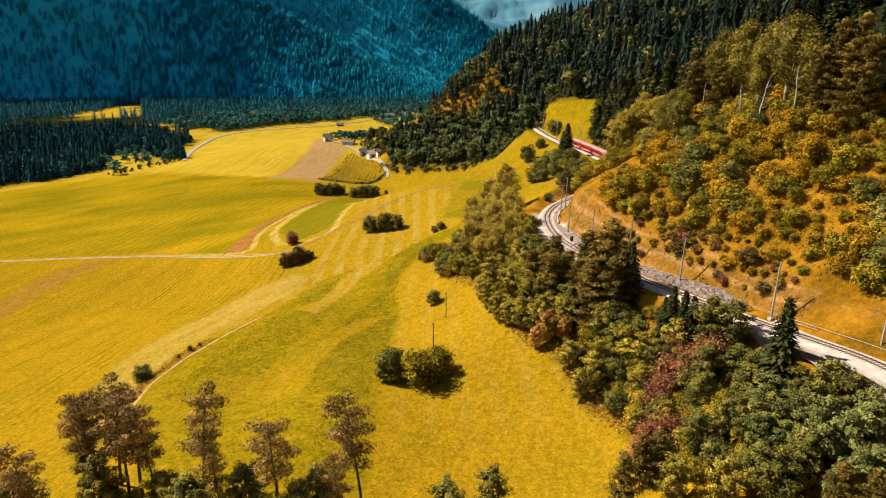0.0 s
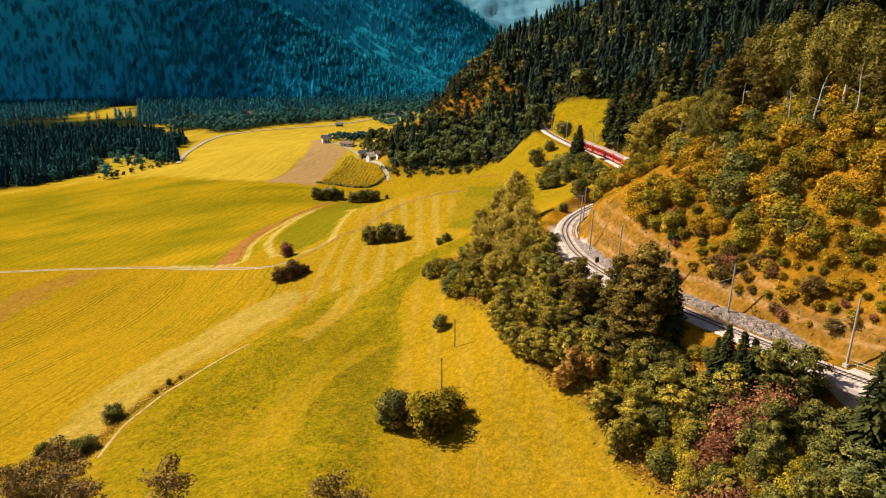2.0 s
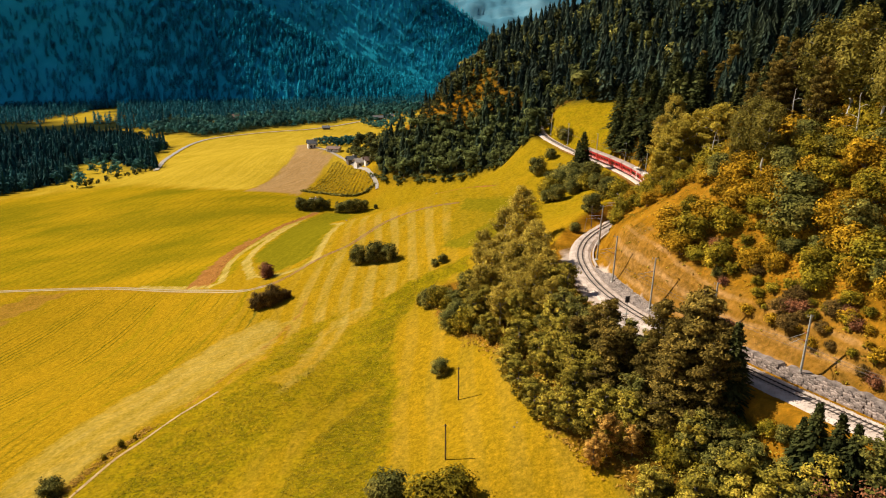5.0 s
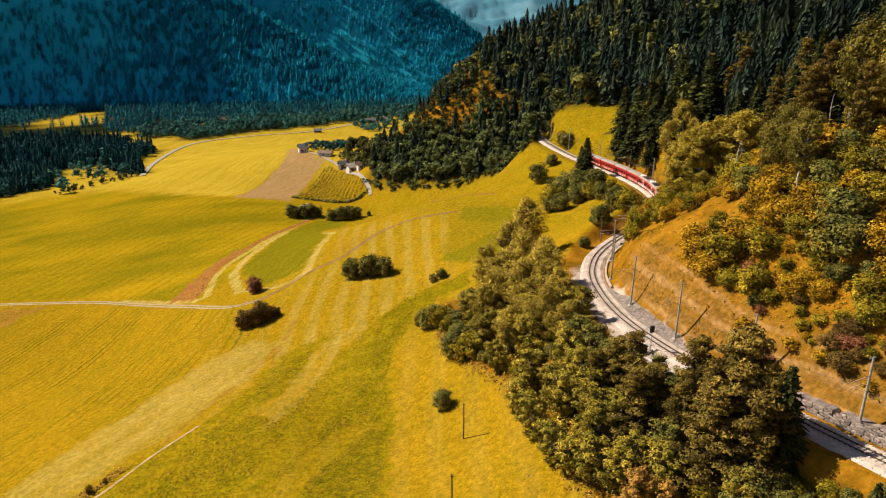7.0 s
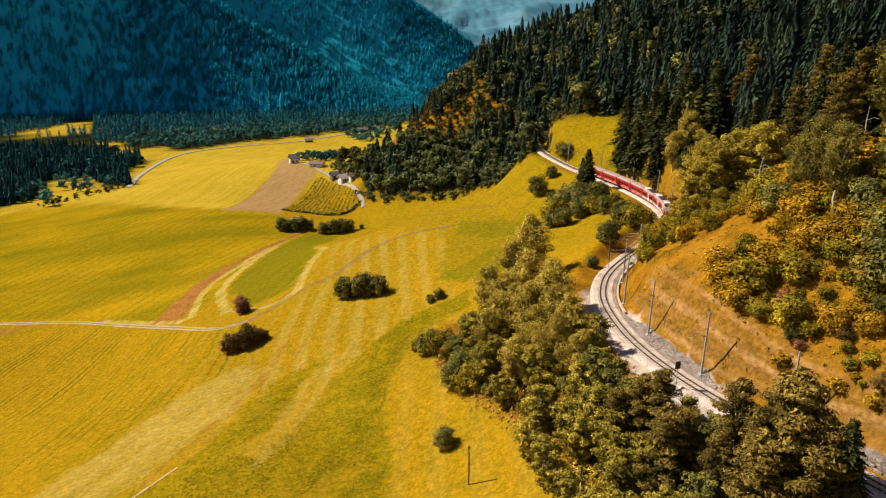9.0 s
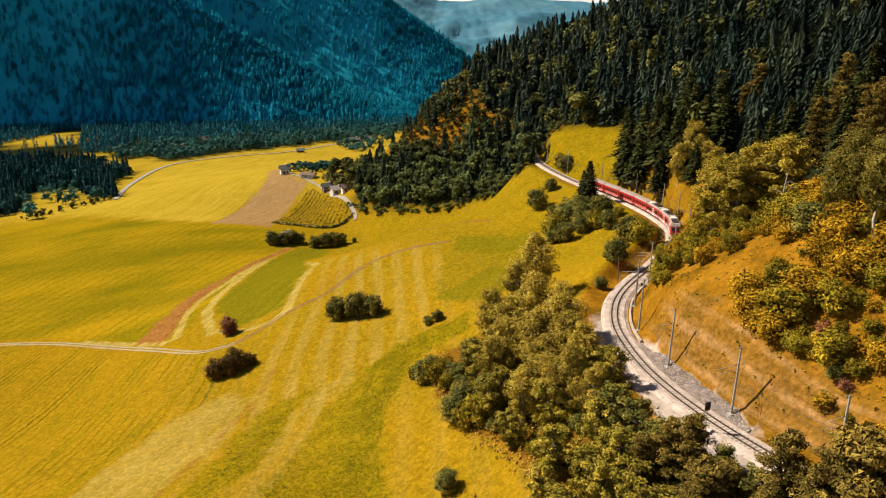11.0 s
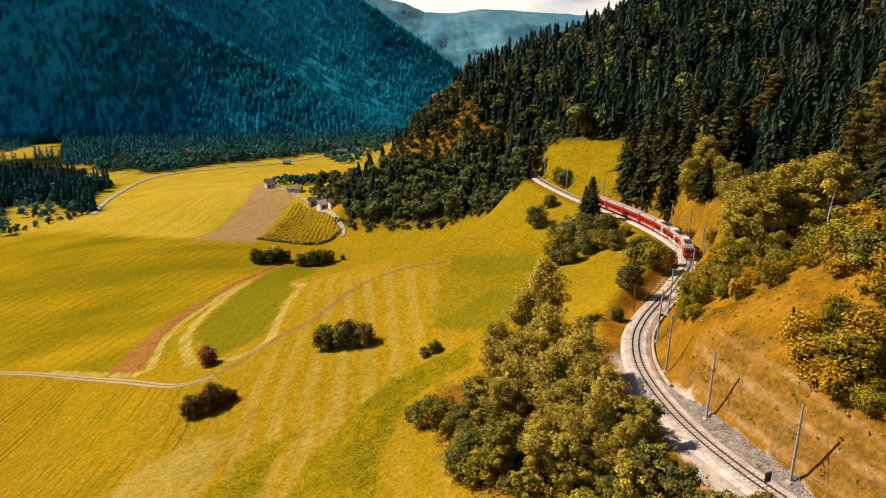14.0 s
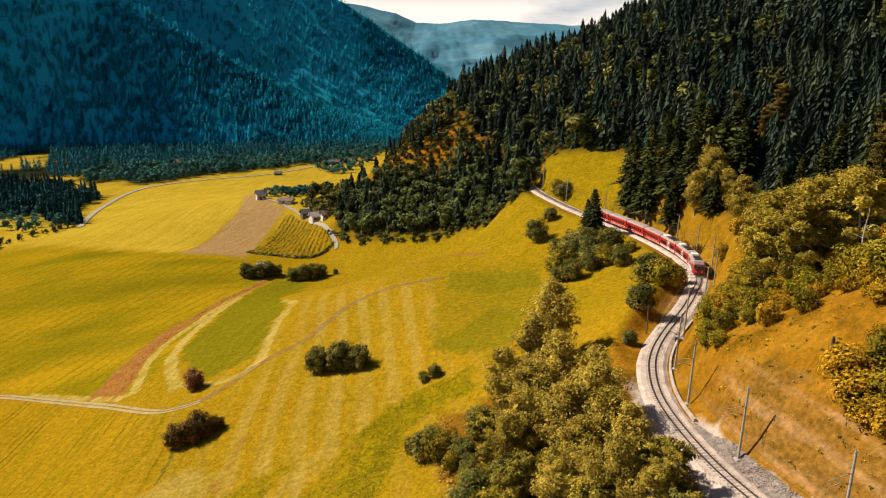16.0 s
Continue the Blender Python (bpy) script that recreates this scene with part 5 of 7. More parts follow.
FRONT_PINES = [(-51.9, 74.3, 17), (-53.2, 87.8, 17), (-49.9, 86.1, 17), (-47.5, 88.1, 18), (-41.5, 82.1, 18), (-39.3, 80.9, 16), (-32.3, 79.8, 19), (-21.4, 76.8, 17), (-10.8, 77.8, 19), (-44.2, 83.5, 17), (-29.1, 77.0, 12), (-16.0, 76.2, 10), (-12.8, 74.7, 12), (6.3, 76.2, 9), (0.5, 75.4, 8), (-47.5, 81.2, 10), (-25.9, 77.7, 9), (-32.0, 74.7, 10), (-18.4, 73.6, 9), (-56.3, 77.9, 11)]
MEADOW_BUSHES = [(-9.8, 117.5, 6.5), (-3.6, 115.5, 7.4), (-0.8, 118.5, 5.6), (-26.6, 242.5, 6.0), (-21.3, 241.5, 6.6), (-16.8, 240.0, 5.4), (-58.0, 253.5, 5.6), (-54.2, 224.2, 5.0), (-49.6, 226.4, 5.8), (-0.9, 224.0, 2.8), (-3.3, 224.0, 2.4), (-2.4, 159.0, 3.6), (-65.0, 134.5, 3.6), (36.5, 300.0, 7.5), (-33.8, 393.9, 2.5),
                 (-71.5, 387, 6.5), (-67, 388, 7.0), (-63, 391, 7.0), (-59.5, 393, 5.5), (-51.5, 385, 6.0), (-47, 386, 7.0), (-43, 389, 7.0), (-39.5, 393, 5.5)]
TRACK_BUSHES = [(36.5, 269.9, 6), (40.8, 274.4, 6), (44.8, 271.5, 6), (47.5, 264.3, 5), (49.4, 258.4, 5), (48.4, 237.6, 6), (49.9, 232.7, 6), (54.8, 237.8, 4), (38.2, 215.0, 5), (40.8, 280.7, 5), (33.9, 261.5, 4), (37.2, 260.0, 5), (54.0, 265.4, 3), (45.5, 279.9, 6), (43.6, 312.0, 4), (52.1, 340.8, 5), (53.7, 334.2, 5), (30.9, 200.8, 2.2)]


def plant_all(rows, kind, base_h, wide=(0.9, 1.15)):
    done = []
    for x, y, h in rows:
        if all((x - a) ** 2 + (y - b) ** 2 > 1.6 for a, b in done):
            plant(kind, x, y, h, base_h, PRNG, PRNG.uniform(*wide))
            done.append((x, y))


plant_all(BIRCHES, BIRCH, 15)
plant_all([p for p in UPPER_BIRCHES if p[1] < 165], TALL_BIRCH, 15, (0.85, 1.1))
plant_all([(49.9, 159.5, 12), (51.2, 158.1, 13), (52.4, 155.6, 12), (51.4, 152.6, 13), (53.4, 161.5, 12)], TALL_BIRCH, 15, (0.8, 1.0))
plant_all([(49.0, 184.6, 14.5), (50.1, 192.7, 15), (53, 187, 15.5), (47.6, 190.5, 13), (55, 193, 14), (51.6, 198.5, 13.5), (55.4, 181.5, 13.5), (58.5, 188, 14), (57.5, 199, 13)], GOLDEN, 15, (1.0, 1.2))
plant_all([p for p in UPPER_BIRCHES if p[1] > 215], BIRCH, 15, (0.9, 1.1))
plant_all([(76, 150, 17), (74, 165, 16), (70, 176, 15), (79, 138, 17), (81, 125, 17), (72, 212, 15), (70, 226, 14), (62, 178, 16), (66, 182, 16), (75, 156, 18), (77, 143, 18), (84, 133, 18), (78, 118, 17),
           (64.5, 205, 15), (66.5, 214, 14), (70, 200, 16), (73, 190, 17), (78, 180, 18), (72, 170, 17)], SPRUCE, 14, (0.9, 1.2))
plant_all([(60.5, 170, 15), (57, 166, 13), (58.5, 151, 15)], BUSHY_PINE, 13, (0.75, 0.9))
plant_all(BELT_PINES, BUSHY_PINE, 13, (1.0, 1.2))
plant_all(UPPER_PINES, BUSHY_PINE, 13, (0.75, 1.0))
plant_all([(30.4, 121.6, 16), (27.3, 119.4, 15), (30.6, 115.6, 15)], BUSHY_PINE, 13, (1.1, 1.25))
plant_all(BELT_SPRUCES + [(40.2, 96.4, 7), (41.6, 93, 7)], SPRUCE, 14, (1.0, 1.2))
plant_all([(33, 108.4, 6), (35.4, 104.6, 5), (40, 94, 6), (42.4, 90.6, 6), (37, 95, 6), (31.4, 110, 7), (29, 113.8, 8), (32, 113, 6), (43.4, 86.6, 7), (30, 124.4, 8), (27, 129.5, 8), (25.4, 134, 8), (20.4, 146, 9), (21.6, 141.5, 9), (19, 152, 8), (24, 124, 8), (35, 100, 7), (29, 109, 7)], DARK_TREE, 9, (1.0, 1.3))
plant_all([(52.0, 292, 12), (50.6, 294, 9), (72, 301, 19), (69, 308, 18), (74, 294, 20), (78, 298, 19), (73, 286, 17), (80, 288, 18), (75, 279, 17), (76, 268, 14), (74, 262, 11), (82, 276, 18), (79, 306, 19), (68, 292, 16), (70, 278, 14), (66, 300, 15), (84, 290, 19), (86, 300, 20), (84, 268, 17), (88, 280, 19)], SPRUCE, 14, (1.35, 1.65))
plant_all([p for p in BELT_TREES if not (p[0] > 33 and p[1] < 100)], ROUND, 8, (1.0, 1.3))
plant_all([p for p in BELT_TREES if p[0] > 33 and p[1] < 100], DARK_TREE, 9, (1.0, 1.3))
plant_all([(17, 174, 14), (16.5, 168, 13), (15.5, 186, 15), (11, 188, 13), (13, 168, 12)], BIRCH, 15, (1.0, 1.2))
plant_all(PALE_TREES, PALE, 9, (1.0, 1.25))
plant_all([(x, y, h * 1.35) for x, y, h in RED_SHRUBS] + [(35.4, 96.4, 6), (33.4, 94.6, 5), (29.2, 86.4, 5), (27.6, 83.4, 4.5)], RED_SHRUB, 4)
plant_all(ORANGE_TREES, AMBER, 7)
plant_all(LOW_PINES, BUSHY_PINE, 13)
plant_all(EDGE_SHRUBS[::2], DARK_SHRUB, 4, (0.9, 1.1))
plant_all(EDGE_SHRUBS[1::2], GREEN_SHRUB, 3.6, (0.9, 1.1))
plant_all([p for p in FRONT_PINES if p[2] > 11], PINE, 16)
plant_all([p for p in FRONT_PINES if p[2] <= 11], DARK_TREE, 9, (0.9, 1.2))
plant_all([(-49.2, 84, 9), (-45.8, 80.6, 8), (-37, 78.6, 8), (-35, 76.4, 7), (-22.6, 74.8, 6), (-14.4, 75.4, 6), (-27.4, 75.4, 6)], ROUND, 8, (1.0, 1.3))
plant_all(MEADOW_BUSHES[1:3], GREEN_SHRUB, 3.5, (1.0, 1.1))
plant_all(MEADOW_BUSHES[:1] + MEADOW_BUSHES[3:6] + MEADOW_BUSHES[9:], DARK_SHRUB, 4, (0.95, 1.1))
plant_all(MEADOW_BUSHES[7:9] + [(-51.5, 225.0, 5.2), (-46.5, 227.5, 3.5)], BROWN_SHRUB, 4)
plant_all([(-65.2, 121.6, 3.2), (-63.6, 123.4, 2.6), (-72.2, 123.6, 2.8)], DARK_SHRUB, 4, (1.0, 1.3))
plant_all([(-69.6, 122.4, 2.6), (-67.6, 121.0, 2.2)], BROWN_SHRUB, 4, (1.0, 1.3))
plant_all([(-58.9, 146.8, 1.6), (-60.4, 143.4, 1.0), (-57.4, 149.0, 1.0)], GREEN_SHRUB, 3.5, (0.7, 1.0))
plant_all(MEADOW_BUSHES[6:7], FIELD_RED, 4, (0.9, 1.0))
plant_all([(x, y, h * 1.1) for x, y, h in TRACK_BUSHES[::3]], GREEN_SHRUB, 3.5, (1.0, 1.25))
plant_all([(x, y, h * 1.1) for k, (x, y, h) in enumerate(TRACK_BUSHES) if k % 3], DARK_SHRUB, 4, (1.0, 1.25))
TRACK_THICKET = [(36, 262), (34, 272), (39, 284), (47, 284), (52, 270), (52, 262), (44, 262)]
for x, y in scatter(TRACK_THICKET, 16, 2.6, PRNG):
    plant(GREEN_SHRUB if PRNG.random() < 0.35 else DARK_SHRUB, x, y, PRNG.uniform(4, 6.5), 3.8, PRNG, 1.1)

# shrubs that fill the bank between the meadow and the line
BANK = [(p[0] + 3, p[1]) for p in BELT_EDGE if p[1] < 200] + [(44, 70), (46, 86), (40, 99), (33, 116), (25, 134), (21.5, 150), (20.5, 168), (14, 195)]
for x, y in scatter(BANK, 130, 2.4, PRNG):
    k = PRNG.random() + (0.35 if y < 112 else 0.0)
    plant(ROUND if k < 0.4 else GREEN_SHRUB if k < 0.85 else DARK_SHRUB, x, y, PRNG.uniform(2.5, 5.0), 4.5, PRNG, PRNG.uniform(0.9, 1.2))
for x, y in scatter([(40, 66), (49, 64), (49, 79), (45, 91), (41, 98), (37, 90)], 24, 2.6, PRNG):
    plant(DARK_TREE if PRNG.random() < 0.6 else GREEN_SHRUB, x, y, PRNG.uniform(4.0, 7.0), 6.5, PRNG, PRNG.uniform(1.0, 1.3))
# scrub on the slope above the line
SLOPE_SCRUB = [(37.6, 156.6), (45, 158), (50, 176), (60, 172), (72, 140), (78, 112), (68, 82), (61, 88), (57, 103), (53.5, 115.7), (50.6, 120.7), (47.6, 125.8), (43.2, 132.2), (40.9, 137.5), (38.5, 147), (36.4, 152)]
for x, y in scatter(SLOPE_SCRUB, 300, 1.8, PRNG):
    k, h = PRNG.random(), 1.2 + 4.0 * PRNG.random() ** 1.6
    small = h < 2.3
    kind = (GOLD_LOW if small else GOLD_SHRUB) if k < 0.44 else DARK_SHRUB if k > 0.88 else (GREEN_LOW if small else GREEN_SHRUB)
    plant(kind, x, y, h, 3.5, PRNG, PRNG.uniform(1.0, 1.35))
for x, y, h in UPPER_BIRCHES:
    for _ in range(2):
        plant(GREEN_SHRUB if PRNG.random() < 0.7 else GOLD_SHRUB, x + PRNG.normal(-2, 2.0), y + PRNG.normal(-2, 2.0), PRNG.uniform(2.5, 4.5), 3.5, PRNG, PRNG.uniform(1.0, 1.3))
# small brown and reddish bushes along the foot of the slope
for y in np.arange(94, 150, 3.0):
    at = RAIL[int(np.argmin(np.abs(RAIL[:, 1] - y)))]
    k = PRNG.random()
    plant(BROWN_SHRUB if k < 0.15 else RED_SHRUB if k < 0.35 else GREEN_SHRUB if k < 0.8 else GOLD_SHRUB, at[0] + PRNG.uniform(9.0, 15.5), y + PRNG.uniform(1, 6), PRNG.uniform(1.2, 2.8), 3.8, PRNG, PRNG.uniform(1.0, 1.5))
for y in np.arange(97, 134, 1.5):
    at = RAIL[int(np.argmin(np.abs(RAIL[:, 1] - y)))]
    plant(DARK_SHRUB if PRNG.random() < 0.6 else GREEN_SHRUB, at[0] - PRNG.uniform(5.6, 9.5), y + PRNG.uniform(-4, -1), PRNG.uniform(1.4, 3.2), 3.8, PRNG, PRNG.uniform(1.0, 1.5))
# reddish and brown thicket at the upper edge of the cutting
for x, y in [(40.1, 135.4), (41.0, 133.0), (42.2, 130.8), (43.6, 127.6), (45.2, 122.4), (46.4, 120.2), (47.6, 118.4), (48.6, 117.0), (49.4, 114.4), (50.4, 112.6), (51.4, 110.2), (52.2, 107.4), (53.4, 104.6), (54.2, 101.8), (44.6, 125.2), (39.2, 138.0)]:
    for k in range(2):
        plant((RED_SHRUB, BROWN_SHRUB, GOLD_LOW, GREEN_SHRUB)[int(PRNG.integers(4))], x + PRNG.normal(0, 1.2), y + PRNG.normal(0, 1.2), PRNG.uniform(0.9, 2.1), 3.8, PRNG, PRNG.uniform(1.1, 1.6))
for x, y in scatter([(43.5, 129), (47.5, 124), (50.5, 118.5), (55, 110), (57, 100), (52, 104), (48.5, 112.5), (44.5, 121), (41, 131)], 40, 1.4, PRNG):
    k = PRNG.random()
    plant(GOLD_LOW if k < 0.4 else GREEN_LOW, x, y, PRNG.uniform(0.7, 1.6), 3.6, PRNG, PRNG.uniform(1.0, 1.5))
HEDGE_ROW = [(33, 178), (37, 188), (42, 195), (50, 188), (54, 178), (48, 171), (43, 172), (38, 178)]
for x, y in scatter(HEDGE_ROW, 45, 2.0, PRNG):
    plant(GREEN_SHRUB if PRNG.random() < 0.6 else GOLD_SHRUB, x, y, PRNG.uniform(2.0, 3.8), 3.5, PRNG)

# ---- woods ----
FAR_S, FAR_R = [far_spruce(s) for s in range(5)], [far_round(40 + s) for s in range(5)]
FAR_R_LOW = [far_round(60 + s, 126, 0.085) for s in range(4)]


def wood_spots(poly, n, gap, lo, hi, sink=0.3):
    xy = np.array(scatter(poly, n, gap, PRNG))
    z = height(xy[:, 0], xy[:, 1]) - sink
    return np.c_[xy, z, PRNG.uniform(lo, hi, len(xy))]


hill = wood_spots(HILL_WOOD, 2500, 3.7, 9, 20)
near = (hill[:, 1] < 300) & (hill[:, 0] < 190)
woods("hillside_forest", hill[~near], FAR_S, M_FOREST, "dense dark spruce forest covering the hillside", "forest", PRNG)
woods("near_forest", hill[near], [far_spruce(90 + s, 34, 14, 0.19, 0.42) for s in range(5)], M_FOREST, "dark spruces of the hillside forest above the line", "forest", PRNG)
woods("nose_trees", wood_spots([(-14, 470), (-4, 455), (20, 450), (30, 470), (28, 520), (40, 600), (20, 620), (0, 560)], 75, 4.5, 6, 13), FAR_S, M_FOREST, "scattered conifers on the rocky nose of the hill", "forest", PRNG)
woods("hillside_larches", wood_spots(HILL_WOOD, 130, 9, 9, 16), FAR_R, M_FAR_LEAF, "lighter yellow-green trees standing among the hillside spruces", "forest", PRNG)
TRUNK = mesh_np("trunk", *tube([(0, 0, -0.03), (0.005, 0, 0.3), (0, 0, 0.7)], [0.018, 0.014, 0.006], 5), M_BARK, True)
WOOD_SPRUCE = [("slender_spruce", [("trunk", TRUNK), ("crown", mesh_np("crown", *v, M_WOOD_SPRUCE))], "dark spruce of the mixed wood below the railway", "tree", "wood spruces") for v in [far_spruce(120 + k, 24, 11, 0.21, 0.6) for k in range(5)]]
WOOD_LEAFY = [("wood_tree", [("trunk", TRUNK), ("crown", mesh_np("crown", *v, M_WOOD_LEAF))], "olive broad-leaved tree of the mixed wood", "tree", "wood trees") for v in FAR_R]
for x, y, z, h in wood_spots(MIDWOOD, 62, 5.0, 8, 18):
    plant(WOOD_SPRUCE, x, y, h, 1, PRNG, PRNG.uniform(0.9, 1.3), 0.2)
for x, y, z, h in wood_spots(MIDWOOD, 95, 4.2, 5, 13):
    plant(WOOD_LEAFY, x, y, h, 1, PRNG, PRNG.uniform(0.9, 1.3), 0.2)
for x, y in spline([(a - 1.5, b - 2, 0) for a, b in MIDWOOD[:7]], 3.2)[:, :2]:
    plant(WOOD_LEAFY, x + PRNG.uniform(-2, 2), y + PRNG.uniform(-2, 2), PRNG.uniform(1.8, 5.0), 1, PRNG, PRNG.uniform(1.2, 1.7), 0.2)


def in_the_open(spots):
    keep = np.ones(len(spots), bool)
    for c in CLEARINGS:
        keep &= ~inside(c, spots[:, 0], spots[:, 1])
    return spots[keep]


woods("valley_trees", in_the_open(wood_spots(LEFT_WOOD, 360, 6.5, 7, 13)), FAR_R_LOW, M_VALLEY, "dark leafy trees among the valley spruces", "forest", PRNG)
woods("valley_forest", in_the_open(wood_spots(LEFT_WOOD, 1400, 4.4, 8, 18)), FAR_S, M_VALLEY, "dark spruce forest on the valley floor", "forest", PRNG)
woods("clearing_trees", wood_spots(CLEARINGS[0], 14, 9, 6, 13), FAR_R_LOW, M_VALLEY_LEAF_HAZED, "single trees in a clearing of the valley forest", "tree", PRNG)
woods("river_wood", in_the_open(wood_spots(RIVER_WOOD, 420, 6.5, 7, 14)), FAR_R_LOW, M_VALLEY_LEAF_HAZED, "line of broad-leaved trees along the river", "forest", PRNG)
woods("valley_edge_wood", in_the_open(wood_spots([(-215, 560), (-262, 650), (-250, 690), (-300, 700), (-330, 540)], 60, 5.5, 5, 11)), FAR_R_LOW, M_VALLEY_LEAF_HAZED, "broad-leaved trees at the edge of the valley forest", "forest", PRNG)
woods("edge_bushes", wood_spots([(-202, 535), (-232, 500), (-244, 490), (-250, 502), (-212, 545)], 26, 3.5, 2.5, 5), FAR_R, M_FAR_LEAF, "low bushes along the edge of the fields", "shrub", PRNG)
woods("farm_trees", wood_spots([(-64, 526), (-56, 503), (-47, 480), (-34, 452), (-26, 470), (-38, 520), (-53, 545)], 42, 4, 5, 12), FAR_R, M_FAR_LEAF, "leafy trees round the farmhouses", "tree", PRNG)
woods("farm_hedge", wood_spots([(-92, 562), (-66, 548), (-56, 566), (-84, 580)], 34, 3.5, 4, 8), FAR_R, M_VALLEY_LEAF_HAZED, "dark hedge trees behind the farmyard", "tree", PRNG)
woods("knoll_trees", wood_spots([(-92, 905), (-60, 860), (-34, 900), (-30, 960), (-10, 1060), (-60, 1080), (-110, 1010)], 80, 6, 6, 13), FAR_R_LOW, M_VALLEY_LEAF_HAZED, "broad-leaved trees on the knoll beyond the fields", "tree", PRNG)
woods("hillside_leafy_trees", wood_spots([(20, 440), (8, 470), (0, 520), (60, 560), (90, 480), (110, 360), (84, 330), (70, 352), (50, 392)], 230, 4.0, 5, 11), FAR_R_LOW, M_FAR_LEAF, "olive broad-leaved trees among the hillside spruces", "forest", PRNG)
woods("nose_scrub", wood_spots([(-14, 436), (-2, 425), (14, 418), (34, 430), (20, 470), (4, 500), (-12, 470)], 260, 1.8, 1.5, 5), FAR_R_LOW, M_FAR_LEAF, "low scrub on the rocky nose of the hill", "shrub", PRNG)
woods("upper_hedge", wood_spots([(47, 366), (60, 362), (70, 350), (80, 336), (84, 342), (72, 362), (52, 380)], 60, 2.2, 2.5, 5), FAR_R_LOW, M_FAR_LEAF, "hedge of low trees above the upper meadow", "shrub", PRNG)
low = in_the_open(wood_spots(FLOOR_WOOD, 5200, 4.6, 10, 18))
SMALL = [far_spruce(70 + s, 5, 4, 0.24, 1.3) for s in range(4)]
woods("foot_forest", low, SMALL, M_FOOT_HAZED, "dark spruce forest at the foot of the mountain", "forest", PRNG)
# trees over both flanks of the mountain


def flank_trees(name, flank, shape, cols, n, label):
    co = np.empty(len(flank.data.vertices) * 3, np.float32)
    flank.data.vertices.foreach_get("co", co)
    co = co.reshape(*shape, 3)
    pick = PRNG.uniform(0, 1, (n, 2)) * (shape[0] - 1, cols[1] - cols[0]) + (0, cols[0])
    at = co[pick[:, 0].astype(int), pick[:, 1].astype(int)] + PRNG.uniform(-5, 5, (n, 3)) * (1, 0.4, 0.3)
    woods(name, np.c_[at - (0, 0, 2), PRNG.uniform(10, 19, n)], SMALL, M_HAZED_TREES, label, "forest", PRNG)


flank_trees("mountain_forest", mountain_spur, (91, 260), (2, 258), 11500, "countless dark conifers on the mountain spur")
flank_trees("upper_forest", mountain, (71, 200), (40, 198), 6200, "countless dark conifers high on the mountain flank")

# ---- things of the railway ----
def part(name, data, parent, label=""):
    ob = new(name, data)
    ob.parent = parent
    return tagged(ob, label) if label else ob


def box_np(x0, x1, y0, y1, z0, z1):
    v = np.array([(x, y, z) for z in (z0, z1) for y in (y0, y1) for x in (x0, x1)], float)
    return v, np.array([(0, 2, 3, 1), (4, 5, 7, 6), (0, 1, 5, 4), (2, 6, 7, 3), (0, 4, 6, 2), (1, 3, 7, 5)])


def bevelled(name, x0, x1, y0, y1, z0, z1, material, r=0.03):
    """A box with rounded edges."""
    bm = bmesh.new()
    bmesh.ops.create_cube(bm, size=1, matrix=Matrix.Translation(((x0 + x1) / 2, (y0 + y1) / 2, (z0 + z1) / 2)) @ Matrix.Diagonal((x1 - x0, y1 - y0, z1 - z0, 1)))
    bmesh.ops.bevel(bm, geom=bm.edges[:], offset=r, segments=1, affect="EDGES")
    me = bpy.data.meshes.new(name)
    bm.to_mesh(me)
    bm.free()
    me.materials.append(material)
    return me


RAIL_ARC = np.r_[0, np.cumsum(np.linalg.norm(np.diff(RAIL, axis=0), axis=1))]


def on_line(s, off=0.0):
    """Place and heading on the railway, s metres along it, off metres to its right."""
    p = np.array([np.interp(s, RAIL_ARC, RAIL[:, k]) for k in range(3)])
    q = np.array([np.interp(s + 0.5, RAIL_ARC, RAIL[:, k]) for k in range(3)])
    d = (q - p) / np.linalg.norm(q - p)
    return p + np.array([d[1], -d[0], 0]) * off, math.atan2(d[1], d[0])


def arc_at(y):
    return float(np.interp(y, RAIL[:, 1], RAIL_ARC))


# sleepers
TIE = bevelled("sleeper", -0.13, 0.13, -0.95, 0.95, -0.14, 0.0, M_TIE, 0.02)
tie_rest = []
for k in range(int(RAIL_ARC[-1] / 0.65)):
    s = 0.3 + k * 0.65
    p, a = on_line(s)
    if 128 < p[1] < 232:
        o = new("sleeper", TIE)
        o.parent = bed
        o.matrix_basis = Matrix.Translation((p[0], p[1], p[2] - 0.125)) @ Matrix.Rotation(a, 4, "Z")
    else:
        v, f = box_np(-0.13, 0.13, -0.95, 0.95, -0.24, -0.10)
        c, n = math.cos(a), math.sin(a)
        tie_rest.append((np.stack([v[:, 0] * c - v[:, 1] * n + p[0], v[:, 0] * n + v[:, 1] * c + p[1], v[:, 2] + p[2]], -1), f))
tagged(part("sleepers", mesh_np("sleepers", *joined(tie_rest), M_TIE), bed), kind="stuff")

# coarse stones along the ballast
STONE_A = [(np.array(v, float), f) for v, f in [([(0, 0, 0.5), (0.5, 0.1, 0.05), (-0.1, 0.5, 0), (-0.5, -0.1, 0.1), (0.1, -0.5, 0), (0.1, 0, -0.4)], [(0, 1, 2), (0, 2, 3), (0, 3, 4), (0, 4, 1), (5, 2, 1), (5, 3, 2), (5, 4, 3), (5, 1, 4)])]]


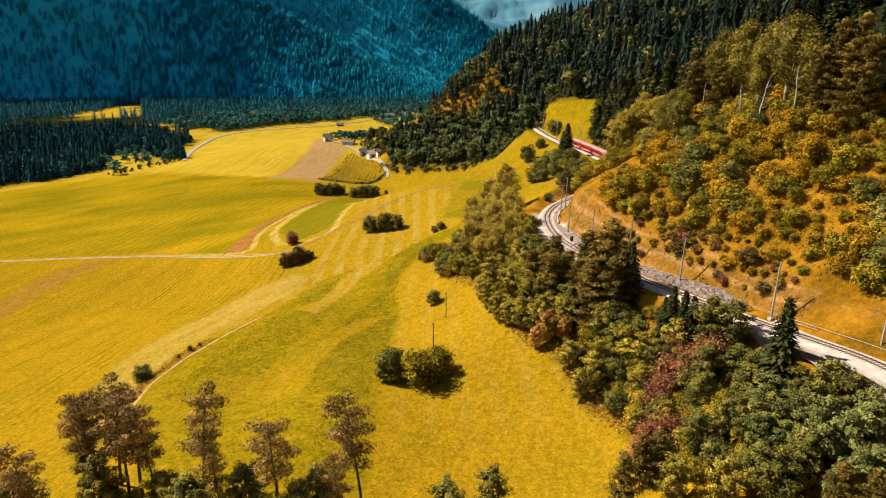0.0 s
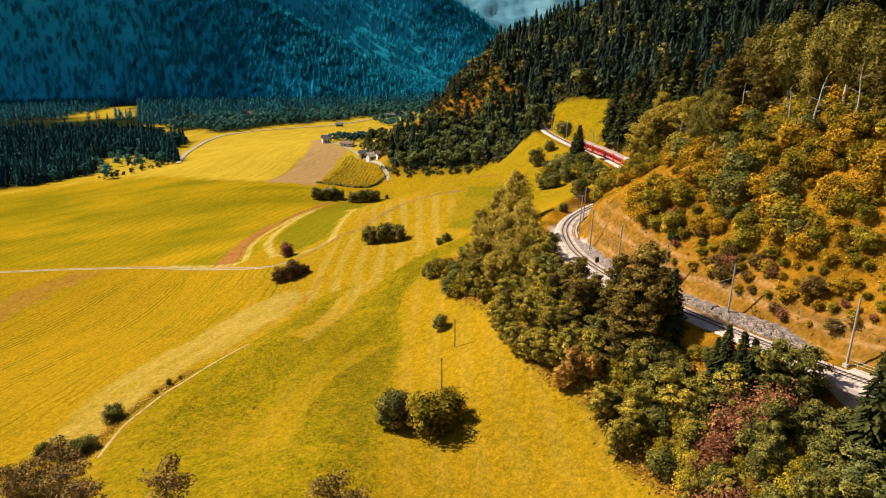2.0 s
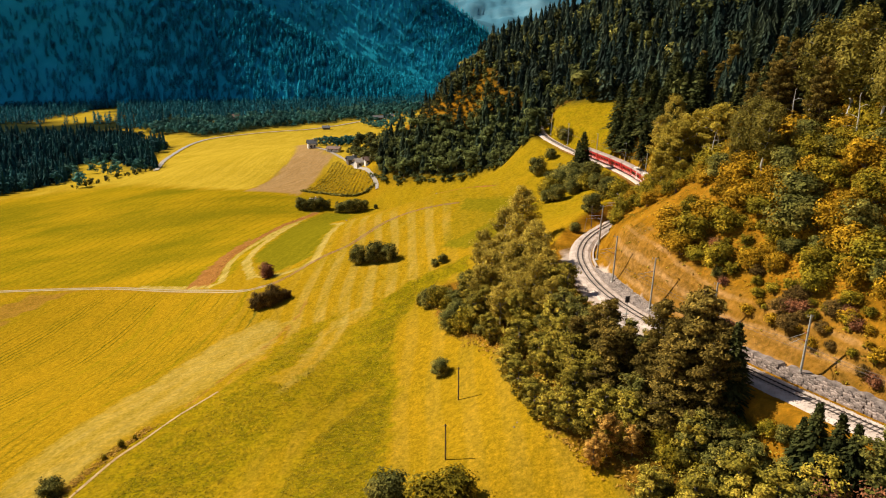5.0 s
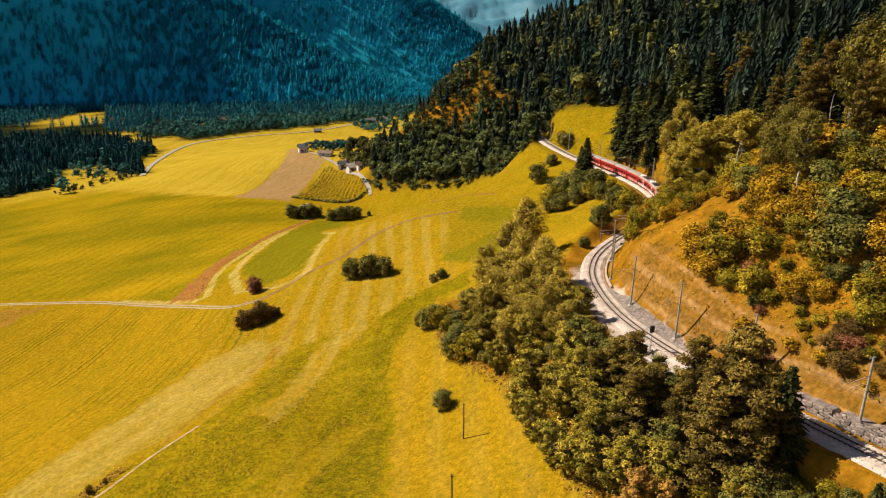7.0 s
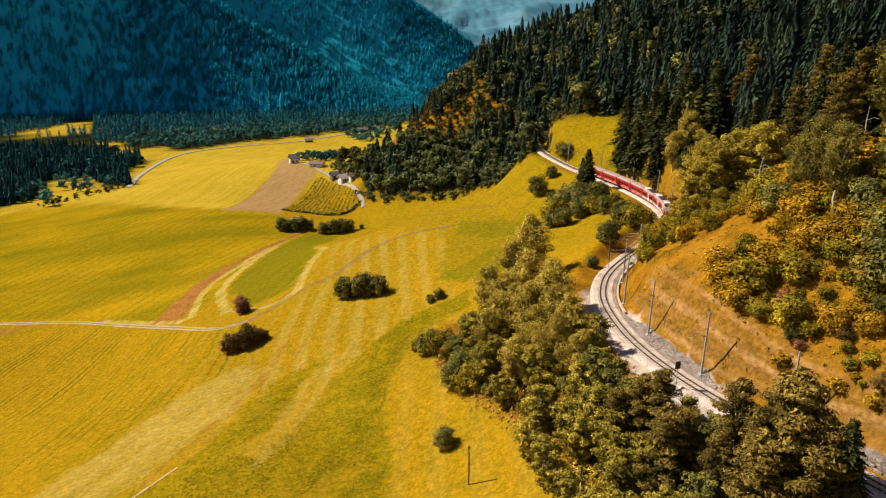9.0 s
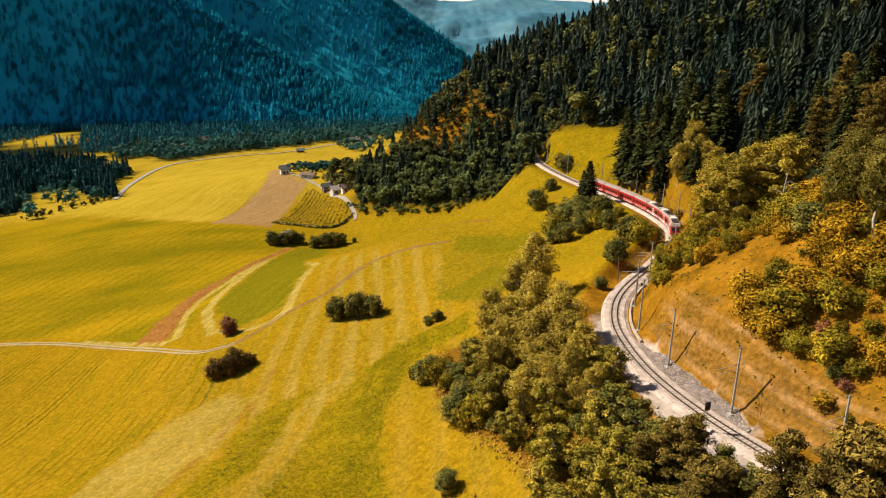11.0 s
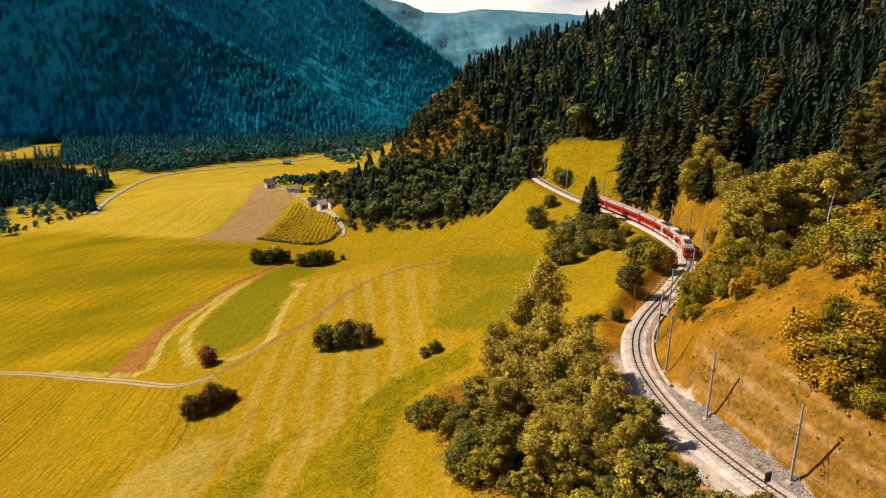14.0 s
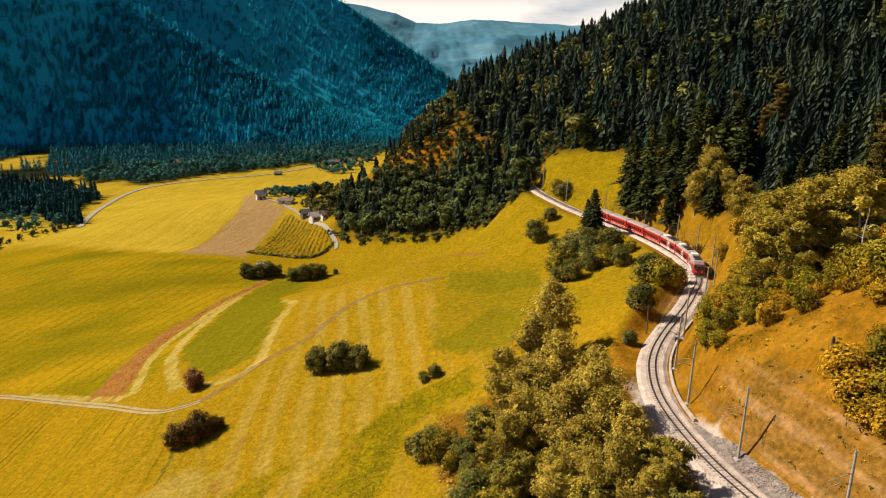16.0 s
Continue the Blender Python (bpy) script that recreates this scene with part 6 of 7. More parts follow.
def stones(name, spots, material, label, category):
    """Loose stones in one mesh. spots: x, y, z, size."""
    vs, fs, n = [], [], 0
    v0, f0 = STONE_A[0]
    f0 = np.array(f0)
    for x, y, z, r in spots:
        m = Euler(PRNG.uniform(0, 6.28, 3)).to_matrix()
        v = (v0 * PRNG.uniform(0.7, 1.3, (len(v0), 1))) @ np.array(m).T * r
        vs.append(v + (x, y, z))
        fs.append(f0 + n)
        n += len(v)
    return tagged(new(name, mesh_np(name, np.concatenate(vs), np.concatenate(fs), material)), label, category, kind="stuff")


spots = []
for s in PRNG.uniform(arc_at(95), arc_at(260), 6500):
    o = PRNG.choice((-1, 1)) * PRNG.uniform(0.75, 2.6)
    p, _ = on_line(s, o)
    spots.append((p[0], p[1], p[2] - 0.2 - max(0, abs(o) - 1.7) * 0.53, PRNG.uniform(0.08, 0.2)))
stones("ballast_stones", spots, M_BALLAST, "loose pale ballast stones beside the rails", "stones")
spots = []
for y in PRNG.uniform(142, 172, 6500):
    p, _ = on_line(arc_at(y), 2.2 + PRNG.uniform(0, 2.0) * min(1, (173 - y) / 9) * min(1, (y - 140) / 6))
    spots.append((p[0], p[1], float(sheet_height(p[0], p[1])) + 0.08, PRNG.uniform(0.14, 0.32)))
stones("rubble_bank", spots, M_STONE, "bank of grey rubble stones beside the track", "stones")


# cable duct of concrete on the meadow side, edge beam on the hill side
def beam(name, y0, y1, off, w, h, lift, material, label):
    line = np.array([on_line(s, off)[0] for s in np.arange(arc_at(y0), arc_at(y1), 1.0)])
    return tagged(new(name, mesh_of(name, *sweep(line, [(-w, lift - 0.5), (-w, lift + h), (w, lift + h), (w, lift - 0.5)], True), material)), label, "railway", kind="structure")


beam("cable_duct", 122, 150, -4.4, 0.22, 0.0, -0.42, M_CONCRETE, "pale concrete cable duct along the railway line")
beam("edge_beam", 172, 214, 2.75, 0.16, 0.25, -0.35, M_CONCRETE, "low concrete edge beam along the curve of the line")


# retaining wall of rubble stones: it rises along the line, leans back and ends in the slope
WALL_ARCS = np.arange(arc_at(102.5), arc_at(128), 0.5)


def wall_height(s):
    u = (arc_at(128) - s) / (arc_at(128) - arc_at(102.5))
    gap = 0.25 if abs(s - arc_at(119.2)) < 0.4 else 1.0
    return max(0.12, (0.6 + 0.95 * u ** 1.3) * min(1, (1 - u) / 0.22) * gap * (1 + 0.10 * math.sin(3.1 * s)))


def rubble_stone(seed):
    rng = np.random.default_rng(seed)
    bm = bmesh.new()
    bmesh.ops.create_cube(bm, size=1)
    bmesh.ops.bevel(bm, geom=bm.edges[:], offset=0.12, segments=1, affect="EDGES")
    for v in bm.verts:
        v.co = v.co * rng.uniform(0.85, 1.15) + Vector(rng.normal(0, 0.05, 3))
    me = bpy.data.meshes.new("wall_stone")
    bm.to_mesh(me)
    bm.free()
    me.materials.append(M_WALL_STONE)
    return me


wall_v, wall_f = [], []
for k, s in enumerate(WALL_ARCS):
    h = wall_height(s)
    for off, z in ((2.95, -0.6), (2.95 + 0.22 * h, h - 0.1), (4.4 + 0.22 * h, h + 0.1), (4.4, -0.6)):
        p, _ = on_line(s, off)
        wall_v.append((p[0], p[1], p[2] + z))
    if k:
        wall_f += [((k - 1) * 4 + m, (k - 1) * 4 + (m + 1) % 4, k * 4 + (m + 1) % 4, k * 4 + m) for m in range(4)]
wall_f += [(0, 1, 2, 3), tuple(len(wall_v) - 1 - m for m in range(4))]
retaining = tagged(new("retaining_wall", mesh_of("retaining_wall", wall_v, wall_f, M_WALL_STONE)), "rough grey rubble retaining wall above the track", "wall", kind="structure")
WALL_STONES = [rubble_stone(k) for k in range(6)]
wall_rng = np.random.default_rng(3)
for s in WALL_ARCS:
    h, z = wall_height(s), -0.45
    while z < h - 0.05:
        tall = wall_rng.uniform(0.2, 0.42)
        p, a = on_line(s + wall_rng.uniform(-0.2, 0.2), 2.92 + 0.22 * max(0, z) + wall_rng.uniform(-0.05, 0.05))
        o = new("wall_stone", WALL_STONES[int(wall_rng.integers(6))])
        o.parent = retaining
        o.matrix_basis = Matrix.Translation((p[0], p[1], p[2] + z + tall / 2)) @ Matrix.Rotation(a, 4, "Z") @ Matrix.Rotation(wall_rng.uniform(-0.25, 0.25), 4, "Y") @ Matrix.Diagonal((wall_rng.uniform(0.35, 0.8), 0.15, tall * 1.2, 1))
        z += tall


# ---- viaduct ----
def viaduct():
    top = tagged(new("viaduct"), "pale stone railway viaduct with arches and a railing", "bridge", kind="structure")
    s0, s1 = 0.0, arc_at(96)
    line = np.array([on_line(s)[0] for s in np.arange(s0, s1, 1.0)])
    part("deck", mesh_of("deck", *sweep(line, [(-3.3, -0.72), (-3.3, -0.34), (2.95, -0.34), (2.95, -0.72)], True), M_CONCRETE), top)
    for side in (-3.15, 2.8):
        part("kerb", mesh_of("kerb", *sweep(line, [(side - 0.14, -0.34), (side - 0.14, -0.16), (side + 0.14, -0.16), (side + 0.14, -0.34)], True), M_CONCRETE), top)
    part("ballast_layer", mesh_of("ballast_layer", *sweep(line, [(-2.9, -0.34), (-2.8, -0.25), (2.5, -0.25), (2.6, -0.34)], True), M_BALLAST), top)
    # spandrel walls: columns of blocks whose foot follows the arches
    cols = np.arange(s0, s1, 0.5)
    for side in (-2.3, 2.3):
        verts, faces = [], []
        for s in cols:
            p, a = on_line(s, side)
            q, _ = on_line(s, side * 0.75)
            u = (s - s0) % 10.0 - 5.0
            open_top = p[2] - 2.2 - (5.0 - math.sqrt(max(0.0, 16.0 - u * u)) - 1.0) * 1.0
            foot = open_top if abs(u) < 4.0 else p[2] - 14.0
            verts += [(p[0], p[1], p[2] - 0.8), (p[0], p[1], foot), (q[0], q[1], foot), (q[0], q[1], p[2] - 0.8)]
        for k in range(len(cols) - 1):
            for m in range(4):
                n = (m + 1) % 4
                faces.append((k * 4 + m, k * 4 + n, (k + 1) * 4 + n, (k + 1) * 4 + m))
        part("arcade_wall", mesh_of("arcade_wall", verts, faces, M_CONCRETE), top)
    for k in range(int((s1 - s0) / 10)):
        p, a = on_line(s0 + 10.0 * k + 0.1)
        pier = bevelled("pier", -1.0, 1.0, -2.2, 2.2, -16, -1.5, M_CONCRETE, 0.1)
        o = part("pier", pier, top)
        o.matrix_basis = Matrix.Translation(p) @ Matrix.Rotation(a, 4, "Z")
    # railing of tubes
    for side in (2.8,):
        for s in np.arange(s0 + 0.5, s1, 2.0):
            p, a = on_line(s, side)
            o = part("railing_post", RAIL_POST, top)
            o.location = (p[0], p[1], p[2] - 0.17)
        for h in (0.4, 0.82):
            rl = np.array([on_line(s, side)[0] + (0, 0, h) for s in np.arange(s0, s1, 1.0)])
            v, f = tube(rl, [0.035] * len(rl), 5)
            part("handrail", mesh_np("handrail", v, f, M_MAST), top)
    return top


RAIL_POST = bevelled("railing_post", -0.04, 0.04, -0.04, 0.04, 0, 1.0, M_MAST, 0.008)
viaduct()


# ---- masts and wires ----
def mast_meshes():
    v, f = tube([(0, 0, -0.6), (0, 0, 4.5), (0, 0, 9.2)], [0.17, 0.14, 0.11], 8)
    pole = mesh_np("pole", v, f, M_MAST, True)
    foot = bevelled("footing", -0.38, 0.38, -0.38, 0.38, -1.2, 0.28, M_CONCRETE, 0.05)
    arm = mesh_np("cantilever_arm", *joined([tube([(0, 0, 6.9), (-2.9, 0, 6.5)], [0.04, 0.03], 5), tube([(0, 0, 5.7), (-2.3, 0, 6.55)], [0.04, 0.03], 5), tube([(-1.3, 0, 6.1), (-2.9, 0, 5.75)], [0.03, 0.025], 5)]), M_MAST)
    bells = [mesh_np("insulator", *tube([(-0.28 - 0.06 * k, 0, z) for k in range(5)], [0.05, 0.09, 0.06, 0.09, 0.05], 7), M_RED) for z in (6.86, 5.82)]
    cap = mesh_np("top_bracket", *joined([tube([(-0.7, 0, 9.0), (0.5, 0, 9.0)], [0.035, 0.035], 5), tube([(-0.6, 0, 9.0), (-0.6, 0, 9.3)], [0.05, 0.05], 6)]), M_MAST)
    return pole, foot, arm, *bells, cap


MAST = mast_meshes()
mast_arcs = [arc_at(y) for y in (66, 81, 97, 116.5, 131.5, 146, 161.5, 177, 190, 204, 219, 233, 246, 258, 270, 288, 308, 330, 352)]
for k, s in enumerate(mast_arcs):
    p, a = on_line(s, 3.4)
    top = tagged(new("catenary_mast"), "grey-green steel overhead-line mast beside the track", "mast", "overhead-line masts")
    for nm, me in zip(("pole", "footing", "cantilever_arm", "insulator", "insulator", "top_bracket"), MAST):
        part(nm, me, top)
    z = max(p[2] - 0.4, one_height(p[0], p[1])) if p[1] > 96 else p[2] - 0.6
    top.matrix_basis = Matrix.Translation((p[0], p[1], z)) @ Matrix.Rotation(a - math.pi / 2, 4, "Z") @ Matrix.Rotation(radians(2.2), 4, "Y")
for h, nm in ((5.4, "contact_wire"), (6.3, "catenary_wire")):
    pts = []
    for i in range(len(mast_arcs) - 1):
        for u in np.linspace(0, 1, 6, endpoint=False):
            pa, _ = on_line(mast_arcs[i], 0.35)
            pb, _ = on_line(mast_arcs[i + 1], 0.35)
            pts.append(pa + (pb - pa) * u + (0, 0, h - (0.5 * 4 * u * (1 - u) if h > 6 else 0)))
    tagged(new(nm, mesh_np(nm, *tube(pts, [0.022] * len(pts), 4), M_WIRE)), "thin dark overhead wire above the track", "wire", kind="structure")

# light signal
sig = tagged(new("signal"), "railway light signal with a black head on a post", "signal")
part("post", mesh_np("post", *tube([(0, 0, -0.4), (0, 0, 3.4)], [0.07, 0.06], 7), M_MAST, True), sig)
part("signal_head", bevelled("signal_head", -0.38, 0.38, -0.1, 0.1, 2.9, 4.0, M_BLACK, 0.06), sig, "black signal head")
for k in range(3):
    part("lamp", mesh_np("lamp", *tube([(0.15 * (k - 1), -0.1, 3.25 + 0.2 * k), (0.15 * (k - 1), -0.22, 3.25 + 0.2 * k)], [0.08, 0.08], 8), M_GLASS), sig)
part("platform", bevelled("platform", -0.5, 0.5, -0.15, 0.35, 0.9, 0.98, M_MAST, 0.01), sig)
part("footing", bevelled("footing", -0.35, 0.35, -0.35, 0.35, -0.6, 0.15, M_CONCRETE, 0.04), sig)
p, a = on_line(arc_at(143.5), -2.5)
sig.matrix_basis = Matrix.Translation((p[0], p[1], p[2] - 0.45)) @ Matrix.Rotation(a - math.pi / 2, 4, "Z")
box = tagged(new("equipment_box"), "small dark trackside equipment box", "box")
part("case", bevelled("case", -0.35, 0.35, -0.3, 0.3, -0.2, 0.9, M_BLACK, 0.04), box)
part("lid", bevelled("lid", -0.4, 0.4, -0.35, 0.35, 0.9, 0.98, M_MAST, 0.02), box)
p, a = on_line(arc_at(203), 2.6)
box.matrix_basis = Matrix.Translation((p[0], p[1], p[2] - 0.5)) @ Matrix.Rotation(a, 4, "Z")


# ---- the train ----
def loft(sections):
    """Verts and faces over closed rings of equal length, with end caps as fans."""
    m = len(sections[0])
    verts = [p for ring in sections for p in ring]
    faces = [(k * m + i, k * m + (i + 1) % m, (k + 1) * m + (i + 1) % m, (k + 1) * m + i) for k in range(len(sections) - 1) for i in range(m)]
    faces += [tuple(range(m))[::-1], tuple(range((len(sections) - 1) * m, len(sections) * m))]
    return verts, faces


def ring(x, half, z0, z1, round_=0.25, shift=0.0):
    pts = [(-half, z0), (half, z0), (half, z1 - round_), (half - round_ * 0.35, z1 - round_ * 0.25), (half - round_, z1), (-half + round_, z1), (-half + round_ * 0.35, z1 - round_ * 0.25), (-half, z1 - round_)]
    return [(x, y, z) for y, z in pts]


def car(kind, length=9.8):
    """A railway car along +x, its floor ends at +-length/2; kind: lead, motor or coach."""
    h = length / 2
    top = tagged(new({"lead": "driving_car", "motor": "motor_car", "coach": "passenger_coach"}[kind]),
                 {"lead": "red narrow-gauge driving car with a dark windscreen", "motor": "red electric railcar with roof equipment and white door", "coach": "red passenger coach with pale roof and white line"}[kind],
                 "train car", "train cars")
    nose = kind == "lead"
    secs = [ring(-h + 0.15, 1.28, 0.55, 2.95, 0.15)]
    if nose:
        secs += [ring(h - 1.5, 1.30, 0.55, 2.95, 0.15), ring(h - 0.75, 1.27, 0.55, 2.45, 0.2), ring(h - 0.2, 1.12, 0.55, 1.75, 0.25), ring(h, 0.95, 0.6, 1.45, 0.25)]
    else:
        secs += [ring(h - 0.15, 1.28, 0.55, 2.95, 0.15)]
    part("body", mesh_of("body", *loft(secs), M_RED), top)
    end = h - (1.35 if nose else 0.12)
    part("roof", mesh_of("roof", *loft([ring(-h + 0.12, 1.30, 2.93, 3.42, 0.4), ring(end, 1.30, 2.93, 3.42, 0.4)] + ([ring(h - 0.8, 1.2, 2.5, 2.75, 0.15)] if nose else [])), M_ROOF), top, "pale dusty roof")
    part("underframe", bevelled("underframe", -h + 0.4, h - 0.4, -1.05, 1.05, 0.25, 0.56, M_BLACK), top)
    for x in (-h + 1.9, h - 1.9):
        bogie = part("bogie", bevelled("bogie", x - 1.2, x + 1.2, -0.75, 0.75, 0.22, 0.5, M_BLACK), top)
        for dx in (-0.7, 0.7):
            for y in (-0.5, 0.5):
                part("wheel", mesh_np("wheel", *tube([(x + dx, y - 0.06, 0.34), (x + dx, y + 0.06, 0.34)], [0.34, 0.34], 14), M_STEEL), bogie)
    door_x = 0.8 if kind != "coach" else -h + 0.9
    for side in (-1, 1):
        part("door", bevelled("door", door_x - 0.55, door_x + 0.55, side * 1.305 - 0.03, side * 1.305 + 0.03, 0.6, 2.75, M_RED if kind == "coach" else M_WHITE, 0.02), top, "" if kind == "coach" else "white sliding door")
        for dx in (-0.26, 0.26):
            part("door_window", bevelled("door_window", door_x + dx - 0.15, door_x + dx + 0.15, side * 1.335 - 0.015, side * 1.335 + 0.015, 1.35, 2.4, M_GLASS, 0.01), top)
        x = -h + 0.6
        while x + 1.15 < (h - 1.7 if nose else h - 0.5):
            if abs(x + 0.55 - door_x) > 1.2:
                part("window", bevelled("window", x, x + (0.82 if kind == "coach" else 1.1), side * 1.295 - 0.02, side * 1.295 + 0.02, 1.6 if kind == "coach" else 1.45, 2.3, M_GLASS, 0.015), top, "dark passenger window")
            x += 1.2
        for z, t in ((1.12, 0.04), (0.74, 0.035)) if kind == "coach" else ((1.12, 0.06), (0.80, 0.08)):
            part("stripe", bevelled("stripe", -h + 0.2, (h - 1.4 if nose else h - 0.2), side * 1.29 - 0.02, side * 1.29 + 0.02, z - t, z + t, M_WHITE, 0.005), top, "white painted line")
    if nose:
        bm_v = [(h - 1.28, -1.08, 2.84), (h - 1.28, 1.08, 2.84), (h - 0.72, 1.12, 2.30), (h - 0.12, 0.98, 1.72), (h - 0.12, -0.98, 1.72), (h - 0.72, -1.12, 2.30)]
        inner = [(x - 0.08, y, z - 0.06) for x, y, z in bm_v]
        part("windscreen", mesh_of("windscreen", [(x + 0.05, y, z + 0.05) for x, y, z in bm_v] + inner, [(0, 5, 2, 1), (5, 4, 3, 2), (6, 7, 8, 11), (11, 8, 9, 10), (0, 1, 7, 6), (1, 2, 8, 7), (2, 3, 9, 8), (3, 4, 10, 9), (4, 5, 11, 10), (5, 0, 6, 11)], M_GLASS), top, "large dark raked windscreen")
        for y in (-0.62, 0.62):
            part("headlight", bevelled("headlight", h - 0.06, h + 0.04, y - 0.16, y + 0.16, 1.05, 1.28, M_WHITE, 0.03), top, "white headlight")
        part("bumper", bevelled("bumper", h - 0.5, h + 0.12, -0.95, 0.95, 0.3, 0.62, M_BLACK, 0.06), top)
        part("coupler", bevelled("coupler", h, h + 0.4, -0.14, 0.14, 0.5, 0.75, M_BLACK, 0.03), top)
        part("snowplough", bevelled("snowplough", h - 0.2, h + 0.1, -1.0, 1.0, 0.12, 0.34, M_WHITE, 0.04), top)
    if kind != "coach":
        for x0, x1 in ((-h + 0.8, -h + 2.6), (-0.9, 0.9), (1.6, 2.6)):
            part("roof_unit", bevelled("roof_unit", x0, x1, -0.8, 0.8, 3.40, 3.68, M_WHITE if x0 < -1 else M_BLACK, 0.06), top)
    if kind == "motor":
        rods = [tube([(-1.4, y, 3.5), (-0.2, y * 0.8, 4.1), (-1.3, y * 0.6, 4.8)], [0.03] * 3, 4) for y in (-0.5, 0.5)] + [tube([(-1.3, -0.75, 4.8), (-1.3, 0.75, 4.8)], [0.035, 0.035], 5)]
        part("pantograph", mesh_np("pantograph", *joined(rods), M_BLACK), top, "raised black pantograph")
    part("gangway", bevelled("gangway", -h - 0.12, -h + 0.2, -0.6, 0.6, 0.7, 2.7, M_BLACK, 0.05), top)
    return top


def stand_on(top, s_front, s_back):
    a, b = on_line(s_front)[0], on_line(s_back)[0]
    mid, d = (a + b) / 2, a - b
    top.matrix_basis = Matrix.Translation(mid + (0, 0, 0.02)) @ Matrix.Rotation(math.atan2(d[1], d[0]), 4, "Z") @ Matrix.Rotation(-math.asin(d[2] / np.linalg.norm(d)), 4, "Y")


s_nose = arc_at(240.5)
cars = [("lead", 0), ("motor", 1), ("motor", 2), ("coach", 3), ("coach", 4), ("coach", 5), ("coach", 6)]
masters = {}
for kind, k in cars:
    if kind not in masters:
        masters[kind] = car(kind)
        unit = masters[kind]
    else:
        unit = copy_thing(masters[kind], Matrix.Identity(4))
    f = s_nose + k * 10.1
    stand_on(unit, f + 0.2, f + 9.8)

# ---- paths ----
def ribbon(name, line, width, material, label, lift=0.07):
    pts = spline([(x, y, 0) for x, y in line], 1.5)
    tang = np.gradient(pts[:, :2], axis=0)
    tang /= np.linalg.norm(tang, axis=1)[:, None]
    verts, faces, offs = [], [], np.linspace(-1, 1, 5)
    for i, (p, t) in enumerate(zip(pts, tang)):
        w = width * (1 + 0.18 * math.sin(i * 0.7) * math.sin(i * 0.23))
        for o in offs:
            x, y = p[0] + t[1] * o * w, p[1] - t[0] * o * w
            verts.append((x, y, 0))
    v = np.array(verts)
    # rest on the facets of the ground sheet
    v[:, 2] = sheet_height(v[:, 0], v[:, 1]) + lift - 0.03 * np.abs(np.tile(offs, len(pts)))
    for i in range(len(pts) - 1):
        for k in range(4):
            faces.append((i * 5 + k, i * 5 + k + 1, i * 5 + k + 6, i * 5 + k + 5))
    return tagged(new(name, mesh_np(name, v, faces, material, True)), label, "path", kind="structure")


def ruts(name, line, half_gauge, width, material, label):
    """The two wheel tracks of a field way."""
    pts = np.array(line, float)
    tang = np.gradient(pts, axis=0)
    tang /= np.linalg.norm(tang, axis=1)[:, None]
    for side in (-1, 1):
        ribbon(name, [(p[0] + t[1] * half_gauge * side, p[1] - t[0] * half_gauge * side) for p, t in zip(pts, tang)], width, material, label)


ruts("cart_track", CART_TRACK, 0.62, 0.40, M_PATH, "pale gravel wheel track of a cart way across the meadow")
ruts("slope_ruts", SLOPE_TRACK, 0.62, 0.26, M_RUT, "brown wheel rut climbing the pasture")
ribbon("bank_path", BANK_PATH[:8], 0.3, M_TRAIL, "narrow trodden path along the edge of the meadow")
ribbon("valley_road", VALLEY_ROAD, 1.9, M_ASPHALT, "pale road along the edge of the fields", 0.5)
ribbon("farm_road", FARM_ROAD, 1.0, M_ASPHALT, "pale farm road between field and houses", 0.4)

# ---- wheel ruts, tufts and herbs ----
def tufts(name, spots, blades, size, material, label, category):
    """Grass and herb tufts in one mesh. spots: x, y."""
    xy = np.asarray(spots)
    z = sheet_height(xy[:, 0], xy[:, 1])
    c = np.repeat(np.c_[xy, z], blades, 0)
    c = c + PRNG.normal(0, size * 0.55, c.shape) * (1, 1, 0) + np.c_[np.zeros(len(c)), np.zeros(len(c)), PRNG.uniform(0.1, 0.7, len(c)) * size]
    d = PRNG.normal(size=(len(c), 3)) * 0.3 + (-0.3, 0.1, 0.9)
    v, f = leaves(np.c_[c, d], size * 0.62, PRNG, 0.0, 0.5, 0.35)
    return tagged(new(name, mesh_np(name, v, f, material)), label, category, kind="stuff")


def spots_in(poly, n):
    p = np.array(poly, float)
    q = PRNG.uniform(p.min(0), p.max(0), (n, 2))
    return q[inside(poly, q[:, 0], q[:, 1])]


herb = np.concatenate([spots_in(LUSH_ALL, 9000), spots_in(LUSH_BAND, 15000), spots_in(LUSH_WEST, 9000), spots_in(LUSH_LOW, 5000), spots_in(LUSH_TOP, 6000)])
herb = herb[~inside(PALE_BAND, herb[:, 0], herb[:, 1]) & ~inside(LIT_SWELL, herb[:, 0], herb[:, 1])]
tufts("herb_tufts", herb, 4, 0.16, M_HERB, "leafy dock and herb tufts in the uncut meadow", "herbs")
SLOPE_ALL = [(33, 140), (30, 165), (33, 188), (46, 205), (62, 200), (75, 150), (80, 110), (62, 84), (55, 96), (46, 112), (38, 128)]
fern = spots_in(SLOPE_ALL, 9000)
fern = fern[(height(fern[:, 0], fern[:, 1]) > 18.5)]
tufts("fern_cover", fern[::3], 3, 0.15, M_FERN, "dry orange ferns and tall grass on the slope", "ferns")
tufts("slope_herbs", fern[2::3], 3, 0.15, M_MAIZE, "green herb tufts scattered over the slope", "herbs")
tufts("slope_grass", fern[1::3], 3, 0.15, M_GOLD, "yellow grass tufts on the slope", "grass")
clumps = spots_in(SLOPE_ALL, 1500)
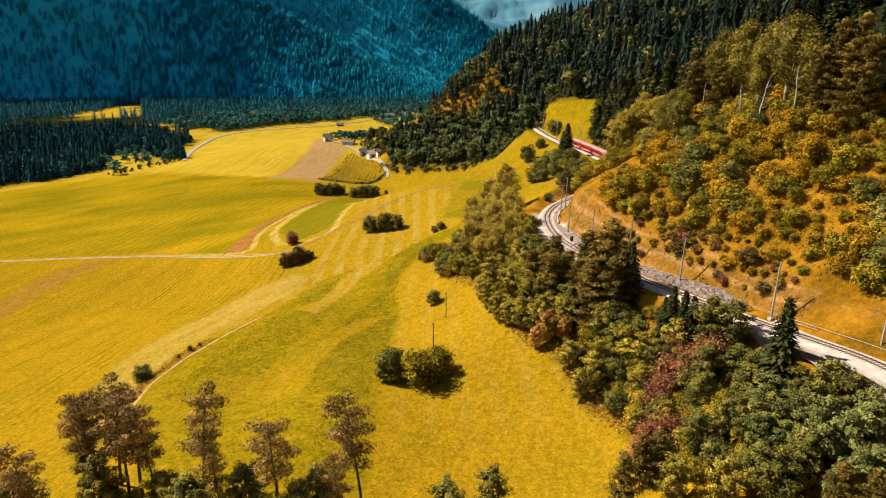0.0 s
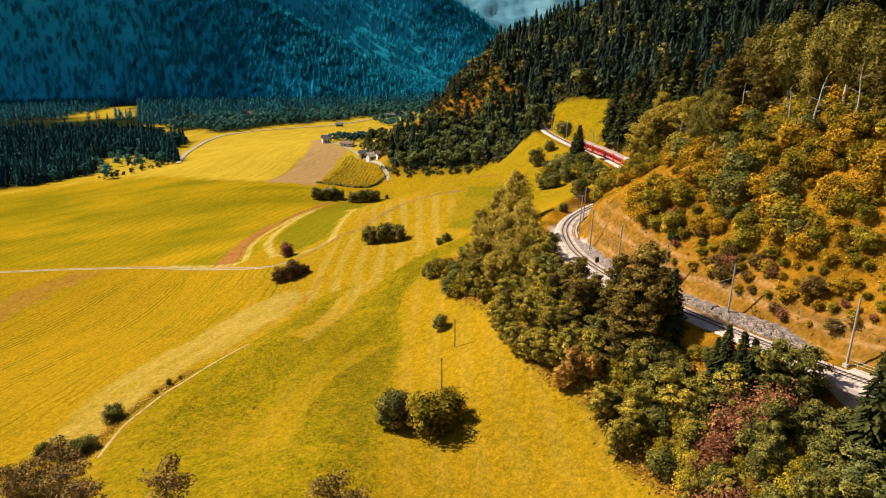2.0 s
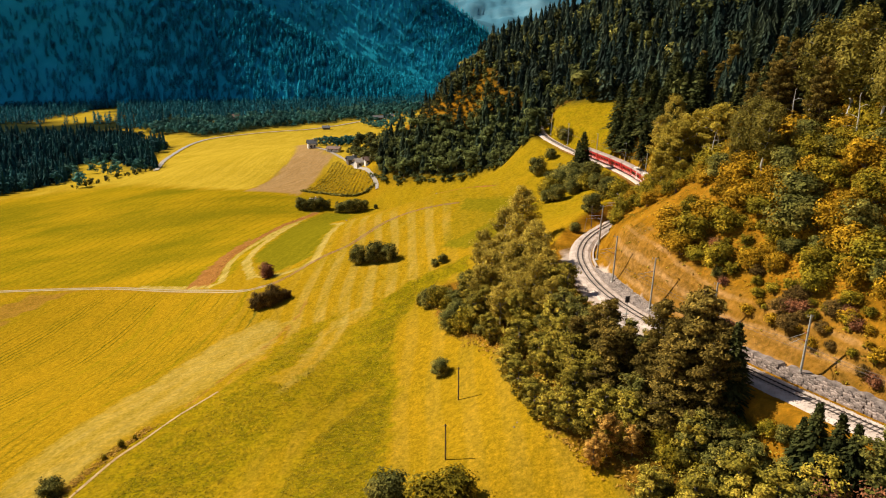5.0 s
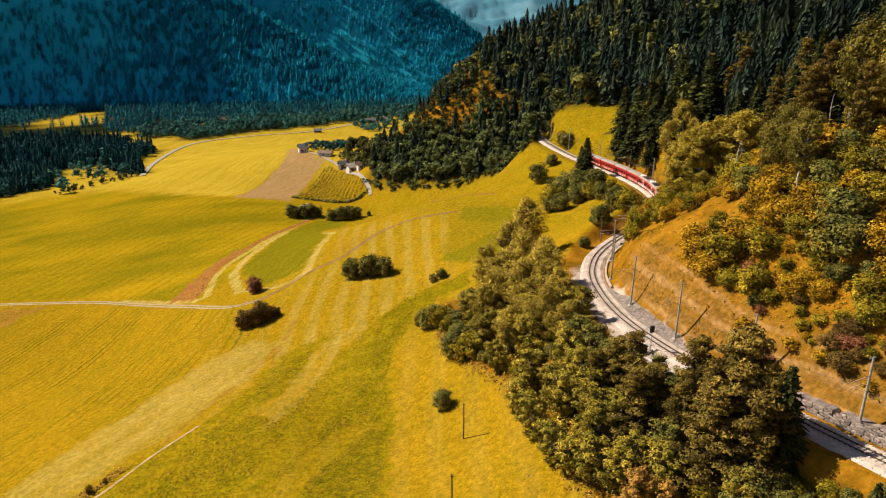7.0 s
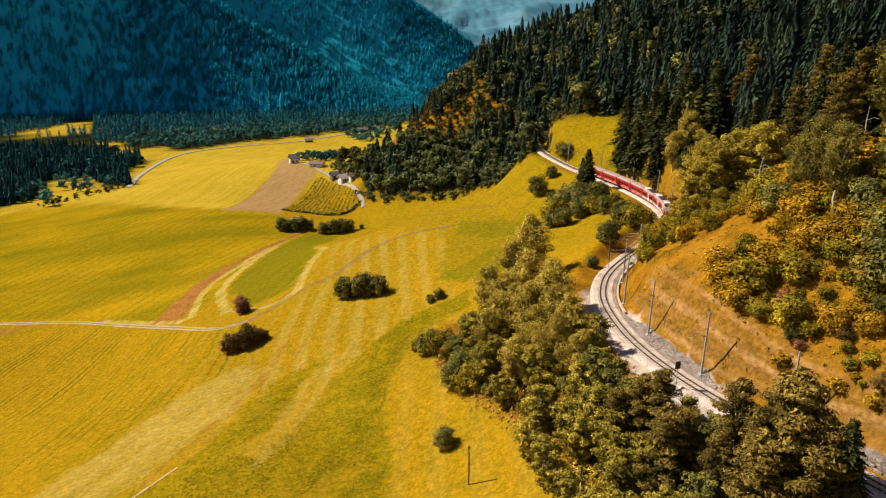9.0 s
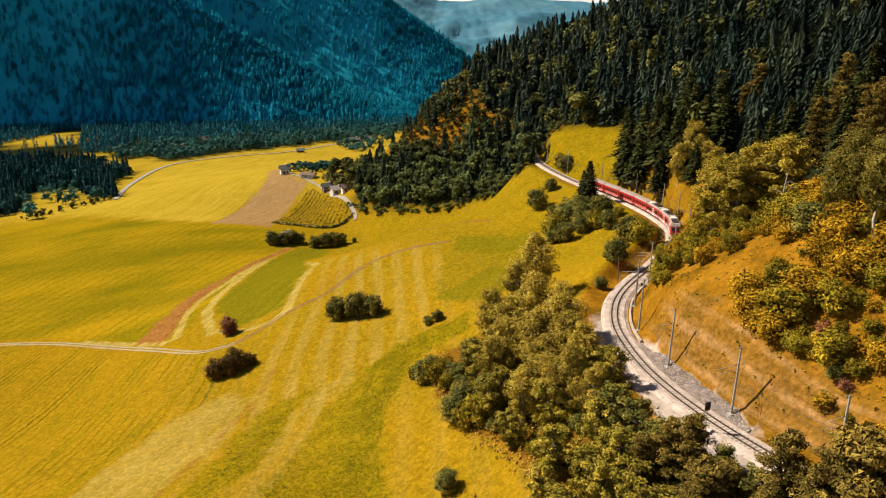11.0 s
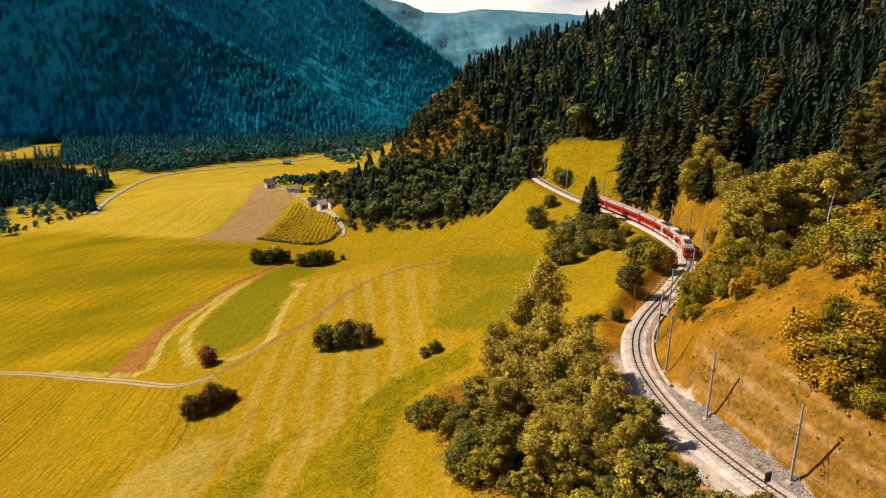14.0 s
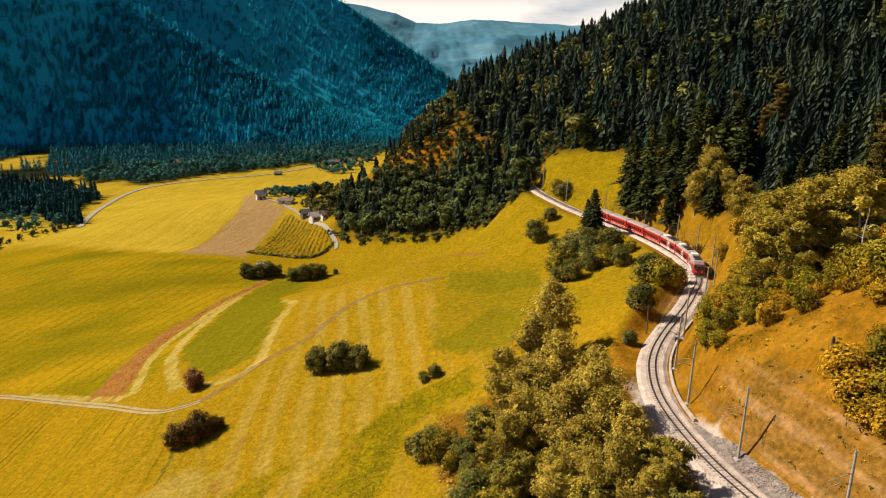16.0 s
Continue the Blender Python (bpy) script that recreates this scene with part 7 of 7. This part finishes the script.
tufts("slope_clumps", clumps[height(clumps[:, 0], clumps[:, 1]) > 18.5], 7, 0.3, M_SLOPE_LEAF, "small green herb clumps on the dry slope", "herbs")
low_growth = spots_in(SLOPE_SCRUB, 9500)
tufts("slope_undergrowth", low_growth[::2], 5, 0.28, M_SLOPE_LEAF, "low olive undergrowth between the shrubs", "undergrowth")
tufts("golden_undergrowth", low_growth[1::2], 5, 0.26, M_GOLD, "low golden undergrowth between the shrubs", "undergrowth")
edge = np.array([(x + PRNG.normal(1.9, 0.8), y + PRNG.normal(0, 1.5)) for x, y in spline([(a, b, 0) for a, b in BELT_EDGE], 0.12)[:, :2]])
bank_growth = spots_in(BANK, 13000)
tufts("bank_undergrowth", bank_growth, 5, 0.45, M_LEAF, "low olive undergrowth below the trees", "undergrowth")
tufts("edge_growth", edge, 5, 0.36, M_FERN, "orange undergrowth along the edge of the trees", "undergrowth")
bank_line = spline([(a, b, 0) for a, b in BANK_PATH], 0.25)[:, :2]
low_bank = bank_line[bank_line[:, 1] < 152]
tufts("bank_weeds", np.concatenate([low_bank + PRNG.normal(0, 0.75, low_bank.shape) + (-2.2, 0.8) for _ in range(7)]), 4, 0.26, M_FERN, "dry weeds on the bank of the field path", "weeds")
# leavings of the mower in broken rows
hay = []
for k in range(26):
    x0, y0, gap_at = -118 + 2.6 * k + PRNG.normal(0, 0.5), 140 + 1.2 * k, PRNG.uniform(0, 6.28)
    for s in np.arange(0, 105, 0.35):
        if math.sin(s * 0.21 + gap_at) + PRNG.normal(0, 0.6) > 0.35:
            hay.append((x0 + 0.24 * s + 2.2 * math.sin(s * 0.03) + PRNG.normal(0, 0.18), y0 + 0.97 * s))
hay = np.array(hay)
hay = hay[inside([(-120, 140), (-66, 140), (-60, 160), (-52, 190), (-60, 224), (-67, 243), (-101, 262), (-128, 250)], hay[:, 0], hay[:, 1])]
tufts("mower_rows", hay, 2, 0.17, M_HERB, "broken rows of cut grass left by the mower", "grass")
earth_line = spline([(a, b, 0) for a, b in EARTH_BANK], 0.5)[:, :2]
tufts("ditch_weeds", earth_line + PRNG.normal(0, 1.2, earth_line.shape), 2, 0.4, M_FERN, "dry weeds along an earth bank", "weeds")

# maize in rows
rows, a = [], np.array(MAIZE)
along = (a[1] - a[0]) / np.linalg.norm(a[1] - a[0])
across = np.array([along[1], -along[0]])
for i in range(22):
    for s in np.arange(0, 95, 0.9):
        rows.append(a[0] + across * i * 2.7 + along * (s - 14) + PRNG.normal(0, 0.12, 2))
rows = np.array(rows)
rows = rows[inside(MAIZE, rows[:, 0], rows[:, 1])]
tufts("maize", rows, 5, 0.8, M_MAIZE, "ripe maize standing in rows", "maize")


front_row = spline([(-80.5, 436.6, 0), (-66, 431.5, 0), (-51.4, 427.4, 0), (-44, 429.4, 0), (-37, 435.4, 0)], 0.35)[:, :2]
tufts("maize_edge", front_row + PRNG.normal(0, 0.25, front_row.shape), 7, 1.2, M_DARK_LEAF, "dark green outer row of the maize field", "maize")


# ---- meadow poles, stumps, stones ----
def wooden_pole(x, y, h, label):
    top = tagged(new("wooden_pole"), label, "pole", "wooden poles")
    part("shaft", mesh_np("shaft", *tube([(0, 0, -0.5), (0.03, 0, h * 0.5), (0.0, 0.02, h)], [0.12, 0.11, 0.09], 8), M_POST, True), top)
    part("crossarm", bevelled("crossarm", -0.28, 0.28, -0.05, 0.05, h - 0.35, h - 0.25, M_POST, 0.01), top)
    top.location = (x, y, one_height(x, y))


wooden_pole(0.6, 147.2, 6.3, "weathered wooden pole standing in the mown meadow")
wooden_pole(-2.0, 128.5, 6.0, "weathered wooden pole behind the round bushes")
wooden_pole(36.0, 206.0, 5.5, "thin wooden pole on the grass below the track")


def stump(x, y, h, r):
    rng = np.random.default_rng(int(x * 10))
    top = tagged(new("tree_stump"), "dark weathered tree stump on the dry slope", "stump", "stumps")
    v, f = tube([(0, 0, -0.3), (0, 0, 0.15), (0.02, 0, h * 0.6), (0.05, 0.02, h)], [r * 1.4, r, r * 0.85, r * 0.75], 9)
    part("wood", mesh_np("wood", v + rng.normal(0, 0.03, v.shape), f, M_PINE_BARK, True), top)
    part("cut_face", mesh_np("cut_face", *tube([(0.05, 0.02, h - 0.02), (0.05, 0.02, h + 0.02)], [r * 0.72, 0.01], 9), M_POST), top)
    top.location = (x, y, one_height(x, y))


for x, y, h, r in ((39.9, 161.9, 1.0, 0.22), (38.3, 156.5, 0.8, 0.25), (44.0, 171.5, 0.9, 0.2)):
    stump(x, y, h, r)


def dead_tree(x, y, h, lean):
    rng = np.random.default_rng(int(y))
    top = tagged(new("dead_tree"), "bare pale dead tree trunk among the shrubs", "tree", "dead trees")
    line = [(lean * h * (k / 5) ** 1.3 + rng.normal(0, 0.12), rng.normal(0, 0.12), -0.3 + h * k / 5) for k in range(6)]
    part("trunk", mesh_np("trunk", *tube(line, [0.16, 0.145, 0.125, 0.1, 0.07, 0.03]), M_BIRCH_BARK, True), top)
    for k in range(5):
        b = np.array(line[2 + k % 4])
        a = k * 2.4
        part("branch", mesh_np("branch", *tube([b, b + (math.cos(a) * 1.3, math.sin(a) * 1.3, 0.5), b + (math.cos(a) * 2.4, math.sin(a) * 2.4, 0.4)], [0.035, 0.025, 0.012], 5), M_BIRCH_BARK, True), top)
    top.location = (x, y, one_height(x, y))


for x, y, h, lean in ((65.5, 132, 11, 0.02), (62.0, 138.0, 10, 0.12), (60.5, 143.0, 8, -0.05), (52, 176, 8, 0.05), (58.5, 160, 9, 0.04)):
    dead_tree(x, y, h, lean)

rock_spots = [(x, y, one_height(x, y), r) for x, y, r in ((-40, 321, 0.9), (-38.6, 327.3, 0.8), (-37, 325, 0.7), (-33, 334, 0.6), (-28, 331, 0.7), (-2.1, 315.2, 0.9), (8.4, 131, 0.5), (9.0, 132, 0.4), (-30, 338, 0.6))]
stones("field_stones", rock_spots, M_STONE, "pale boulders lying in the pasture", "stones")
slope_rocks = [(q[0], q[1], one_height(q[0], q[1]), PRNG.uniform(0.1, 0.28)) for q in spots_in([(34, 140), (33, 160), (36, 172), (46, 165), (42, 145)], 40)]
stones("slope_rubble", slope_rocks, M_STONE, "scattered pale stones on the dry slope", "stones")


# ---- farm houses ----
def house(x, y, w, d, wall_h, roof_h, turn, roof_material, wall_material, label):
    top = tagged(new("farm_house"), label, "house", "farm houses")
    part("wall", bevelled("wall", -w / 2, w / 2, -d / 2, d / 2, -1.5, wall_h, wall_material, 0.04), top)
    o = 0.7
    for sgn in (-1, 1):
        e, r = (sgn * (d / 2 + o), wall_h - 0.4), (0, wall_h + roof_h)
        vs = [(sx * (w / 2 + o), yy, zz + dz) for dz in (0, 0.25) for sx in (-1, 1) for yy, zz in (e, r)]
        part("roof", mesh_of("roof", vs, [(0, 2, 3, 1), (4, 5, 7, 6), (0, 4, 6, 2), (1, 3, 7, 5), (0, 1, 5, 4), (2, 6, 7, 3)], roof_material), top)
    for sx in (-1, 1):
        vs = [(sx * (w / 2 - t), yy, zz) for t in (0, 0.2) for yy, zz in ((-d / 2, wall_h - 0.05), (d / 2, wall_h - 0.05), (0, wall_h + roof_h - 0.1))]
        part("gable", mesh_of("gable", vs, [(0, 1, 2), (3, 5, 4), (0, 3, 4, 1), (1, 4, 5, 2), (2, 5, 3, 0)], wall_material), top)
    part("chimney", bevelled("chimney", w * 0.2, w * 0.2 + 0.8, -0.4, 0.4, wall_h + roof_h * 0.5, wall_h + roof_h + 1.0, M_PLASTER, 0.04), top)
    for k in range(max(2, int(w / 3))):
        for z in ((1.0,) if wall_h < 4 else (1.0, 3.6)):
            xx = -w / 2 + (k + 0.5) * w / max(2, int(w / 3))
            win = part("window", bevelled("window", xx - 0.5, xx + 0.5, -d / 2 - 0.05, -d / 2 + 0.05, z, z + 1.2, M_GLASS, 0.02), top)
            part("sill", bevelled("sill", xx - 0.6, xx + 0.6, -d / 2 - 0.15, -d / 2 + 0.02, z - 0.1, z, M_WHITE, 0.01), win)
    part("door", bevelled("door", -w * 0.1 - 0.5, -w * 0.1 + 0.5, -d / 2 - 0.06, -d / 2 + 0.04, 0, 2.1, M_POST, 0.02), top)
    top.matrix_basis = Matrix.Translation((x, y, one_height(x, y))) @ Matrix.Rotation(radians(turn), 4, "Z")


house(-93, 551, 5.9, 5.3, 3.6, 2.3, 20, M_SLATE, M_PLASTER, "white farmhouse with a grey gable roof")
house(-74, 532, 9.2, 4.6, 2.0, 1.3, -20, M_TILE, M_PLASTER, "low shed with a reddish roof")
house(-58, 500, 5.9, 4.6, 2.6, 2.0, 25, M_SLATE, M_POST, "small dark timber house with a white gable")
house(-51, 486, 6.6, 5.3, 3.0, 2.0, 30, M_CONCRETE, M_PLASTER, "white house with a pale roof beside the lane")
house(-44, 474, 5.3, 4.6, 2.6, 1.8, 20, M_TILE, M_PLASTER, "small white house with a reddish roof at the wood's edge")
house(-132, 881, 8.0, 5.6, 2.4, 2.0, 0, M_SLATE, M_POST, "small field barn of dark timber")
house(-262, 955, 11.2, 8.0, 5.6, 3.6, 10, M_TILE, M_PLASTER, "reddish farmhouse among the river trees")
house(-67.5, 402, 3.3, 2.6, 1.5, 0.9, 10, M_CONCRETE, M_POST, "small hay hut behind the hedge")
house(-330, 610, 7.9, 5.9, 3.3, 2.3, 30, M_CONCRETE, M_PLASTER, "pale house half hidden in the valley forest")

house(-76, 966, 13, 7.5, 3.2, 2.4, 10, M_SLATE, M_POST, "dark timber farm building with a grey roof")
house(-62, 974, 12, 7.5, 3.4, 2.4, 10, M_SLATE, M_PLASTER, "pale farm building half hidden by trees")
house(-26, 1100, 10, 8, 4.5, 3, 0, M_SLATE, M_PLASTER, "small white house on the far knoll")
